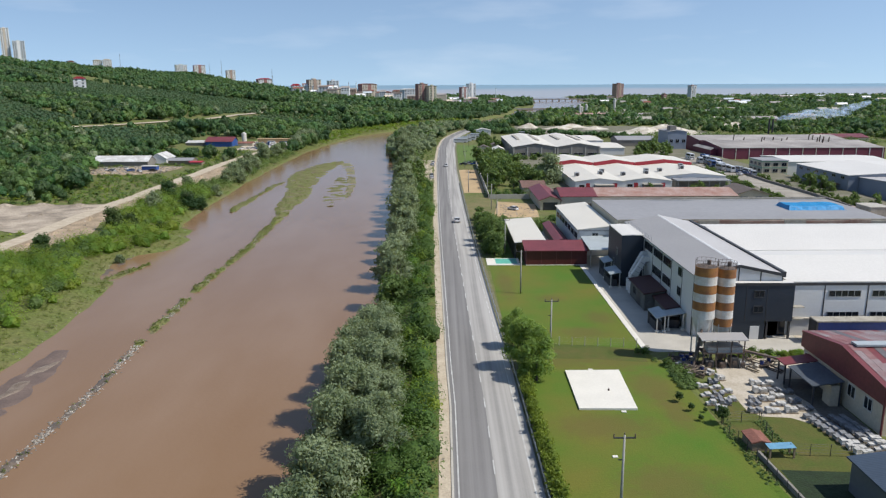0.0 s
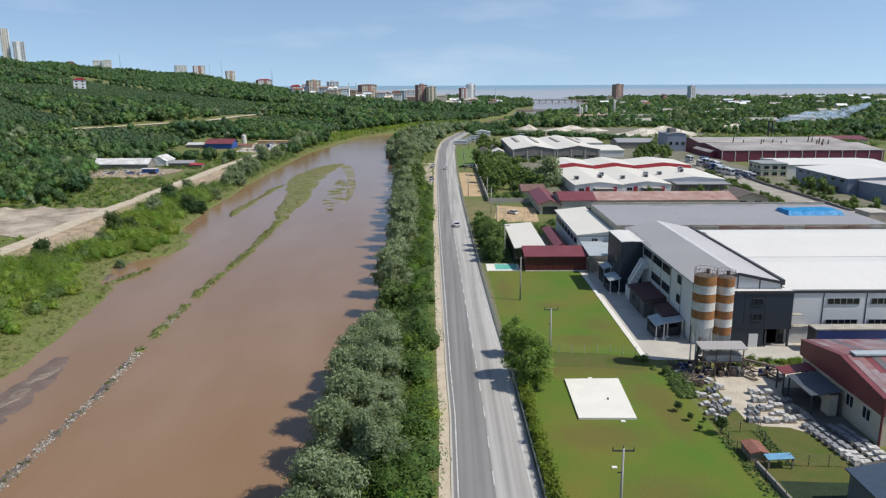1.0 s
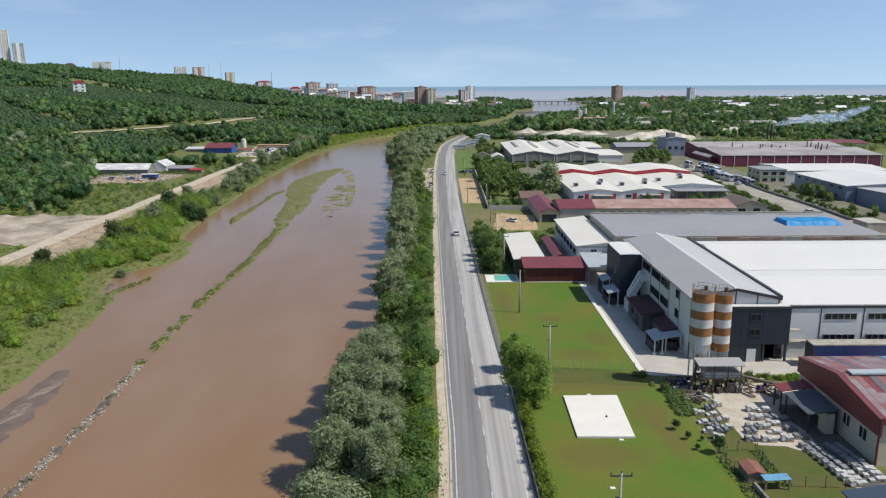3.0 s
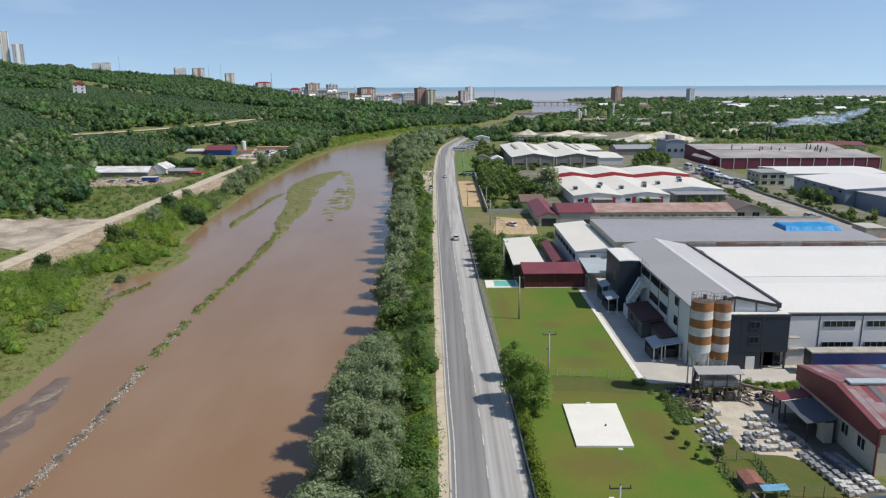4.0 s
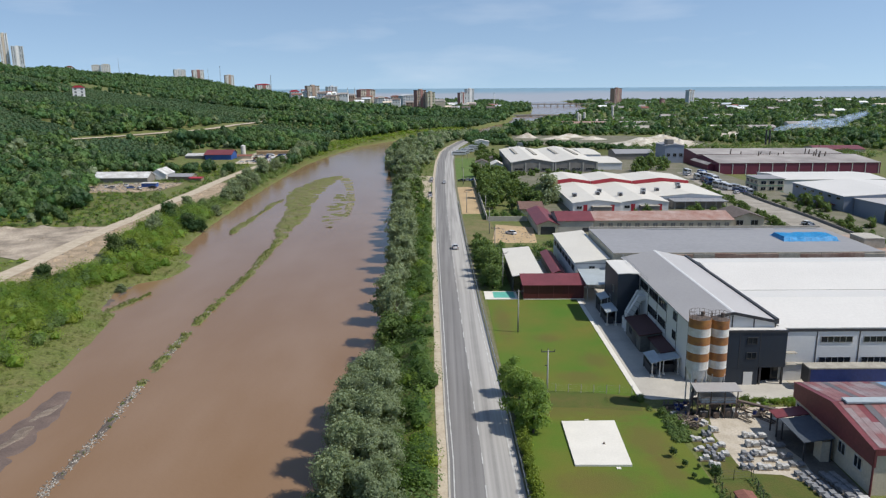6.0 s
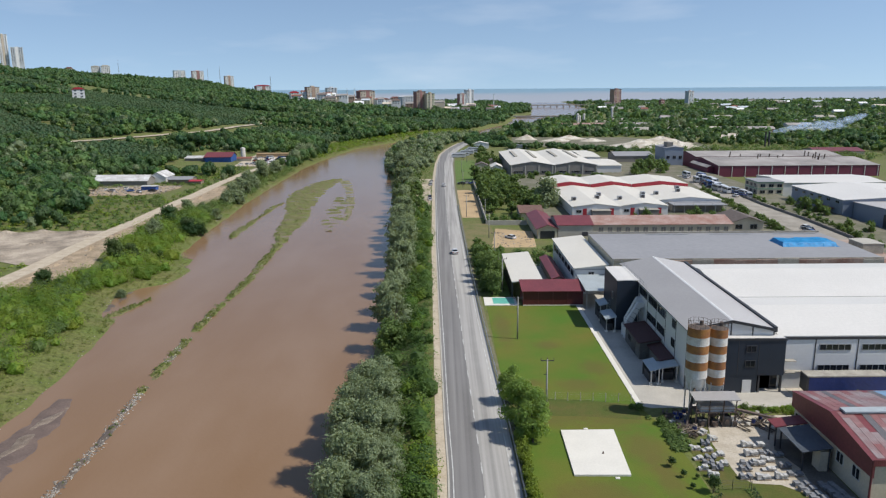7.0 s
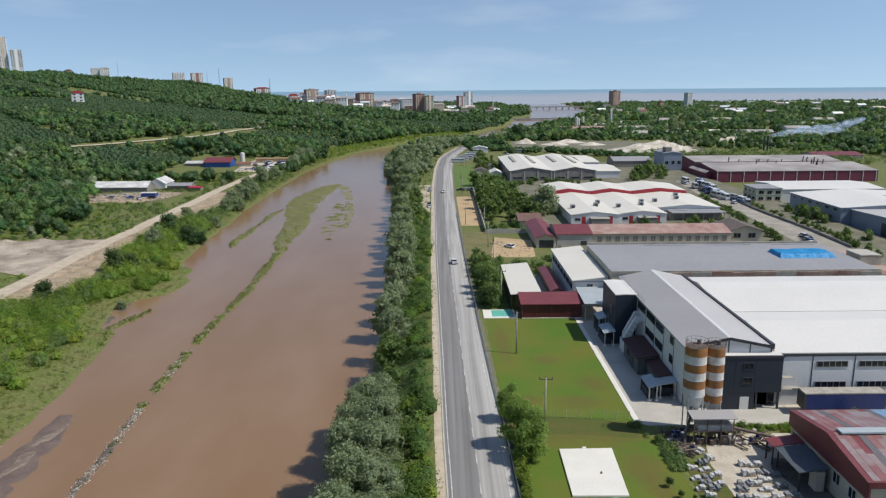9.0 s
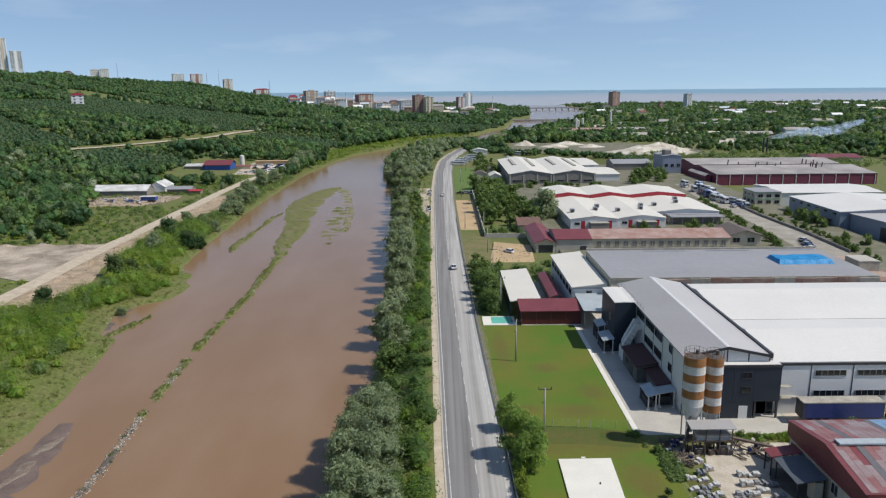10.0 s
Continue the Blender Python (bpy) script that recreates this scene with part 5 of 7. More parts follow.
PLOT = lambda y: (9.5, 41.0)
thicket("roadside_scrub", "low dull green scrub and weeds beside the road", scatter(94, 900, PLOT, 176, 300, 0.4, 1.1, 0.2, rough_plot), 26, 0.3, M_BROAD, 95)
thicket("roadside_scrub", "dark green bushes on the rough plots", scatter(96, 90, PLOT, 206, 300, 0.9, 2.2, 0.5, rough_plot), 90, 0.3, M_BANK, 97, core=0.8)

town_trees = []
for k in range(220):
    tx, ty = mixed.uniform(-340, 130), mixed.uniform(1440, 1900)
    if tx < float(along(SHORE_W, ty)) - 6:
        town_trees.append((tx, ty, ground(tx, ty) + 3.4, mixed.uniform(2.6, 4.8)))
mixed_woods("town_trees", "street and garden trees among the town's blocks", town_trees, 24, 260)


# ---- the works' grounds ----
def flat(name, loop, z, mat, label, category, thick=0.0):
    bm = bmesh.new()
    if thick:
        prism(bm, loop, z, z + thick, "z")
    else:
        bm.faces.new([bm.verts.new((x, y, z)) for x, y in loop])
        bmesh.ops.recalc_face_normals(bm, faces=bm.faces)
        for f in bm.faces:
            if f.normal.z < 0:
                f.normal_flip()
    return tagged(part(name, bm, mat), label, category, kind="structure")


flat("lawn", [(10.6, 20), (36.4, 20), (35.4, 67), (35.0, 73), (34.2, 83), (34.2, 92), (33.6, 103), (31.6, 111), (31.8, 166.1), (10.6, 166.1)], 0.02, M_LAWN, "mown green lawn with yellowed patches", "lawn")
M_DRYGRASS = material("dry_grass", (0.108, 0.098, 0.019), 0.95, 0.22, 3.0, 0.25, 0.25, (0.064, 0.098, 0.007), spread=0.6)
flat("worn_grass", [(10.9, 109), (14, 107.0), (22, 106.6), (31, 105.2), (31.6, 110.6), (24, 112.6), (16, 113.4), (11, 113.6)], 0.03, M_DRYGRASS, "dry worn strip of grass along the fence", "grass")
flat("works_yard", [(31.9, 110.5), (33.5, 109.5), (58.5, 109.5), (58.5, 117.5), (41.6, 117.6), (41.6, 176), (33.2, 176), (31.9, 166)], 0.03, M_CONCRETE, "grey concrete yard beside the factory", "yard")
flat("yard_kerb", [(31.6, 110.6), (32.5, 110.3), (32.5, 166), (31.6, 166)], 0.05, M_CONCRETE_WHITE, "pale concrete edge strip along the lawn", "kerb", 0.05)
M_YARDDIRT = material("pale_yard_dirt", (0.58, 0.52, 0.43), 0.95, 0.2, 3, 0.3, 0.15, (0.40, 0.345, 0.26), spread=0.7)
flat("stone_yard", [(39.0, 97), (39.2, 92.5), (39.2, 88.2), (40.5, 86.4), (43.9, 86.0), (46.0, 84.0), (47.3, 75.8), (52, 75.8), (52, 102), (58.5, 104), (58.5, 106.5), (43.5, 106.5), (40.5, 103)], 0.028, M_YARDDIRT, "pale dusty yard of the marble works", "yard")
flat("yard_grass", [(36.2, 66), (56, 66), (52, 75.6), (47.2, 75.7), (45.9, 83.9), (43.8, 85.9), (40.4, 86.3), (39.1, 88.1), (38.9, 97), (35.6, 98), (34.4, 88)], 0.024, M_DRYGRASS, "rough grass plot beside the marble yard", "grass")
# dirty ground by the wall, coloured darker to deepen the workshop's shade
M_APRON = material("dirty_shaded_concrete", (0.085, 0.08, 0.072), 0.85, 0.3, 2.5, 0.3, 0.2, (0.17, 0.155, 0.13), spread=0.7)
flat("workshop_apron", [(48.0, 76), (52.0, 76), (52.3, 98.5), (48.6, 98.5), (47.2, 95.5), (48.4, 90.0), (47.6, 84.0)], 0.036, M_APRON, "dirty dark concrete along the workshop wall, wall shade in its colour", "yard")
flat("shed_yard", [(24.8, 173.2), (33.0, 173.2), (33.0, 207), (24.8, 207)], 0.03, M_CONCRETE, "pale concrete yard between the sheds", "yard")
flat("shed_grass", [(11.5, 174), (17.0, 174), (17.0, 205), (12.5, 205)], 0.03, M_MEADOW, "mown grass beside the white shed", "grass")
flat("east_yard", [(58.6, 100), (140, 100), (140, 117.4), (58.6, 117.4)], 0.02, M_YARDDIRT, "dusty yard in front of the production hall", "yard")

M_PLOT = material("dark_plot_ground", (0.016, 0.036, 0.009), 0.95, 0.3, 1.5, 0.3, 0.4)
flat("dark_plot", [(37.0, 60), (42.0, 60), (42.0, 69.2), (46.5, 69.2), (45.6, 72.6), (36.8, 73.2)], 0.034, M_PLOT, "dark plot behind the low wall", "plot")
pad = thing("concrete_pad", "pale square concrete pad in the lawn", "concrete pad", 0, 0, 0)
part("slab", prism(bmesh.new(), [(17.55, 88.5), (25.1, 88.4), (25.75, 101.6), (17.8, 101.5)], 0.0, 0.28, "z"), M_CONCRETE_WHITE, pad)
part("post_stub", tube(bmesh.new(), (22.6, 94.2, 0.28), (22.6, 94.2, 0.55), 0.16, 0.1, 10), M_OLDIRON, pad)
for x, y in ((23.2, 87.9), (21.7, 102.2), (19.4, 76.2)):
    s = thing("drain_cover", "small white concrete drain cover in the lawn", "drain cover", x, y, 0.0, "drain covers")
    part("lid", block(-0.3, 0.3, -0.22, 0.22, 0.0, 0.12), M_CONCRETE_WHITE, s)


# poles
def power_pole(x, y, h, arms=True, z=0.0, label="round concrete power pole with a steel crossarm"):
    t = thing("power_pole", label, "power pole", x, y, z, "power poles")
    part("shaft", tube(bmesh.new(), (0, 0, 0), (0, 0, h), 0.17, 0.10, 12), M_POLE, t, "", True)
    if arms:
        part("crossarm", block(-1.05, 1.05, -0.06, 0.06, h - 0.35, h - 0.23), M_DARKSTEEL, t)
        for k in (-1, 0, 1):
            part("insulator", tube(bmesh.new(), (k, 0, h - 0.23), (k, 0, h + (0.12 if k else 0.25)), 0.07, 0.05, 8), M_OLDIRON, t)
        part("bracket", block(-0.5, 0.02, -0.04, 0.04, h - 2.6, h - 2.5), M_DARKSTEEL, t)
    return t


power_pole(16.4, 107.2, 9.4)
power_pole(15.5, 142.9, 9.0)
power_pole(16.9, 63.3, 9.3)
for x, y, h in ((15.2, 178, 9), (15.8, 214, 9), (16.6, 252, 9), (17.6, 292, 8.5), (10.3, 300, 9), (11.5, 390, 9), (12.6, 452, 9), (18, 520, 9), (30, 600, 9)):
    power_pole(x, y, h, True, ground(x, y), "slim grey power pole further along the road")
# fence across the lawn
fence = thing("lawn_fence", "low wire fence with pale posts across the lawn", "fence", 12.5, 113.2, 0)
for k in range(10):
    part("post", tube(bmesh.new(), (2.05 * k, -0.16 * k, 0), (2.05 * k, -0.16 * k, 1.5), 0.05, sides=6), M_CONCRETE, fence)
for z in (0.3, 0.7, 1.1, 1.4):
    part("wire", tube(bmesh.new(), (0, 0, z), (18.45, -1.44, z), 0.006, sides=4), M_POLE, fence)

M_VERGE = material("dusty_verge", (0.13, 0.135, 0.05), 0.95, 0.3, 2, 0.3, 0.3, (0.20, 0.18, 0.13), spread=0.6)
# guard rail on the east edge, hedge behind it
rail = thing("guard_rail", "galvanised steel guard rail along the road", "guard rail", 0, 0, 0)
yy = np.arange(40, 330, 4.0)
gx_ = along(LINE_E, yy) + 1.15
beam = bmesh.new()
for i in range(len(yy) - 1):
    z = ground(gx_[i], yy[i])
    for zz in (0.50, 0.68):
        tube(beam, (gx_[i], yy[i], z + zz), (gx_[i + 1], yy[i + 1], ground(gx_[i + 1], yy[i + 1]) + zz), 0.075, sides=6)
part("beam", beam, M_GALV, rail)
for i in range(len(yy)):
    z = ground(gx_[i], yy[i])
    part("post", block(gx_[i] + 0.09, gx_[i] + 0.21, yy[i] - 0.07, yy[i] + 0.07, z, z + 0.75), M_GALV, rail)
draped("road_verge_east", shifted(LINE_E, 0.85), shifted(LINE_E, 2.0), -60, 600, 5, 0.06, M_VERGE, "narrow grassy verge behind the guard rail", "verge", 1)
kerb = draped("road_kerb", shifted(LINE_W, -0.75), shifted(LINE_W, -0.5), -60, 600, 5, 0.14, M_CONCRETE, "grey concrete kerb on the river side", "kerb", 1)
hedge_y = list(np.arange(62, 99, 0.8))
M_HEDGE = leaf_material("yellow_green_hedge", (0.10, 0.15, 0.02), (0.19, 0.25, 0.03), 2, 0.3)
hedge_kind = Kind("conifer_shrub", "small yellow-green clipped conifer of the roadside hedge", "shrub", 1.7, 0.62, 420, 0.11, M_HEDGE, 91, 0.06, 0.5, 9, 0.5, "roadside hedge", 1)
hr = np.random.default_rng(2)
for y in hedge_y:
    hedge_kind.plant(float(along(LINE_E, y)) + 2.1 + hr.uniform(-0.25, 0.25), y, hr.uniform(0.95, 1.4), hr.uniform(0, 360))

# dashes of the centre line
dash = bmesh.new()
for y in np.arange(-20, 560, 8.4):
    x0, x1, z = float(along(LINE_C, y)), float(along(LINE_C, y + 3)), ground(4, y)
    dash.faces.new([dash.verts.new(p) for p in ((x0 - 0.07, y, z + 0.115), (x0 + 0.07, y, z + 0.115), (x1 + 0.07, y + 3, z + 0.115), (x1 - 0.07, y + 3, z + 0.115))])
tagged(part("road_marking_centre", dash, M_PAINT), "dashed white centre line", "road marking", kind="structure")


# vehicles
def paint(name, color):
    m = material(name, color, 0.25, 0.05, 3, 0.5, 0.0)
    return m


M_TYRE = material("tyre_rubber", (0.02, 0.02, 0.02), 0.9, 0.2, 0.5, 0.1, 0.1)
PAINTS = [paint("white_car_paint", (0.75, 0.75, 0.75)), paint("silver_car_paint", (0.45, 0.46, 0.47)), paint("dark_car_paint", (0.04, 0.045, 0.05)), paint("blue_car_paint", (0.05, 0.10, 0.25)), paint("red_car_paint", (0.35, 0.03, 0.03))]


def car(x, y, turn, mat, label, z=None):
    t = thing("car", label, "car", x, y, ground(x, y) + 0.115 if z is None else z, "parked and passing cars", turn=turn)
    bm = bmesh.new()
    prism(bm, [(-2.1, 0.35), (2.1, 0.35), (2.15, 0.75), (2.0, 0.95), (1.2, 1.02), (-1.75, 1.02), (-2.12, 0.9)], -0.86, 0.86, "x")
    bmesh.ops.bevel(bm, geom=bm.edges[:], offset=0.06, segments=2, affect="EDGES")
    part("body", bm, mat, t)
    bm = bmesh.new()
    prism(bm, [(-1.75, 1.0), (1.2, 1.0), (0.45, 1.44), (-1.2, 1.46)], -0.74, 0.74, "x")
    part("cabin_glass", bm, M_GLASS, t)
    part("roof", block(-0.72, 0.72, -1.15, 0.42, 1.44, 1.5), mat, t)
    for sx in (-0.86, 0.86):
        for sy in (-1.3, 1.35):
            w = part("wheel", tube(bmesh.new(), (sx - 0.1, sy, 0.32), (sx + 0.1, sy, 0.32), 0.32, sides=16), M_TYRE, t)
            part("rim", tube(bmesh.new(), (sx - 0.11, sy, 0.32), (sx + 0.11, sy, 0.32), 0.19, sides=10), M_GALV, w)
    for sx in (-0.6, 0.6):
        part("tail_light", block(sx - 0.2, sx + 0.2, -2.16, -2.1, 0.72, 0.86), PAINTS[4], t)
        part("headlight", block(sx - 0.2, sx + 0.2, 2.1, 2.17, 0.66, 0.8), PAINTS[1], t)
    return t


def van(x, y, turn, mat, label, long=6.0, tall=2.6, name="van", z=None, band=(0.58, 0.86)):
    t = thing(name, label, name, x, y, ground(x, y) + 0.03 if z is None else z, turn=turn)
    bm = bmesh.new()
    prism(bm, [(-long / 2, 0.4), (long / 2, 0.4), (long / 2, tall * 0.55), (long / 2 - 0.7, tall), (-long / 2, tall)], -1.05, 1.05, "x")
    bmesh.ops.bevel(bm, geom=bm.edges[:], offset=0.08, segments=2, affect="EDGES")
    part("body", bm, mat, t)
    for s in (-1.07, 1.03):
        part("side_window", block(s, s + 0.04, -long / 2 + 0.5, long / 2 - 1.0, tall * band[0], tall * band[1]), M_GLASS, t)
    part("rear_window", block(-0.8, 0.8, -long / 2 - 0.03, -long / 2 + 0.02, tall * band[0], tall * band[1]), M_GLASS, t)
    for sx in (-0.95, 0.95):
        for sy in (-long * 0.3, long * 0.32):
            part("wheel", tube(bmesh.new(), (sx - 0.14, sy, 0.42), (sx + 0.14, sy, 0.42), 0.42, sides=14), M_TYRE, t)
    return t


car(4.2, 226, 1.5, PAINTS[0], "white hatchback driving along the road")
M_CURTAIN = material("blue_truck_curtain", (0.015, 0.035, 0.17), 0.45, 0.2, 2.5, 0.4, 0.1)


def trailer(x, y):
    t = thing("truck_trailer", "blue curtain-sided truck trailer with a dusty pale roof", "trailer", x, y, 0.03)
    part("curtain", block(0.3, 13.3, 0, 2.5, 1.15, 3.75), M_CURTAIN, t)
    part("roof", block(0, 13.6, -0.05, 2.55, 3.75, 3.95), M_STAINED, t)
    part("end_wall", block(-0.02, 0.28, 0, 2.5, 1.1, 3.75), M_DARKSTEEL, t)
    part("end_wall", block(13.32, 13.6, 0, 2.5, 1.1, 3.75), M_DARKSTEEL, t)
    part("chassis", block(0.2, 13.4, 0.3, 2.2, 0.85, 1.12), M_DARKSTEEL, t)
    for k in (1.6, 2.9, 4.2):
        for s in (0.1, 2.1):
            part("wheel", tube(bmesh.new(), (k, s, 0.5), (k, s + 0.3, 0.5), 0.5, sides=16), M_TYRE, t)
    part("landing_leg", block(10.2, 10.4, 0.4, 0.6, 0, 0.9), M_GALV, t)
    return t


trailer(60.0, 112.6)
cab = thing("truck_cab", "blue truck cab standing beside its trailer", "truck", 75.3, 112.6, 0.03)
part("body", block(0, 2.3, 0, 2.45, 0.7, 3.5), M_CURTAIN, cab)
part("windscreen", block(2.28, 2.34, 0.2, 2.25, 1.9, 3.1), M_GLASS, cab)
for k in (0.4, 1.8):
    for s in (-0.02, 2.1):
        part("wheel", tube(bmesh.new(), (k, s, 0.5), (k, s + 0.32, 0.5), 0.5, sides=16), M_TYRE, cab)

# ---- the marble yard ----
M_MARBLE = material("white_marble", (0.62, 0.61, 0.58), 0.55, 0.2, 0.6, 0.12, 0.05, (0.42, 0.41, 0.39))
M_WRAP_SHADE = material("grey_wrapped_and_shaded_stone", (0.26, 0.265, 0.275), 0.6, 0.25, 0.8, 0.15, 0.1)
M_TIMBER = material("pallet_timber", (0.30, 0.24, 0.17), 0.9, 0.25, 0.5, 0.06, 0.2)
krng = np.random.default_rng(77)


def pallet(x, y, turn, mat, label, rows=3):
    t = thing("stone_pallet", label, "stone stack", x, y, 0.03, "stacked stone pallets", turn=turn)
    for s in (-0.5, 0.5):
        part("bearer", block(-0.62, 0.62, s - 0.06, s + 0.06, 0, 0.14), M_TIMBER, t)
    for k in range(rows):
        cuts = [-0.62, krng.uniform(-0.25, -0.1), krng.uniform(0.15, 0.3), 0.6]
        for a, b in zip(cuts, cuts[1:]):
            d, dy, lift = krng.uniform(0.38, 0.6), krng.uniform(-0.1, 0.1), krng.uniform(-0.03, 0.05) * (k == rows - 1)
            if k == rows - 1 and krng.random() < 0.3:
                continue
            bm = block(a + 0.02, b - 0.02, dy - d, dy + d, 0.14 + 0.25 * k, 0.37 + 0.25 * k + lift)
            part("stone_slab", bm, mat, t)
    return t


proto = [pallet(39.4, 98.3, 8, M_MARBLE, "stack of white cut marble on a timber pallet", 3), pallet(37.9, 97.0, -6, M_WRAP_SHADE, "stack of grey and shade-toned stone on a timber pallet", 2), pallet(38.6, 100.4, 30, M_MARBLE, "low stack of white cut marble on a timber pallet", 2)]
def stack_at(x, y, k=None, stretch=1.0):
    p = proto[int(krng.integers(3)) if k is None else k]
    copy_thing(p, pose(x, y, 0.03, 0, 0, krng.uniform(-5, 5)) @ Matrix.Diagonal((stretch, krng.uniform(0.75, 0.95), krng.uniform(0.7, 1.1), 1)))


for x, y in ((35.9, 95.4), (37.6, 95.3), (35.5, 92.9), (37.3, 93.0), (36.4, 91.6), (35.1, 90.1), (37.0, 90.0), (38.2, 91.4), (35.8, 88.1), (38.6, 94.0)):
    stack_at(x + krng.uniform(-0.2, 0.2), y + krng.uniform(-0.2, 0.2), stretch=krng.uniform(1.0, 1.3))
for x, y, k in ((43.7, 96.3, 0), (45.2, 96.2, 2), (43.2, 94.0, 0), (45.3, 94.2, 1), (40.8, 89.6, 1), (43.1, 91.2, 0), (44.8, 92.0, 0), (40.0, 87.5, 1), (42.2, 87.4, 0), (43.9, 89.6, 2), (44.6, 87.6, 0), (46.6, 93.6, 1), (46.4, 90.3, 1), (46.8, 88.2, 1), (41.6, 91.0, 1)):
    stack_at(x, y + krng.uniform(-0.2, 0.2), k, stretch=krng.uniform(1.15, 1.6))
# stacks in the workshop's shade use the grey copy, shade put in their colour
for k in range(9):
    stack_at(46.5 + 0.16 * k, 85.8 - 1.15 * k, 1 if k < 6 else 0, stretch=1.75)
    stack_at(49.6 + 0.13 * k, 85.6 - 1.0 * k, 1 if k < 6 else 2, stretch=1.7)
junk = [("scrap_frame", M_OLDIRON, "rusty scrap steel frame"), ("blue_drum", M_CURTAIN, "blue plastic drum"), ("waste_block", M_CONCRETE, "broken concrete block"), ("timber_pile", M_TIMBER, "loose timber offcuts")]
for k in range(64):
    x, y = (krng.uniform(35.0, 38.6), krng.uniform(99.5, 107.5)) if k < 48 else (krng.uniform(45, 51), krng.uniform(101, 107))
    name, mat, label = junk[(0, 3, 2, 0, 3, 1, 0, 2)[k % 8]]
    t = thing(name, label + " lying in the yard", "scrap", x, y, 0.03, turn=krng.uniform(0, 180))
    if name == "blue_drum":
        part("drum", tube(bmesh.new(), (0, 0, 0), (0, 0, 0.9), 0.3, sides=14), mat, t)
        part("lid", tube(bmesh.new(), (0, 0, 0.9), (0, 0, 0.95), 0.27, sides=14), M_DARKSTEEL, t)
    elif name == "waste_block":
        bm = block(-0.5, 0.4, -0.3, 0.35, 0, 0.5)
        bmesh.ops.bevel(bm, geom=bm.edges[:], offset=0.09, segments=1, affect="EDGES")
        part("block", bm, mat, t)
    else:
        for i in range(5):
            a = krng.uniform(-0.5, 0.5)
            part("bar", tube(bmesh.new(), (-1.1, a, 0.1 + 0.1 * i), (1.1, a + krng.uniform(-0.4, 0.4), 0.1 + 0.12 * i), 0.07, sides=5), mat, t)

# yard fences and the little sheds by the lawn
for pts_ in (((34.3, 84), (35.2, 73), (35.9, 60)), ((39.4, 84.5), (38.6, 79.5)), ((39.3, 76.4), (46, 76.0)), ((34.8, 84.6), (39.4, 85.0))):
    f = thing("wire_fence", "dark wire fence with thin posts round the plot", "fence", 0, 0, 0.02)
    for (x0, y0), (x1, y1) in zip(pts_, pts_[1:]):
        n = max(1, int(math.hypot(x1 - x0, y1 - y0) / 2))
        for k in range(n + 1):
            x, y = x0 + (x1 - x0) * k / n, y0 + (y1 - y0) * k / n
            part("post", tube(bmesh.new(), (x, y, 0), (x, y, 1.5), 0.04, sides=6), M_DARKSTEEL, f)
        for z in (0.4, 0.8, 1.2, 1.45):
            part("wire", tube(bmesh.new(), (x0, y0, z), (x1, y1, z), 0.012, sides=4), M_DARKSTEEL, f)
wall = thing("low_wall", "low grey concrete wall along the lawn", "wall", 0, 0, 0)
part("body", prism(bmesh.new(), [(35.6, 76.5), (35.9, 76.5), (36.9, 55), (36.65, 55)], 0, 0.6, "z"), M_BLOCKWALL, wall)
hut = hall("chicken_hut", "tiny shed with a rusty red roof by the lawn edge", 35.4, 37.4, 77.4, 80.2, 0, 1.0, 1.25, M_TIMBER, M_REDTILE, "y", category="hut", over=0.15)
posts_roof("plastic_canopy", "small bright blue sheet canopy on posts", 36.6, 39.6, 75.6, 77.0, 0, 1.2, 1.35, M_SKYSHEET, M_TIMBER, "x", "canopy", 0.15, 0.05)
sapling = Kind("sapling", "young conifer planted in the lawn", "sapling", 2.3, 0.75, 700, 0.12, M_DARK, 95, 0.12, 0.42, 10, 0.5, "lawn saplings", 1)
for x, y, s in ((31.2, 90.8, 0.8), (31.9, 88.0, 0.6), (32.2, 85.2, 0.5), (33.6, 87.6, 0.4), (34.5, 84.2, 1.2), (29.5, 99.6, 0.0)):
    if s:
        sapling.plant(x, y, s, 40 * s)
shrub = Kind("yard_shrub", "leafy green shrub at the yard edge", "shrub", 1.6, 1.1, 800, 0.15, M_BROAD, 97, 0.1, 0.45, 10, 0.5, "yard shrubs", 2)
for x, y, s in ((33.4, 103.6, 0.7), (31.6, 108.9, 0.7), (30.4, 109.3, 0.5), (46, 107.4, 0.7), (48, 107.8, 0.8), (50.5, 107.4, 0.7), (64, 109.5, 1.0), (67.5, 109.8, 1.3), (44.4, 107.6, 0.6), (35.2, 100.2, 0.5)):
    shrub.plant(x, y, s, 77 * s)
WEEDS = lambda y: (float(np.interp(y, [86, 92, 97, 103, 109], [33.6, 33.2, 32.8, 33.0, 31.0])), float(np.interp(y, [86, 92, 97, 103, 109], [35.0, 34.6, 35.8, 36.6, 35.0])))
thicket("yard_weeds", "tangled weeds and brambles along the yard edge", scatter(75, 360, WEEDS, 95, 106, 0.06, 0.5, 0.3, lambda x, y: wobble(x, y, 2.2) > -0.35), 22, 0.16, M_BROAD, 76)
thicket("yard_weeds", "rank green weeds at the foot of the works", scatter(77, 110, lambda y: (43.5, 58.0), 106.6, 109.2, 0.2, 0.6, 0.3), 70, 0.13, M_BRIGHT, 78)
thicket("yard_weeds", "tall weeds along the plot's fence", scatter(79, 150, lambda y: (38.8, 40.2), 76.5, 85, 0.06, 0.2, 0.3), 22, 0.1, M_BROAD, 80)
thicket("yard_weeds", "tall weeds along the lawn's wire fence", scatter(81, 170, lambda y: (34.0, 35.5), 70, 84.5, 0.05, 0.18, 0.3), 22, 0.1, M_BROAD, 82)


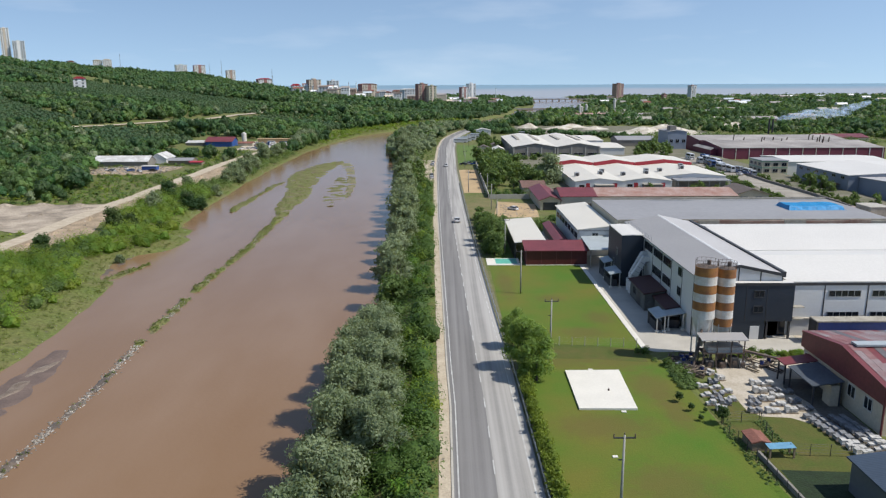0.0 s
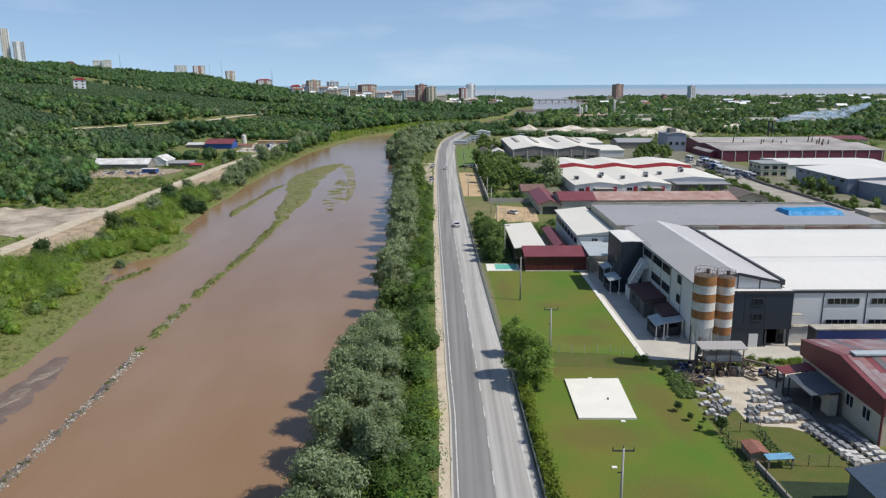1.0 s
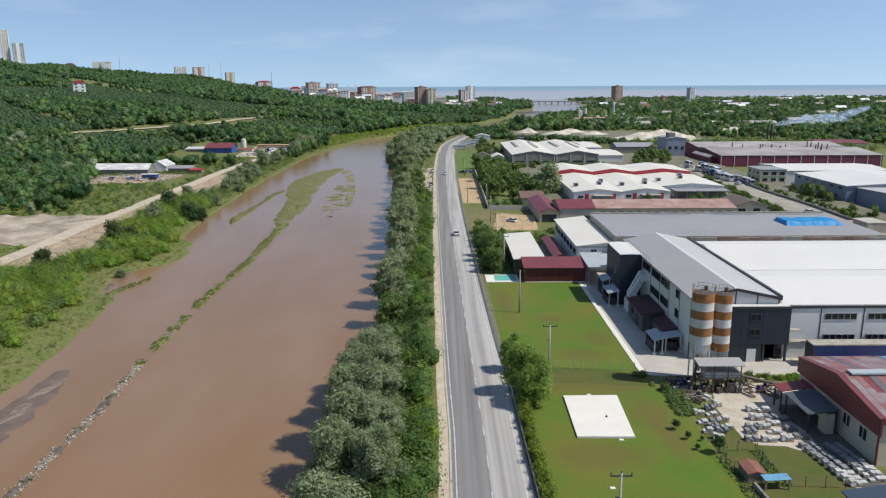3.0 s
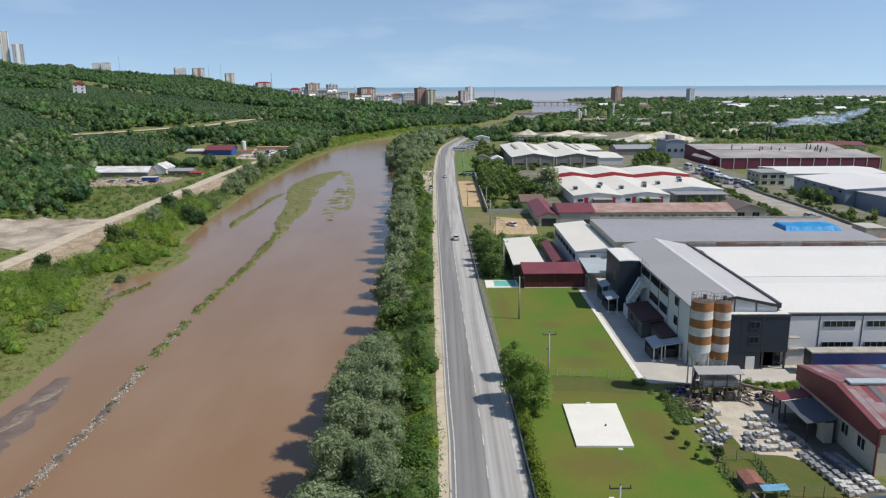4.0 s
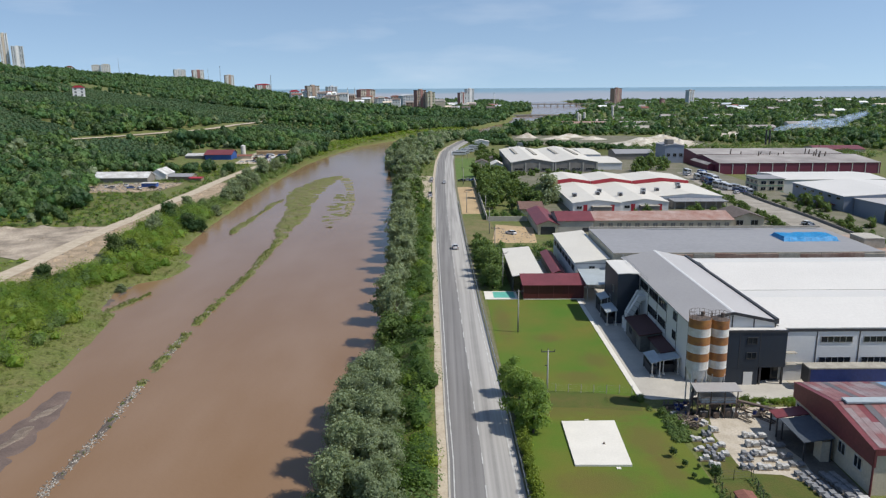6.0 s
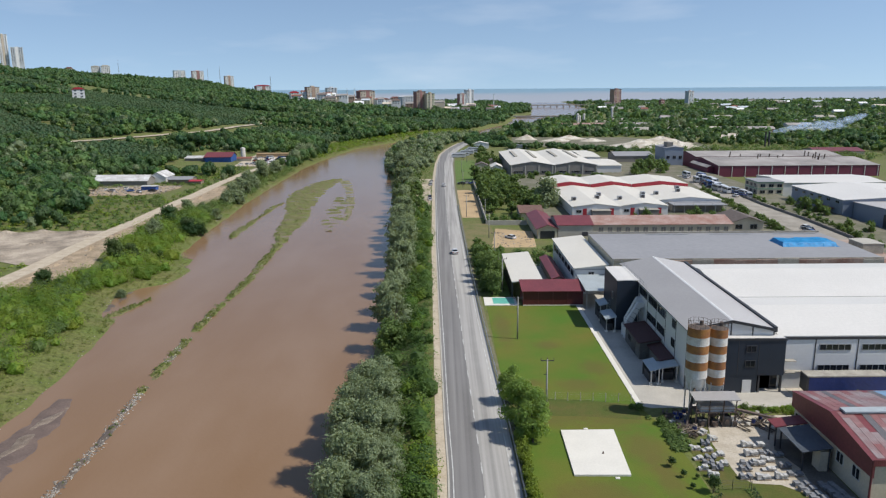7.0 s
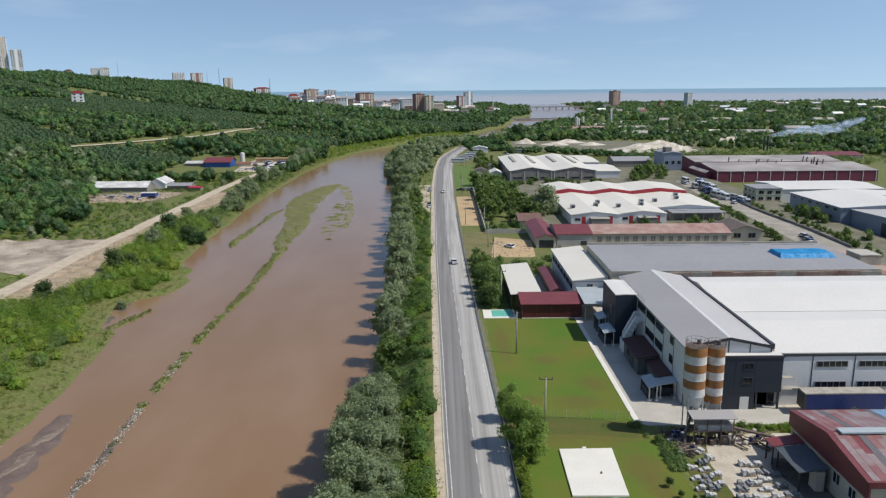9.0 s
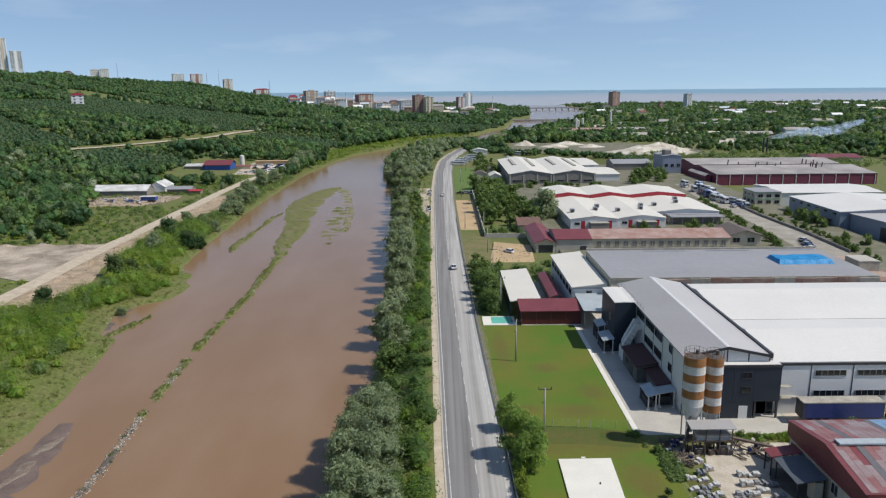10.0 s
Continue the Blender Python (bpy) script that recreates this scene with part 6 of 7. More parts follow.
# ---- the industrial estate further up the road ----
def zr(y):
    return ground(30, y)


flat("sand_lot", [(6.8, 286), (16.9, 285), (17.1, 381), (8.2, 379)], zr(300) + 0.04, M_SAND, "bare sandy lot beside the road", "yard")
lot_wall = thing("lot_wall", "grey concrete wall round the sandy lot", "wall", 0, 0, zr(300))
part("wall", prism(bmesh.new(), [(17.3, 281), (17.6, 281), (17.9, 402), (17.6, 402)], 0, 2.2, "z"), M_CONCRETE, lot_wall)
part("wall", block(17.6, 33, 278.6, 278.9, 0, 2.2), M_CONCRETE, lot_wall)
M_ROUGH = material("rough_plot_soil", (0.205, 0.165, 0.072), 0.95, 0.25, 5, 0.6, 0.3, (0.115, 0.135, 0.032), spread=0.6)
draped("rough_plot", shifted(LINE_E, 2.0), ((230, 15), (245, 19), (268, 19), (286, 18.4)), 230, 284, 4, 0.10, M_ROUGH, "rough olive and brown plot beside the road", "grass", 6)
draped("green_lot", shifted(LINE_E, 2.2), ((405, 19), (420, 20), (470, 22.5), (530, 24)), 408, 534, 6, 0.10, M_MEADOW, "mown green lot beside the road", "grass", 4)
flat("house_yard", [(16, 232), (31, 232), (33, 262), (20, 268)], zr(250) + 0.25, M_SAND, "sandy house yard with piles of goods", "yard")
M_ESTATE = material("trodden_yard_dirt", (0.22, 0.195, 0.15), 0.95, 0.25, 9, 0.8, 0.2, (0.105, 0.115, 0.055), spread=0.8)
M_STREET = material("dusty_street", (0.40, 0.365, 0.31), 0.95, 0.2, 7, 0.6, 0.15, (0.25, 0.225, 0.185), spread=0.7)
flat("estate_street", [(112, 205), (132, 205), (138, 242), (139.5, 276), (138.5, 315), (139.4, 338), (147, 387), (150, 424), (136, 424), (131, 370), (131.4, 345), (130.4, 319), (128.3, 291), (125.3, 254), (116, 230)], -0.46, M_STREET, "pale dusty concrete street through the estate", "road")
flat("estate_yard", [(42, 210), (160, 210), (160, 430), (150, 535), (92, 535), (92, 430), (40, 430)], -0.5, M_ESTATE, "dusty ground between the halls", "yard")

barn_open = hall("open_barn", "barn with a maroon metal roof and an open front", 33.4, 40.2, 250, 281, -1.6, 2.3, 3.6, M_CREAM, M_MAROON_ROOF, category="barn", over=0.7)
# dark panel on the solid wall stands in for the shaded inside
part("dark_opening", block(0.9, 5.9, -0.06, 0.02, 0, 3.0), M_DARKSTEEL, barn_open)
barn_left = hall("long_barn", "grey block end of the long barn with a maroon roof", 40.4, 52.5, 250, 268, -1.6, 3.4, 5.2, M_CONCRETE, M_MAROON_ROOF, "x", category="barn")
part("door", block(8.4, 10.6, -0.05, 0.02, 0, 2.6), M_DARKSTEEL, barn_left)
barn = hall("long_barn", "long cream barn with a rusted sheet roof", 52.6, 101, 250.2, 268, -1.6, 3.4, 5.1, M_CREAM, M_RUST_ROOF, "x", category="barn")
for k in range(15):
    window(barn, "-y", 2.0 + 3.1 * k, 2.2, 1.6, 1.9, 0, 2, M_CREAM, M_BLOCKWALL)
villa = hall("estate_house", "cream house with a brown tiled hip roof", 102, 113.5, 254, 269, -1.4, 3.4, 5.2, M_CREAM, M_BROWNTILE, "y", category="house", over=0.9)
for x in (1.6, 6.8):
    window(villa, "-y", x, 2.3, 2.4, 1.6, 0, 2)
M_OLDTILE = material("weathered_tiles", (0.20, 0.115, 0.09), 0.9, 0.3, 1.2, 0.3, 0.2)
hall("red_roofed_hut", "low hut with a faded red tiled roof among trees", 32, 40.5, 291, 309, -2.0, 0.9, 2.4, M_CREAM, M_OLDTILE, "x", category="hut", over=0.8)

for i, (x0, x1) in enumerate(((52.2, 71.4), (71.6, 90.8), (91.0, 117.6))):
    y1 = 344
    k = hall("red_trimmed_hall", "white-roofed hall with pale walls and red doors", x0, x1, (289, 290.5, 305.0)[i], y1, -0.5, 3.4, 4.6, M_PANEL, M_WHITE_ROOF_Y, group="red trimmed halls", over=0.3)
    for d in (4.2, 15.0):
        part("door", block(d, d + 1.6, -0.06, 0.02, 0, 3.2), M_RED, k, "red steel door")
    for d in (1.6, 7.5, 11.0):
        window(k, "-y", d, 1.6, 2.0, 1.0, 0, 2)
    if i < 2:
        part("canopy", block(7.4, 15.0, -3.2, -0.05, 2.7, 2.9), M_STAINED, k)
        part("cloak_wall", block(7.6, 14.8, -3.0, -0.08, 0, 2.7), M_BLOCKWALL, k)
    for u, v in ((3.0, 14.0), (13.0, 16.0), (15.8, 26.0)):
        z = 3.9 + 1.2 * (1 - abs(2 * u / (x1 - x0) - 1)) - 0.1
        vent = part("roof_fan", block(u - 0.9, u + 0.9, v - 0.9, v + 0.9, z, z + 1.7), M_GALV, k)
        part("fan_mouth", tube(bmesh.new(), (u, v - 1.0, z + 0.9), (u, v - 0.88, z + 0.9), 0.7, sides=14), M_DARKSTEEL, vent)
    b = hall("red_fascia_hall", "taller white-roofed hall with a curved red fascia", x0 - 1.2, x1 - 1.3, 345, 372, -2.2, 4.9, 6.3, M_PANEL, M_WHITE_ROOF_Y, group="red trimmed halls", over=0.2)
    w = x1 - x0 - 0.1
    for u0, u1, za, zb in ((0, w / 2, 7.0, 8.4), (w / 2, w, 8.4, 7.0)):
        part("fascia", prism(bmesh.new(), [(u0, za - 1.9), (u1, zb - 1.9), (u1, zb + 0.25), (u0, za + 0.25)], -0.5, -0.25, "y"), M_RED, b, "signal red fascia board")
for i, (x0, x1) in enumerate(((41, 66.6), (66.8, 92))):
    k = hall("grey_hall", "grey block-walled hall with a white ribbed roof", x0, x1, 433, 524, -2.2, 4.9, 7.0, M_BLOCKWALL, M_WHITE_ROOF_Y, group="grey halls")
    for c in range(4):
        part("pilaster", block(0.4 + 8.1 * c - 0.35, 0.4 + 8.1 * c + 0.35, -0.25, 0.02, 0, 6.9), M_CONCRETE, k)
    for c in range(3):
        window(k, "-y", 2.0 + 8.1 * c, 2.6, 5.0, 1.0, 0, 4)
    part("roof_light", block(6, 8, 40, 78, 8.4, 8.9), M_STAINED, k)
    part("roof_light", block(17, 19, 30, 78, 8.6, 9.1), M_STAINED, k)
hall("small_white_hall", "small white-roofed extension of the grey hall", 93, 108, 440, 480, -2.2, 3.6, 4.6, M_PANEL, M_WHITE_ROOF_Y, "x")
hall("small_white_hall", "small white-roofed store beyond the grey hall", 92.5, 104, 482, 530, -2.2, 4.8, 5.6, M_PANEL, M_WHITE_ROOF_Y, "x")

maroon = hall("maroon_hall", "very long maroon factory hall with a dirty grey roof", 162, 256, 428, 470, -2.2, 4.2, 6.4, M_MAROON_WALL, M_DIRTY_ROOF, "x", 0.7, over=0.3, group="maroon halls")
for c in range(13):
    part("pilaster", block(7.75 * c - 0.2, 7.75 * c + 0.2, -0.2, 0.02, 0, 6.3), M_SILO_WHITE, maroon)
hall("maroon_hall", "low side aisle of the maroon hall", 158, 161.8, 436, 466, -2.2, 2.6, 3.6, M_MAROON_WALL, M_DIRTY_ROOF, "y", group="maroon halls")
hall("maroon_hall", "rear bay of the maroon hall with a stained roof", 163, 256, 470.3, 512, -2.2, 5.6, 7.4, M_MAROON_WALL, M_DIRTY_ROOF, "x", group="maroon halls")
krng = np.random.default_rng(9)
for c in range(16):
    u, v = krng.uniform(18, 80), krng.uniform(16, 36)
    part("roof_pipe", tube(bmesh.new(), (u, v, 7.5), (u + 0.4, v, krng.uniform(9.8, 11.8)), 0.35, sides=8), M_OLDIRON, maroon)
hall("maroon_roofed_hall", "low hall with a faded maroon roof behind the works", 285, 322, 560, 584, -4.5, 0.4, 2.4, M_CREAM, M_MAROON_ROOF, "x")
for x in (280.5, 283.6):
    s = thing("chimney_stack", "slim dark steel chimney", "chimney", x, 640, -2.5, "works chimneys")
    part("stack", tube(bmesh.new(), (0, 0, 0), (0, 0, 13.0), 0.8, 0.7, 14), M_DARKSTEEL, s)
    part("rim", tube(bmesh.new(), (0, 0, 12.7), (0, 0, 13.1), 0.95, sides=14), M_OLDIRON, s)
tower_grey = hall("grey_works_tower", "tall grey works building beside the maroon hall", 145, 157, 478, 500, -2.4, 10.6, 11.4, M_BLUEWALL, M_FLAT_ROOF, "y", category="works building")
part("roof_house", block(2, 6, 3, 10, 13.0, 16.5), M_BLOCKWALL, tower_grey)
for c in range(3):
    window(tower_grey, "-y", 1.2 + 4 * c, 6.0, 2.0, 2.0, 0, 2)
hall("grey_shed", "long grey shed with a worn roof", 118, 144, 500, 522, -2.4, 3.6, 5.6, M_BLOCKWALL, M_FLAT_ROOF, "x", category="shed")

green_house = thing("green_trimmed_house", "two-storey office house with green-trimmed pale walls", "office building", 150.6, 347, -1.2)
part("wall", block(0, 12, 0, 15, 0, 6.4), M_CREAM, green_house)
M_GREENTRIM = material("pale_green_paint", (0.28, 0.42, 0.30), 0.7, 0.1, 2, 0.3, 0.0)
for z in (0.0, 3.0, 5.9):
    part("trim_band", block(-0.12, 12.1, -0.12, 15.1, z, z + 0.45), M_GREENTRIM, green_house, "pale green band")
for z in (1.1, 4.0):
    for c in range(3):
        window(green_house, "-y", 1.2 + 4 * c, z, 2.2, 1.4, -0.02, 2)
    for c in range(3):
        window(green_house, "-x", 1.8 + 4.6 * c, z, 2.4, 1.4, -0.02, 2)
part("roof", block(-0.4, 12.4, -0.4, 15.4, 6.4, 6.65), M_FLAT_ROOF, green_house)
hall("white_roofed_hall", "long low hall with a bright white roof", 163.2, 212, 348, 379, -2.0, 4.6, 5.6, M_PANEL, M_WHITE_ROOF, "x")
blue_hall = hall("blue_grey_hall", "large blue-grey hall with a broad white roof", 159.5, 216, 288, 331.5, -1.8, 5.5, 6.9, M_BLUEWALL, M_WHITE_ROOF, "y", 0.45)
for c in range(6):
    window(blue_hall, "-x", 3 + 7 * c, 5.6, 2.6, 0.9, 0, 2)
part("red_canopy", block(-3.0, -0.05, 6, 16, 3.0, 3.25), M_MAROON_ROOF, blue_hall)
for c in range(3):
    for y in (7, 15):
        part("post", block(-2.9, -2.7, y - 0.1, y + 0.1, 0, 3.0), M_GALV, blue_hall)
    part("roof_light", block(30 + 7 * c, 32 + 7 * c, 20, 24, 8.3, 8.7), M_STAINED, blue_hall)
blue_hall2 = hall("blue_grey_hall", "second blue-grey hall with a pale roof", 163.5, 212, 243, 287.6, -1.6, 4.8, 5.6, M_BLUEWALL, M_PALE_ROOF, "x", 0.5)
part("gate", block(-0.06, 0.02, 18, 24, 0, 5.0), M_DARKSTEEL, blue_hall2)

# vehicles about the estate
krng = np.random.default_rng(14)
lots = [(float(np.interp(336 + 2.9 * k, [336, 387, 424], [133, 134, 138])) + krng.uniform(0, 11), 336 + 2.9 * k) for k in range(28)]
for k, (x, y) in enumerate(lots):
    if k % 3 == 0:
        van(x, y, krng.uniform(-20, 20), PAINTS[0] if k % 2 else PAINTS[1], "pale delivery van parked on the estate street", z=-0.44)
    else:
        car(x, y, krng.choice((0, 90, 20)), PAINTS[int(krng.integers(4))], "parked car on the estate street", -0.44)
for x, y, turn in ((13, 556, 82), (16, 568, 82), (20, 582, 80), (24, 596, 80), (27, 612, 78), (31, 634, 78), (55, 588, 15), (69, 634, 65)):
    van(x, y, turn, PAINTS[0], "white coach parked in the yard beside the road", 11.0, 3.3, "coach", None, (0.62, 0.78))
for x, y, c, tr in ((11, 402, 2, 80), (14, 404, 1, 85), (17, 403, 3, 90), (-5.5, 344, 0, 10), (-5.6, 352, 2, 5), (-6, 398, 1, 12), (-5.7, 410, 0, 8), (24, 250, 0, 40), (1.4, 395, 0, 181)):
    car(x, y, tr, PAINTS[c], "car parked beside the road" if x > 3 or x < -3 else "white car driving towards the town")
draped("roadside_pullout", shifted(LINE_W, -10), shifted(LINE_W, -2.8), 300, 425, 5, 0.3, M_TRACK, "sandy pull-out beside the road", "verge")
for x, y, w, d, h, mat in ((22, 470, 8, 10, 3.2, M_CREAM), (31, 455, 7, 14, 3.6, M_PANEL), (33, 500, 9, 12, 3, M_CREAM), (24, 418, 12, 7, 3.0, M_CREAM), (27, 640, 14, 9, 4.0, M_PANEL)):
    hall("roadside_house", "small pale building beside the road", x, x + w, y, y + d, zr(y), zr(y) + h, zr(y) + h + 1.6, mat, M_BROWNTILE if mat == M_CREAM else M_WHITE_ROOF_Y, category="house")
for k in range(26):
    x, y = krng.uniform(25, 40), krng.uniform(455, 640)
    keep_one(far_alders, rng).plant(x, y, krng.uniform(0.35, 0.75), krng.uniform(0, 360))
for x, y, s in ((113, 428, 0.8), (118, 434, 1.05), (124, 440, 1.1), (130, 436, 0.75), (136, 448, 0.9), (121, 448, 0.9), (132, 462, 1.0), (139, 470, 0.7), (152.5, 288, 0.6), (153, 296, 0.75), (152, 303, 0.7), (153.5, 310, 0.6), (152, 316, 0.55), (148, 262, 0.45), (151, 254, 0.5), (124, 300, 0.45), (126, 307, 0.4), (125, 314, 0.5), (126, 322, 0.45), (125, 330, 0.5), (126, 338, 0.4), (127, 346, 0.45), (129, 353, 0.4), (130, 362, 0.4), (123, 294, 0.5), (76, 284, 0.4), (81, 286, 0.5), (86, 285, 0.35), (97, 284, 0.5), (101, 286, 0.55), (106, 284, 0.5), (111, 285, 0.5), (120, 262, 0.5), (119, 270, 0.4)):
    keep_one(far_alders, rng).plant(x, y, s, 90 * s)


for k in range(16):
    x, y = 118 + 0.9 * k + krng.uniform(-0.5, 0.5), 212 + 3.2 * k
    car(x, y, krng.choice((20, 25, 200)), PAINTS[(0, 2, 1, 0, 3, 1, 2, 0)[k % 8]], "car parked along the estate street", -0.44)
for k in range(9):
    van(137 + krng.uniform(-2, 8), 352 + 8 * k, krng.uniform(-15, 15), PAINTS[(0, 1, 0, 3)[k % 4]], "pale lorry parked in the estate street", 7.5, 3.1, "lorry", -0.44)
for k in range(46):
    y = 228 + 2.5 * k + krng.uniform(-1, 1)
    keep_one(far_alders, rng).plant(float(np.interp(y, [220, 242, 276, 345], [138, 142, 144, 144.5])) + krng.uniform(-1.6, 2.0), y, krng.uniform(0.18, 0.38), krng.uniform(0, 360))
    if k % 2:
        keep_one(far_alders, rng).plant(float(np.interp(y, [220, 258, 291, 345], [111, 121, 126, 127])) + krng.uniform(-3.5, 0), y, krng.uniform(0.22, 0.45), krng.uniform(0, 360))

# gravel and stone heaps on the plain
M_HEAP = material("pale_gravel", (0.66, 0.62, 0.54), 0.95, 0.2, 6, 0.8, 0.3, (0.44, 0.38, 0.29))


def heap(x, y, rx, ry, h, label="large pale gravel heap on the plain", mat=None, name="gravel_mound"):
    n, m = 28, 9
    v = [(x, y, ground(x, y) + h)]
    for j in range(1, m + 1):
        f = j / m
        for i in range(n):
            a = 6.28318 * i / n
            k = 1 + 0.12 * math.sin(3 * a + x) + 0.07 * math.sin(7 * a + y)
            v.append((x + rx * f * k * math.cos(a), y + ry * f * k * math.sin(a), ground(x, y) - 0.4 + (h + 0.4) * (1 - f) ** 1.15 * (1 + 0.12 * math.sin(5 * a + 9 * f))))
    faces = [(0, 1 + i, 1 + (i + 1) % n, 1 + (i + 1) % n) for i in range(n)]
    faces = [(a, b, c) for a, b, c, _ in faces]
    for j in range(m - 1):
        for i in range(n):
            a, b = 1 + j * n + i, 1 + j * n + (i + 1) % n
            faces += [(a, a + n, b + n), (a, b + n, b)]
    return tagged(raw(name, v, faces, mat or M_HEAP, smooth=True), label, "gravel heap" if mat is None else "soil heap")


for x, y, rx, ry, h in ((176, 648, 30, 24, 6.5), (204, 640, 24, 20, 5.5), (205, 690, 30, 24, 6), (112, 720, 18, 12, 3), (86, 745, 12, 12, 5.0), (146, 715, 16, 10, 3), (128, 745, 20, 12, 4), (300, 760, 40, 18, 4), (225, 1050, 40, 25, 6), (330, 900, 45, 22, 4)):
    heap(x, y, rx, ry, h)
flat("gravel_ground", [(72, 660), (150, 640), (150, 615), (232, 606), (240, 690), (190, 765), (74, 775), (66, 700)], -2.1, M_ESTATE, "trodden gravel ground of the stone works", "yard")

MEADOW = lambda y: (165.0, 330.0)
thicket("works_scrub", "bright green scrub behind the maroon works", scatter(71, 500, MEADOW, 516, 640, 1.2, 3.0, 0.3), 40, 0.7, M_BROAD, 72)

# the estate's edges
flat("rough_field", [(58, 534), (150, 536), (150, 590), (120, 618), (60, 622)], -2.08, M_DRYGRASS, "dry olive field behind the halls", "field")
street_wall = thing("street_wall", "grey concrete wall along the estate street", "wall", 0, 0, -1.0)
for a, b in (((138.6, 242), (140.0, 276)), ((140.0, 276.2), (139.2, 315)), ((139.2, 315.2), (140.2, 338))):
    part("wall", prism(bmesh.new(), [a, (a[0] + 0.3, a[1]), (b[0] + 0.3, b[1]), b], 0, 1.5, "z"), M_BLOCKWALL, street_wall)
annex = thing("hall_annex", "grey flat-roofed canopy along the front of the hall", "canopy", 94.7, 295.6, -0.8)
part("roof", block(0, 22, 0, 9.0, 3.3, 3.6), M_FLAT_ROOF, annex)
part("wall", block(0.4, 21.6, 3.5, 9.0, 0, 3.3), M_BLOCKWALL, annex)
for k in range(6):
    part("post", block(0.3 + 4.2 * k, 0.5 + 4.2 * k, 0.2, 0.4, 0, 3.3), M_GALV, annex)
for k in range(9):
    part("rail_post", block(0.2 + 2.6 * k, 0.28 + 2.6 * k, 0.2, 0.28, 3.6, 4.6), M_GALV, annex)
part("rail", block(0.2, 21.2, 0.2, 0.28, 4.5, 4.6), M_GALV, annex)


# ---- the western bank ----
TRACK = ((150, -126.5), (209, -129.8), (256, -131), (330, -131.3), (375, -131), (425, -131.4), (498, -130), (560, -121), (640, -108))
draped("dirt_track", shifted(TRACK, -3.1), shifted(TRACK, 3.1), 150, 640, 4, 0.22, M_TRACK, "pale dirt track along the western bank", "track", 3)
M_PIT = material("churned_pit_soil", (0.50, 0.42, 0.325), 0.95, 0.3, 7, 0.6, 0.6, (0.25, 0.205, 0.155), spread=0.55)
draped("bare_pit", ((232, -138), (238, -150), (244, -190), (270, -196), (284, -186), (289, -150)), shifted(TRACK, -2.4), 232, 290, 4, 0.16, M_PIT, "bare soil clearing beside the dirt track", "bare ground", 10)
draped("bare_bank", shifted(TRACK, 2.2), shifted(BARE, 1.2), 160, 425, 4, 0.12, M_SOIL, "eroded soil strip below the track", "bare ground", 5)
draped("hut_yard", ((386, -190), (400, -200), (412, -204), (425, -170)), ((386, -160), (400, -150), (412, -148), (425, -150)), 386, 425, 3, 0.2, M_SOIL, "dusty yard strewn with rubble", "yard", 8)
for x, y, rx, ry, h in ((-150, 262, 3.5, 2.0, 1.0), (-147, 265, 2.2, 1.8, 0.9), (-143, 285, 8, 3, 1.2), (-158, 286, 9, 3, 1.5), (-172, 285, 9, 3, 1.4), (-183, 280, 6, 4, 1.3), (-137, 277, 5, 3, 0.8), (-166, 250, 5, 3, 0.7), (-150, 244, 4, 2.5, 0.6)):
    heap(x, y, rx, ry, h, "low heap of dug brown soil in the pit", M_PIT, "soil_mound")
brng = np.random.default_rng(43)
for k in range(26):
    y = brng.uniform(186, 410)
    x = float(along(TRACK, y)) + brng.uniform(4.5, 9)
    if x < float(along(BARE, y)) + 1:
        heap(x, y, brng.uniform(1.2, 2.6), brng.uniform(1.6, 4.0), brng.uniform(0.4, 1.0), "eroded hump of brown soil below the track", M_SOIL, "soil_mound")
krng = np.random.default_rng(41)
stone_v, stone_f = [], []


def boulder(x, y, z, r, rng2):
    base = len(stone_v)
    for d in ((1, 0, 0), (-1, 0, 0), (0, 1, 0), (0, -1, 0), (0, 0, 1), (0, 0, -1)):
        k = r * rng2.uniform(0.6, 1.2)
        stone_v.append((x + d[0] * k, y + d[1] * k, z + d[2] * k * 0.7))
    for a, b, c in ((0, 2, 4), (2, 1, 4), (1, 3, 4), (3, 0, 4), (2, 0, 5), (1, 2, 5), (3, 1, 5), (0, 3, 5)):
        stone_f.append((base + a, base + b, base + c))


BAR = ((60, -57), (88, -58), (114, -58), (137, -59.7), (171, -61), (190, -61.2), (221, -60.3), (262, -62))
for k in range(4200):
    y = krng.uniform(62, 262)
    n = math.sin(y * 0.21) + math.sin(y * 0.083 + 1)
    if y > 138 and n < -0.2 + krng.random():
        continue
    x = float(along(BAR, y)) + krng.normal(scale=0.5)
    boulder(x, y, WATER + krng.uniform(-0.08, 0.08), krng.uniform(0.10, 0.30), krng)
for k in range(170):
    y = krng.uniform(176, 420)
    x = float(along(TRACK, y)) + krng.uniform(3, 14)
    if x < float(along(SHORE_W, y)) - 2:
        boulder(x, y, ground(x, y) + 0.12, krng.uniform(0.12, 0.45), krng)
for k in range(90):
    x, y = krng.uniform(19, 31), krng.uniform(236, 262)
    boulder(x, y, zr(250) + 0.3, krng.uniform(0.1, 0.45), krng)
for k in range(420):
    x, y = krng.uniform(-196, -150), krng.uniform(390, 424)
    boulder(x, y, ground(x, y) + 0.3, krng.uniform(0.2, 0.8), krng)
for k in range(220):
    y = krng.uniform(70, 480)
    x = float(along(SHORE_W, y)) - krng.uniform(0.0, 2.5)
    boulder(x, y, max(ground(x, y), WATER) + 0.03, krng.uniform(0.1, 0.28), krng)
M_PEBBLE = material("pale_river_stone", (0.40, 0.37, 0.325), 0.85, 0.25, 1.0, 0.2, 0.2, (0.16, 0.14, 0.115), per_piece=0.5)
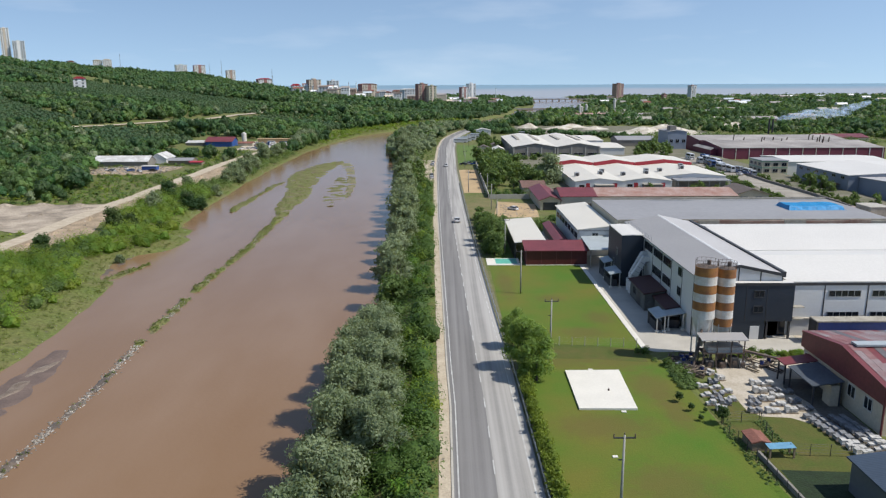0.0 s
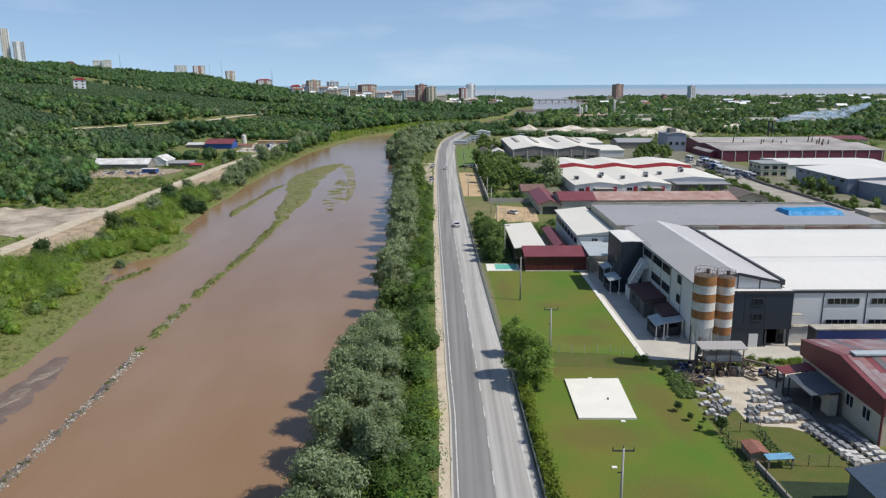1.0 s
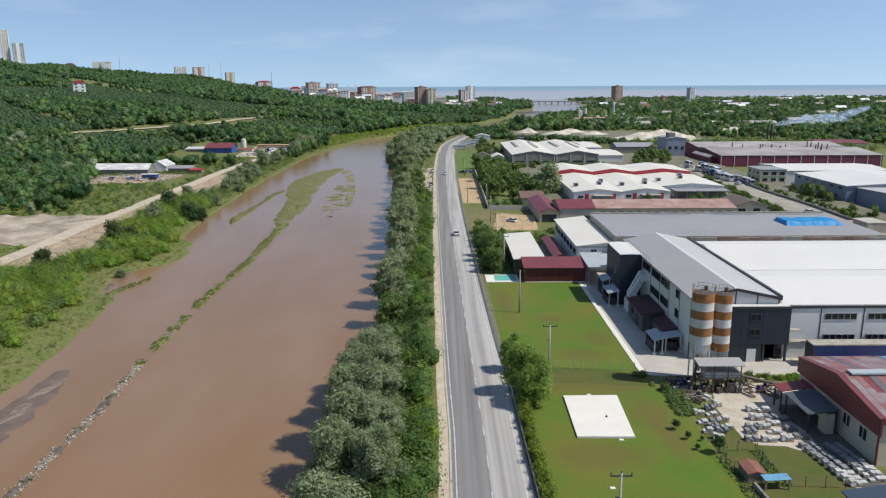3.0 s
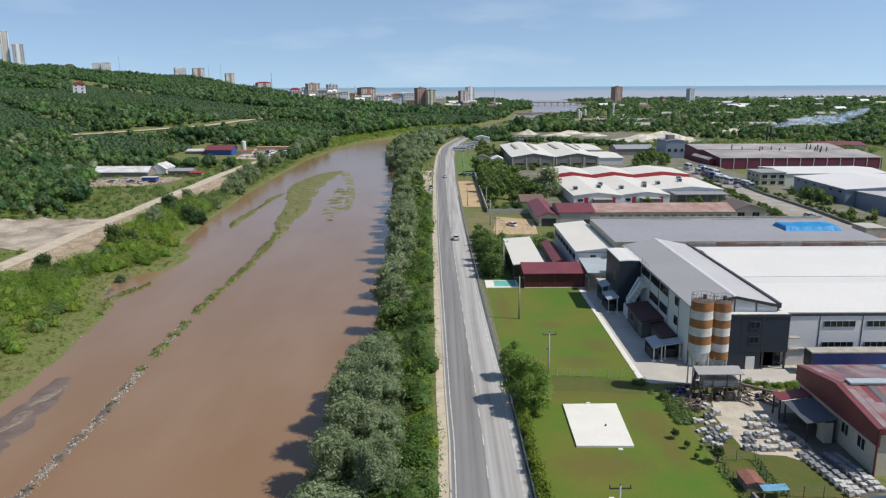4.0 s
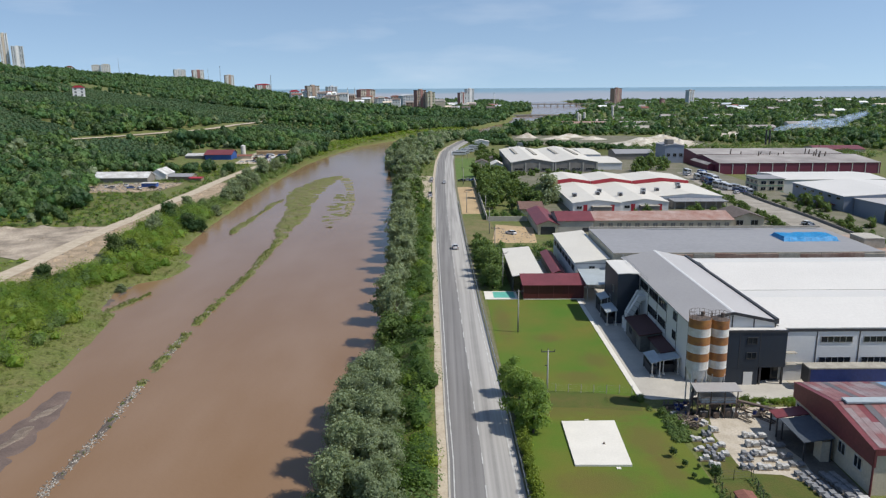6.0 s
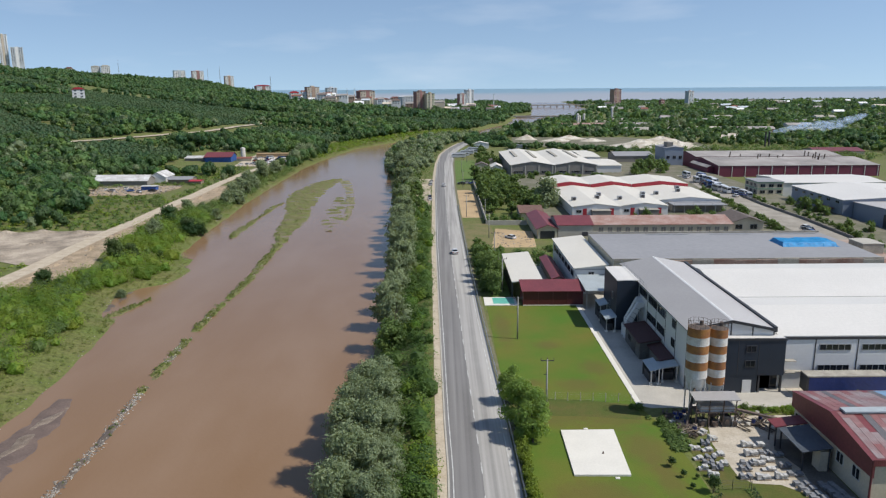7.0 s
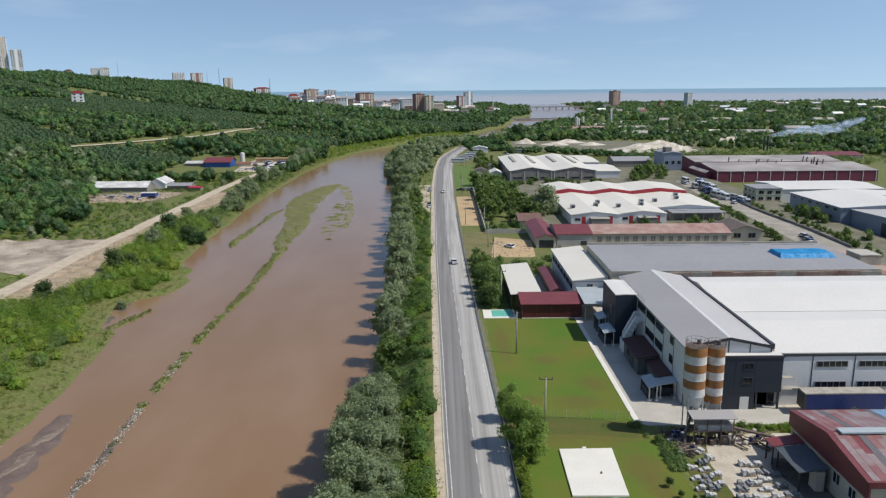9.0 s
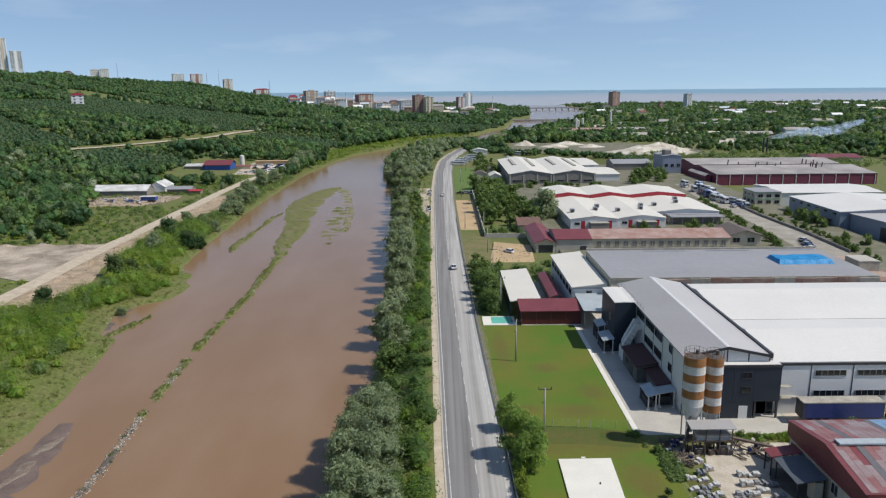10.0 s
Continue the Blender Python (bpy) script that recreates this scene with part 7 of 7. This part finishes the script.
tagged(raw("river_stones", stone_v, stone_f, M_PEBBLE), "pale stones and rubble along the weir line and banks", "stones", kind="stuff")

M_SILT = material("wet_silt", (0.15, 0.115, 0.085), 0.6, 0.25, 3, 0.4, 0.2, (0.10, 0.08, 0.065))


M_ISLET = material("islet_turf", (0.135, 0.165, 0.034), 0.95, 0.35, 4, 0.5, 0.4, (0.165, 0.135, 0.07), spread=0.7)
M_DRYSILT = material("weedy_silt", (0.27, 0.225, 0.15), 0.9, 0.3, 2.5, 0.4, 0.3, (0.15, 0.165, 0.06), spread=0.6)
M_PALESILT = material("drying_silt", (0.27, 0.215, 0.165), 0.75, 0.35, 1.2, 0.25, 0.3, (0.16, 0.12, 0.09), spread=0.6)


def shoal(name, label, y0, y1, centre, half, crest, seed, step=1.2, mat=None, tufts=0.0, rough=1.0):
    """A low bar that rises out of the water; grass tufts stand on its dry parts."""
    yy = np.arange(y0, y1, step)
    cols = 16
    f = np.linspace(-1, 1, cols + 1)
    c, h = along(centre, yy), along(half, yy)
    x = c[:, None] + h[:, None] * f[None]
    y2 = np.repeat(yy[:, None], cols + 1, 1)
    fall = (1 - np.abs(f)[None] ** 3)
    bump = 1 - rough + rough * (0.5 + 0.5 * wobble(x + seed, y2, 3.1) + 0.35 * wobble(x, y2 + seed, 1.3))
    z = WATER - 0.35 + crest * fall * (0.35 + 0.65 * bump)
    v = np.stack([x, y2, z], -1).reshape(-1, 3)
    i = np.arange(len(v)).reshape(len(yy), cols + 1)
    tagged(raw(name, v, np.stack([i[:-1, :-1], i[:-1, 1:], i[1:, 1:], i[1:, :-1]], -1).reshape(-1, 4), mat or M_SILT, smooth=True), label, "shoal", kind="structure")
    if tufts:
        rng2 = np.random.default_rng(seed)
        dry = v[v[:, 2] > WATER + 0.08]
        dry = dry[rng2.random(len(dry)) < tufts]
        spots_ = np.concatenate([dry + rng2.normal(scale=(0.3, 0.3, 0.02), size=dry.shape), rng2.uniform(0.2, 0.45, (len(dry), 1))], 1)
        thicket("river_grass", "olive grass tufts on the river shoal", spots_, 12, 0.17, M_REED, seed + 1, 0.4, "grass")


shoal("weir_bar", "long thin stony bar across the river", 60, 134, BAR, ((60, 1.1), (120, 1.1), (134, 1.0)), 0.62, 3, 0.8, None, 0.12)
shoal("weir_bar", "thin grassy silt bar across the river", 134, 262, BAR, ((134, 1.2), (150, 1.7), (170, 1.5), (262, 2.2)), 0.78, 5, 0.8, M_ISLET, 0.4)
shoal("grassy_islet", "low grassy islet in the river", 244, 476, ((244, -61.2), (258, -61.5), (273, -62.2), (281, -62.5), (297, -65.5), (315, -65.3), (335, -66.8), (356, -70.3), (377, -72.7), (402, -75.5), (422, -75), (444, -74), (458, -72.5), (470, -68.5), (476, -66)), ((244, 0.8), (258, 1.3), (273, 2.5), (281, 2.9), (297, 4.8), (315, 6.4), (335, 7.4), (356, 8.2), (377, 9.6), (402, 11.8), (422, 11.0), (444, 10.0), (458, 9.6), (470, 6.0), (476, 2.0)), 1.05, 8, 1.2, M_ISLET, 0.35)
shoal("islet_arm", "broken curved silt arm enclosing a pool beside the islet", 318, 476, ((318, -43), (345, -44.5), (370, -46.5), (400, -50.5), (430, -54.5), (455, -59.5), (468, -63), (476, -67)), ((318, 0.8), (345, 2.4), (370, 3.4), (400, 3.4), (430, 3.6), (455, 6.0), (468, 5.0), (476, 2.0)), 0.62, 10, 1.2, M_DRYSILT, 0.35)
shoal("islet_spit", "half-drowned weedy spit beside the islet", 300, 400, ((300, -47.5), (330, -49.5), (365, -52.5), (400, -56)), ((300, 3), (320, 7), (350, 9), (380, 7), (400, 3)), 0.5, 15, 1.3, M_ISLET, 0.8)
shoal("side_shoal", "small grassy shoal near the western shore", 286, 378, ((286, -84), (300, -84.8), (328, -84.5), (336, -84), (346, -84), (360, -84.5), (378, -82)), ((286, 1.0), (296, 3.0), (320, 2.6), (334, 0.3), (344, 1.5), (360, 3.2), (378, 1.0)), 0.78, 21, 1.2, M_ISLET, 0.35)
M_WETMUD = material("wet_grey_mud", (0.175, 0.125, 0.10), 0.8, 0.25, 3, 0.4, 0.1, (0.125, 0.09, 0.075))
shoal("mud_flat", "drying grey mud bank in the shallows", 107, 129, ((107, -73.0), (113, -71.6), (122, -71.8), (129, -70.6)), ((107, 0.8), (113, 1.9), (120, 2.2), (126, 1.3), (129, 0.4)), 0.66, 41, 0.4, M_PALESILT, 0.0, 0.7)
shoal("wet_shallows", "dark wet mud just breaking the surface", 84, 133, ((84, -74.5), (104, -71.0), (118, -71.5), (133, -73)), ((84, 3.5), (100, 6.5), (112, 6.6), (122, 5.6), (133, 2.4)), 0.45, 29, 0.6, M_WETMUD, 0.0, 0.25)
shoal("shore_spit", "grassy spit along the western shore", 172, 201, ((172, -85.0), (184, -86.8), (190, -86.3), (201, -82.8)), ((172, 2.4), (184, 2.8), (190, 2.2), (201, 0.4)), 0.85, 33, 0.8, M_ISLET, 0.5)
shoal("wet_mud", "wet brown mud behind the shore spit", 186, 210, ((186, -90), (196, -91.5), (210, -91.5)), ((186, 1.2), (196, 2.4), (210, 1.2)), 0.46, 39, 1.0)

# huts and yards on the western bank
M_TIN = sheet_metal("whitened_tin_sheet", (0.72, 0.72, 0.70), 0.6, 0.4, "Y", 0.2, 4, (0.42, 0.40, 0.37))
M_BLUEPAINT = material("blue_painted_sheet", (0.03, 0.10, 0.36), 0.5, 0.12, 3, 0.3, 0.05)
ZW = -5.0
long_hut = hall("long_hut", "long low hut with a whitened tin roof", -204, -172, 428, 440, ZW, -2.2, 0.6, M_BLOCKWALL, M_TIN, "x", category="hut")
hall("long_hut", "white gabled end hut", -176, -166, 441, 456, ZW, -1.8, 1.2, M_PANEL, M_TIN, "y", category="hut")
hall("dark_hut", "dark timber hut with a grey roof", -163, -149, 436, 446, ZW, -2.6, -1.4, M_TIMBER, M_FLAT_ROOF, "x", category="hut")
hall("red_roofed_shelter", "small shelter with a bright red sheet roof", -149, -142, 432, 438, ZW, -3.2, -2.7, M_TIMBER, M_RED, "x", category="hut")
hall("blue_hut", "small blue site hut in the yard", -166, -158, 404, 408, ZW, -2.4, -2.3, M_BLUEPAINT, M_TIN, "x", category="hut")
blue = hall("blue_workshop", "blue sheet-metal workshop with a red roof", -180, -160, 560, 576, ZW, -0.8, 2.0, M_BLUEPAINT, M_MAROON_ROOF, "x", 0.6, category="workshop", over=0.7)
hall("red_roofed_shelter", "low shed with a faded red roof", -157, -146, 566, 572, ZW, -2.6, -1.6, M_CREAM, M_REDTILE, "x", category="hut")
s = thing("white_tank", "tall white tank on the yard", "tank", -158.5, 590, ZW)
part("shell", tube(bmesh.new(), (0, 0, 0), (0, 0, 8.5), 1.9, sides=20), M_SILO_WHITE, s)
part("cap", tube(bmesh.new(), (0, 0, 8.5), (0, 0, 9.1), 1.9, 0.4, 20), M_SILO_WHITE, s)
hall("ochre_store", "long ochre storage wall behind the yard", -150, -118, 598, 604, ZW, -1.8, -1.6, M_SAND, M_SAND, "x", category="store")
hall("grey_store", "grey tin-roofed store beside the blue workshop", -197, -183, 566, 582, ZW, -2.2, -1.0, M_BLOCKWALL, M_TIN, "x", category="hut")
draped("riverside_yard", ((528, -150), (560, -153), (600, -156), (632, -152)), ((528, -118), (560, -116), (600, -114), (632, -112)), 528, 632, 5, 0.12, M_TRACK, "dusty riverside yard full of parked cars", "yard", 8)
for k in range(44):
    x, y = krng.uniform(-148, -119), krng.uniform(536, 594)
    if k % 5 == 0:
        van(x, y, krng.uniform(0, 180), PAINTS[int(krng.integers(4))], "van parked in the riverside yard")
    else:
        car(x, y, krng.uniform(0, 180), PAINTS[(0, 1, 0, 2, 3, 1, 0, 4)[k % 8]], "car parked in the riverside yard", ground(x, y) + 0.14)
for x, y, k, turn in ((-186, 405, 0, 20), (-181, 401, 1, 70), (-176, 408, 0, 10), (-170, 399, 3, 120), (-164, 396, 0, 40), (-158, 399, 2, 80)):
    car(x, y, turn, PAINTS[k], "car parked among rubble in the dusty yard", ground(x, y) + 0.25)
draped("hillside_road", shifted(UPPER, -3), shifted(UPPER, 3), 604, 890, 6, 1.0, M_TRACK, "pale road along the foot of the hill", "track", 3)


# ---- the town and far buildings ----
WALLS = [material("town_white", (0.86, 0.86, 0.85), 0.85, 0.1, 8, 2, 0.0), material("town_cream", (0.68, 0.58, 0.46), 0.85, 0.1, 8, 2, 0.0), material("town_maroon", (0.36, 0.19, 0.17), 0.85, 0.1, 8, 2, 0.0), material("town_blue_grey", (0.55, 0.60, 0.64), 0.85, 0.1, 8, 2, 0.0), material("town_olive", (0.50, 0.50, 0.34), 0.85, 0.1, 8, 2, 0.0), material("town_brown", (0.42, 0.30, 0.23), 0.85, 0.1, 8, 2, 0.0)]
pane_mesh = {}
W_BAND = material("town_pale_band", (0.66, 0.64, 0.60), 0.85, 0.1, 8, 2, 0.0)


def apartment(x0, x1, y, z0, z1, wall, roof, label, accent=None, cap=0.0, cols=None, turn=26):
    """A block of flats with storey bands, rows of windows and a roof; its foot goes below the trees."""
    foot = max(14.0, z0 - ground(x0, y) + 3, z0 - ground(x1, y) + 3)
    w, h = 0.9 * (x1 - x0), z1 - z0
    t = thing("apartment_block", label, "apartment building", x0 + 0.28 * w, y, z0 - foot, turn=turn)
    part("wall", block(0, w, 0, w * 0.8, 0, h + foot), wall, t)
    if accent:
        part("stair_wall", block(w * 0.38, w * 0.62, -0.6, 0.05, 0, h + foot + 1.5), accent, t)
        part("end_wall", block(-0.35, 0.05, -0.3, w * 0.8, 0, h + foot + 0.2), accent, t)
    if cap:
        part("roof", prism(bmesh.new(), [(-1, h + foot), (w + 1, h + foot), (w * 0.7, h + foot + cap), (w * 0.3, h + foot + cap)], -1, w * 0.8 + 1, "y"), roof, t)
    else:
        part("roof", block(-0.5, w + 0.5, -0.5, w * 0.8 + 0.5, h + foot, h + foot + 0.8), roof, t)
        part("roof_house", block(w * 0.35, w * 0.65, w * 0.2, w * 0.5, h + foot + 0.8, h + foot + 3.2), wall, t)
    floors, cols = max(2, int(h / 3.1)), cols or max(2, int(w / 6))
    for i in range(floors):
        part("storey_band", block(-0.15, w + 0.15, -0.45, 0.02, foot + h * i / floors, foot + h * i / floors + 0.5), W_BAND, t)
        for c in range(cols):
            cw = w / cols
            key = (round(cw, 1), round(h / floors, 1))
            if key not in pane_mesh:
                me = bpy.data.meshes.new("window")
                bm = block(0, cw * 0.36, -0.12, 0.05, 0, h / floors * 0.40)
                bm.to_mesh(me)
                bm.free()
                me.materials.append(M_GLASS)
                pane_mesh[key] = me
            p = new("window", pane_mesh[key])
            p.parent = t
            p.location = (cw * (c + 0.32), 0, foot + h * i / floors + h / floors * 0.34)
    return t


W0, W1, W2, W3, W4, W5 = WALLS
for x0, x1, y, z0, z1, wall, roof, label, accent, cap in (
    (-301, -271, 1650, 24, 50, W1, M_BROWNTILE, "brown and cream block of flats at the edge of town", W5, 0),
    (-333, -313, 1640, 25, 38, W0, M_RED, "white house with a red roof among trees", None, 4),
    (-271, -245, 1750, 14, 48, W3, M_PANEL, "slim pale blue-grey tower block", None, 0),
    (-233, -210, 1700, 6, 24, W0, M_BROWNTILE, "low white block of flats", None, 2),
    (-207, -165, 1830, 1, 40, W1, M_REDTILE, "cream tower block with maroon corners", W2, 2),
    (-158, -122, 1750, 0, 21, W0, M_REDTILE, "white block of flats with a red roof", None, 3),
    (-120, -96, 1780, 0, 24, W1, M_REDTILE, "cream block of flats with a red roof", None, 3),
    (-91, -57, 1600, -1, 29, W3, M_PANEL, "pale blue block of flats", None, 2),
    (-54, -32, 1490, -2, 40, W5, M_BROWNTILE, "dark brown tower block", W2, 0),
    (-32, -14, 1484, -2, 36, W4, M_BROWNTILE, "olive and cream tower block", W1, 0),
    (42, 62, 1880, 0, 31, W0, M_REDTILE, "white tower block near the river mouth", W2, 0),
    (62, 84, 1950, 4, 40, W3, M_PANEL, "grey tower block near the river mouth", W0, 0),
    (492, 520, 2160, -8, 38, W2, M_BROWNTILE, "dark maroon tower block on the coastal plain", W5, 0),
    (641, 660, 1954, -5, 33, W0, M_REDTILE, "white tower block on the coastal plain", W3, 0),
    (556, 568, 1900, 0, 12, W2, M_BROWNTILE, "small dark block on the coastal plain", None, 0),
    (-1632, -1601, 2800, 141, 246, W0, W1, "tall white high-rise on the hilltop", W1, 0),
    (-1594, -1551, 2800, 139, 200, W3, W0, "grey and white high-rise on the hilltop", W0, 0),
    (-1372, -1336, 2950, 106, 134, W0, W1, "white block of flats on the ridge", None, 3),
    (-1334, -1298, 2950, 106, 136, W0, W1, "white block of flats on the ridge", None, 3),
    (-1054, -1007, 2950, 81, 116, W0, W3, "pale block of flats on the ridge", W3, 0),
    (-982, -935, 2950, 76, 114, W0, M_RED, "white block of flats with a red roof on the ridge", W2, 0),
    (-839, -803, 2900, 54, 93, W0, W5, "white block of flats with a dark side on the ridge", W5, 0),
    (-500, -459, 2000, 38, 54, W0, M_RED, "white house with a red roof on the ridge", W2, 3),
    (-500, -483, 1010, 37.5, 49.5, W0, M_RED, "white three-storey house with a red roof on the hillside", None, 3.0),
    (-1299, -1270, 2600, 107, 118, W0, M_REDTILE, "low white villa on the ridge", None, 5),
):
    apartment(x0, x1, y, z0, z1, wall, roof, label, accent, cap)
krng = np.random.default_rng(63)
for k in range(165):
    if k < 95:
        x, y = krng.uniform(-330, 120), krng.uniform(1520, 1980)
        z1 = 11 + krng.uniform(0, 17) * (x < 0)
    else:
        x, y = krng.uniform(300, 1300), krng.uniform(1150, 2300)
        z1 = krng.uniform(4, 9)
    if float(along(SHORE_W, y)) - 10 < x < float(along(SHORE_E, y)) + 12:
        continue
    w = krng.uniform(12, 24)
    z = ground(x, y)
    t = hall("town_house", "small town house with a tiled roof", x, x + w, y, y + w * 0.7, z - 2, z + z1 * 0.8, z + z1 * 0.8 + 3, WALLS[(0, 3, 1, 5, 0, 4)[k % 6]], (W3, M_DIRTY_ROOF, M_REDTILE, W1, M_BROWNTILE, W0, M_DIRTY_ROOF)[k % 7], "x", category="house")
    if k < 80:
        if "house" not in pane_mesh:
            bm = block(0, 1.9, -0.12, 0.05, 0, 1.5)
            pane_mesh["house"] = bpy.data.meshes.new("window")
            bm.to_mesh(pane_mesh["house"])
            bm.free()
            pane_mesh["house"].materials.append(M_GLASS)
        for i in range(max(1, min(2, int(z1 * 0.8 / 3.2)))):
            for c in range(3):
                pane = new("window", pane_mesh["house"])
                pane.parent = t
                pane.location = (w * (c + 0.5) / 3 - 0.95, 0, 2 + z1 * 0.8 - 2.6 - 3.2 * i)


def minaret(x, y, z0, z1):
    t = thing("minaret", "slender white minaret with a pointed cap", "minaret", x, y, z0 - 12)
    h = z1 - z0 + 12
    part("shaft", tube(bmesh.new(), (0, 0, 0), (0, 0, h * 0.86), 1.1, 0.9, 12), W0, t)
    part("balcony", tube(bmesh.new(), (0, 0, h * 0.66), (0, 0, h * 0.69), 1.7, sides=14), W0, t)
    part("cap", tube(bmesh.new(), (0, 0, h * 0.86), (0, 0, h), 1.0, 0.05, 12), M_GALV, t)


minaret(-219, 1750, 18, 47)
minaret(-202, 1750, 18, 47)
minaret(133.5, 1900, 8, 33)
mosque = thing("mosque", "white mosque with a pale dome", "mosque", -218, 1755, 6)
part("wall", block(0, 22, 0, 18, -6, 12), W0, mosque)
dome = bmesh.new()
bmesh.ops.create_uvsphere(dome, u_segments=18, v_segments=9, radius=7)
part("dome", dome, W3, mosque, "", True).location = (11, 9, 12.5)
for x, y, z0, z1 in ((-1150, 2700, 90, 150), (-880, 2850, 60, 120), (-820, 2800, 55, 128), (-430, 1900, 35, 78)):
    m = thing("radio_mast", "thin lattice radio mast on the ridge", "mast", x, y, min(z0 - 10, ground(x, y) - 1))
    z1 += z0 - 10 - min(z0 - 10, ground(x, y) - 1)
    for sx in (-1, 1):
        part("leg", tube(bmesh.new(), (1.6 * sx, 0, 0), (0.3 * sx, 0, z1 - z0 + 10), 0.35, 0.2, 5), M_GALV, m)
    for k in range(8):
        f = k / 8
        part("brace", tube(bmesh.new(), (-1.6 + 1.3 * f, 0, (z1 - z0 + 10) * f), (1.6 - 1.3 * (f + 0.125), 0, (z1 - z0 + 10) * (f + 0.125)), 0.18, sides=4), M_GALV, m)


def bridge(x0, x1, y, deck, spans, label):
    t = thing("river_bridge", label, "bridge", x0, y, WATER)
    n = x1 - x0
    part("deck", block(0, n, -5, 5, deck - 1.6, deck), M_CONCRETE, t)
    part("parapet", block(0, n, -5.2, -4.9, deck, deck + 1.0), M_CONCRETE, t)
    part("parapet", block(0, n, 4.9, 5.2, deck, deck + 1.0), M_CONCRETE, t)
    for k in range(spans + 1):
        part("pier", block(n * k / spans - 0.9, n * k / spans + 0.9, -4, 4, -3, deck - 1.6), M_CONCRETE, t)


bridge(248, 425, 2060, 6.2, 10, "low concrete bridge with many piers at the river mouth")
bridge(96, 240, 1400, 2.4, 6, "low concrete bridge over the river")
for x, y, h in ((183, 1000, 16), (191.5, 1000, 16), (252, 1100, 22), (188, 1012, 13)):
    s = thing("plant_silo", "white silo of the far concrete plant", "silo", x, y, ground(x, y), "far concrete plant silos")
    part("shell", tube(bmesh.new(), (0, 0, 0), (0, 0, h), 1.7, sides=16), M_SILO_WHITE, s)
    part("cap", tube(bmesh.new(), (0, 0, h), (0, 0, h + 1), 1.7, 0.5, 16), M_SILO_WHITE, s)
hall("far_hall", "long far hall with a pinkish roof", 138, 202, 900, 930, -4, 3.0, 5.4, W1, M_RUST_ROOF, "x")
for x, y, w, d in ((225, 930, 34, 20), (300, 980, 40, 22), (250, 1080, 30, 18), (360, 1050, 36, 20), (205, 820, 26, 16), (330, 820, 40, 18), (420, 900, 30, 16), (480, 1000, 26, 16), (520, 860, 30, 18), (430, 1180, 40, 24), (580, 1150, 30, 20)):
    hall("far_hall", "far pale works building among trees", x, x + w, y, y + d, ground(x, y) - 1, ground(x, y) + 4.5, ground(x, y) + 7, WALLS[(x // 5) % 4], M_STAINED if x % 3 else M_DIRTY_ROOF, "x")
flat("far_clearing", [(130, 860), (330, 830), (360, 1120), (190, 1130)], ground(250, 960) + 0.5, M_HEAP, "pale dusty ground of the far stone works", "yard")

# smoke drifting from the works' chimneys
def smoke_material():
    m = bpy.data.materials.new("thin_white_smoke")
    m.use_nodes = True
    n, l = m.node_tree.nodes, m.node_tree.links
    n.remove(n["Principled BSDF"])
    geo, no, ra = n.new("ShaderNodeNewGeometry"), n.new("ShaderNodeTexNoise"), n.new("ShaderNodeMapRange")
    no.inputs["Scale"].default_value, no.inputs["Detail"].default_value = 0.22, 6.0
    ra.inputs["From Min"].default_value, ra.inputs["From Max"].default_value = 0.40, 0.66
    ra.inputs["To Min"].default_value, ra.inputs["To Max"].default_value = 0.0, 0.36
    d, tr, mx = n.new("ShaderNodeBsdfTranslucent"), n.new("ShaderNodeBsdfTransparent"), n.new("ShaderNodeMixShader")
    d2, m2 = n.new("ShaderNodeBsdfDiffuse"), n.new("ShaderNodeMixShader")
    d.inputs["Color"].default_value = d2.inputs["Color"].default_value = (0.72, 0.84, 1.0, 1)
    m2.inputs["Fac"].default_value = 0.5
    l.new(geo.outputs["Position"], no.inputs["Vector"])
    l.new(no.outputs["Fac"], ra.inputs["Value"])
    l.new(ra.outputs["Result"], mx.inputs["Fac"])
    l.new(d.outputs["BSDF"], m2.inputs[1])
    l.new(d2.outputs["BSDF"], m2.inputs[2])
    l.new(tr.outputs["BSDF"], mx.inputs[1])
    l.new(m2.outputs["Shader"], mx.inputs[2])
    l.new(mx.outputs["Shader"], n["Material Output"].inputs["Surface"])
    return m


def smoke_trail(start, rise, length, seed):
    """Three ragged shells of thin smoke, one inside another, that widen and lift down the wind."""
    rng2 = np.random.default_rng(seed)
    v, f = [], []
    steps, sides = 70, 18
    phase = rng2.uniform(0, 6.28, 6)
    for shell in (0.45, 0.75, 1.0):
        base = len(v)
        for k in range(steps + 1):
            u = k / steps
            r = shell * (0.9 + 6.6 * u ** 0.7) * (1 - 0.75 * max(0.0, u - 0.7) / 0.3)
            lift = rise * u ** 1.2 + (0.3 + 2.2 * u) * math.sin(9 * u + phase[0])
            for j in range(sides):
                a = 2 * math.pi * j / sides
                w = 1 + 0.30 * math.sin(2 * a + 14 * u + phase[1]) * math.sin(17 * u + phase[2]) + 0.22 * math.sin(3 * a - 31 * u + phase[3] + 4 * shell)
                v.append((start[0] + length * u, start[1] + r * w * math.cos(a), start[2] + lift + 0.75 * r * w * math.sin(a)))
        for k in range(steps):
            for j in range(sides):
                f.append((base + k * sides + j, base + k * sides + (j + 1) % sides, base + (k + 1) * sides + (j + 1) % sides, base + (k + 1) * sides + j))
    smoke = tagged(raw("smoke_plume", v, f, M_SMOKE, smooth=True), "thin bluish-white smoke drifting from a chimney", "smoke", kind="stuff")
    smoke.visible_shadow = False


M_SMOKE = smoke_material()
smoke_trail((283.6, 640, 10.9), 11.0, 82, 5)
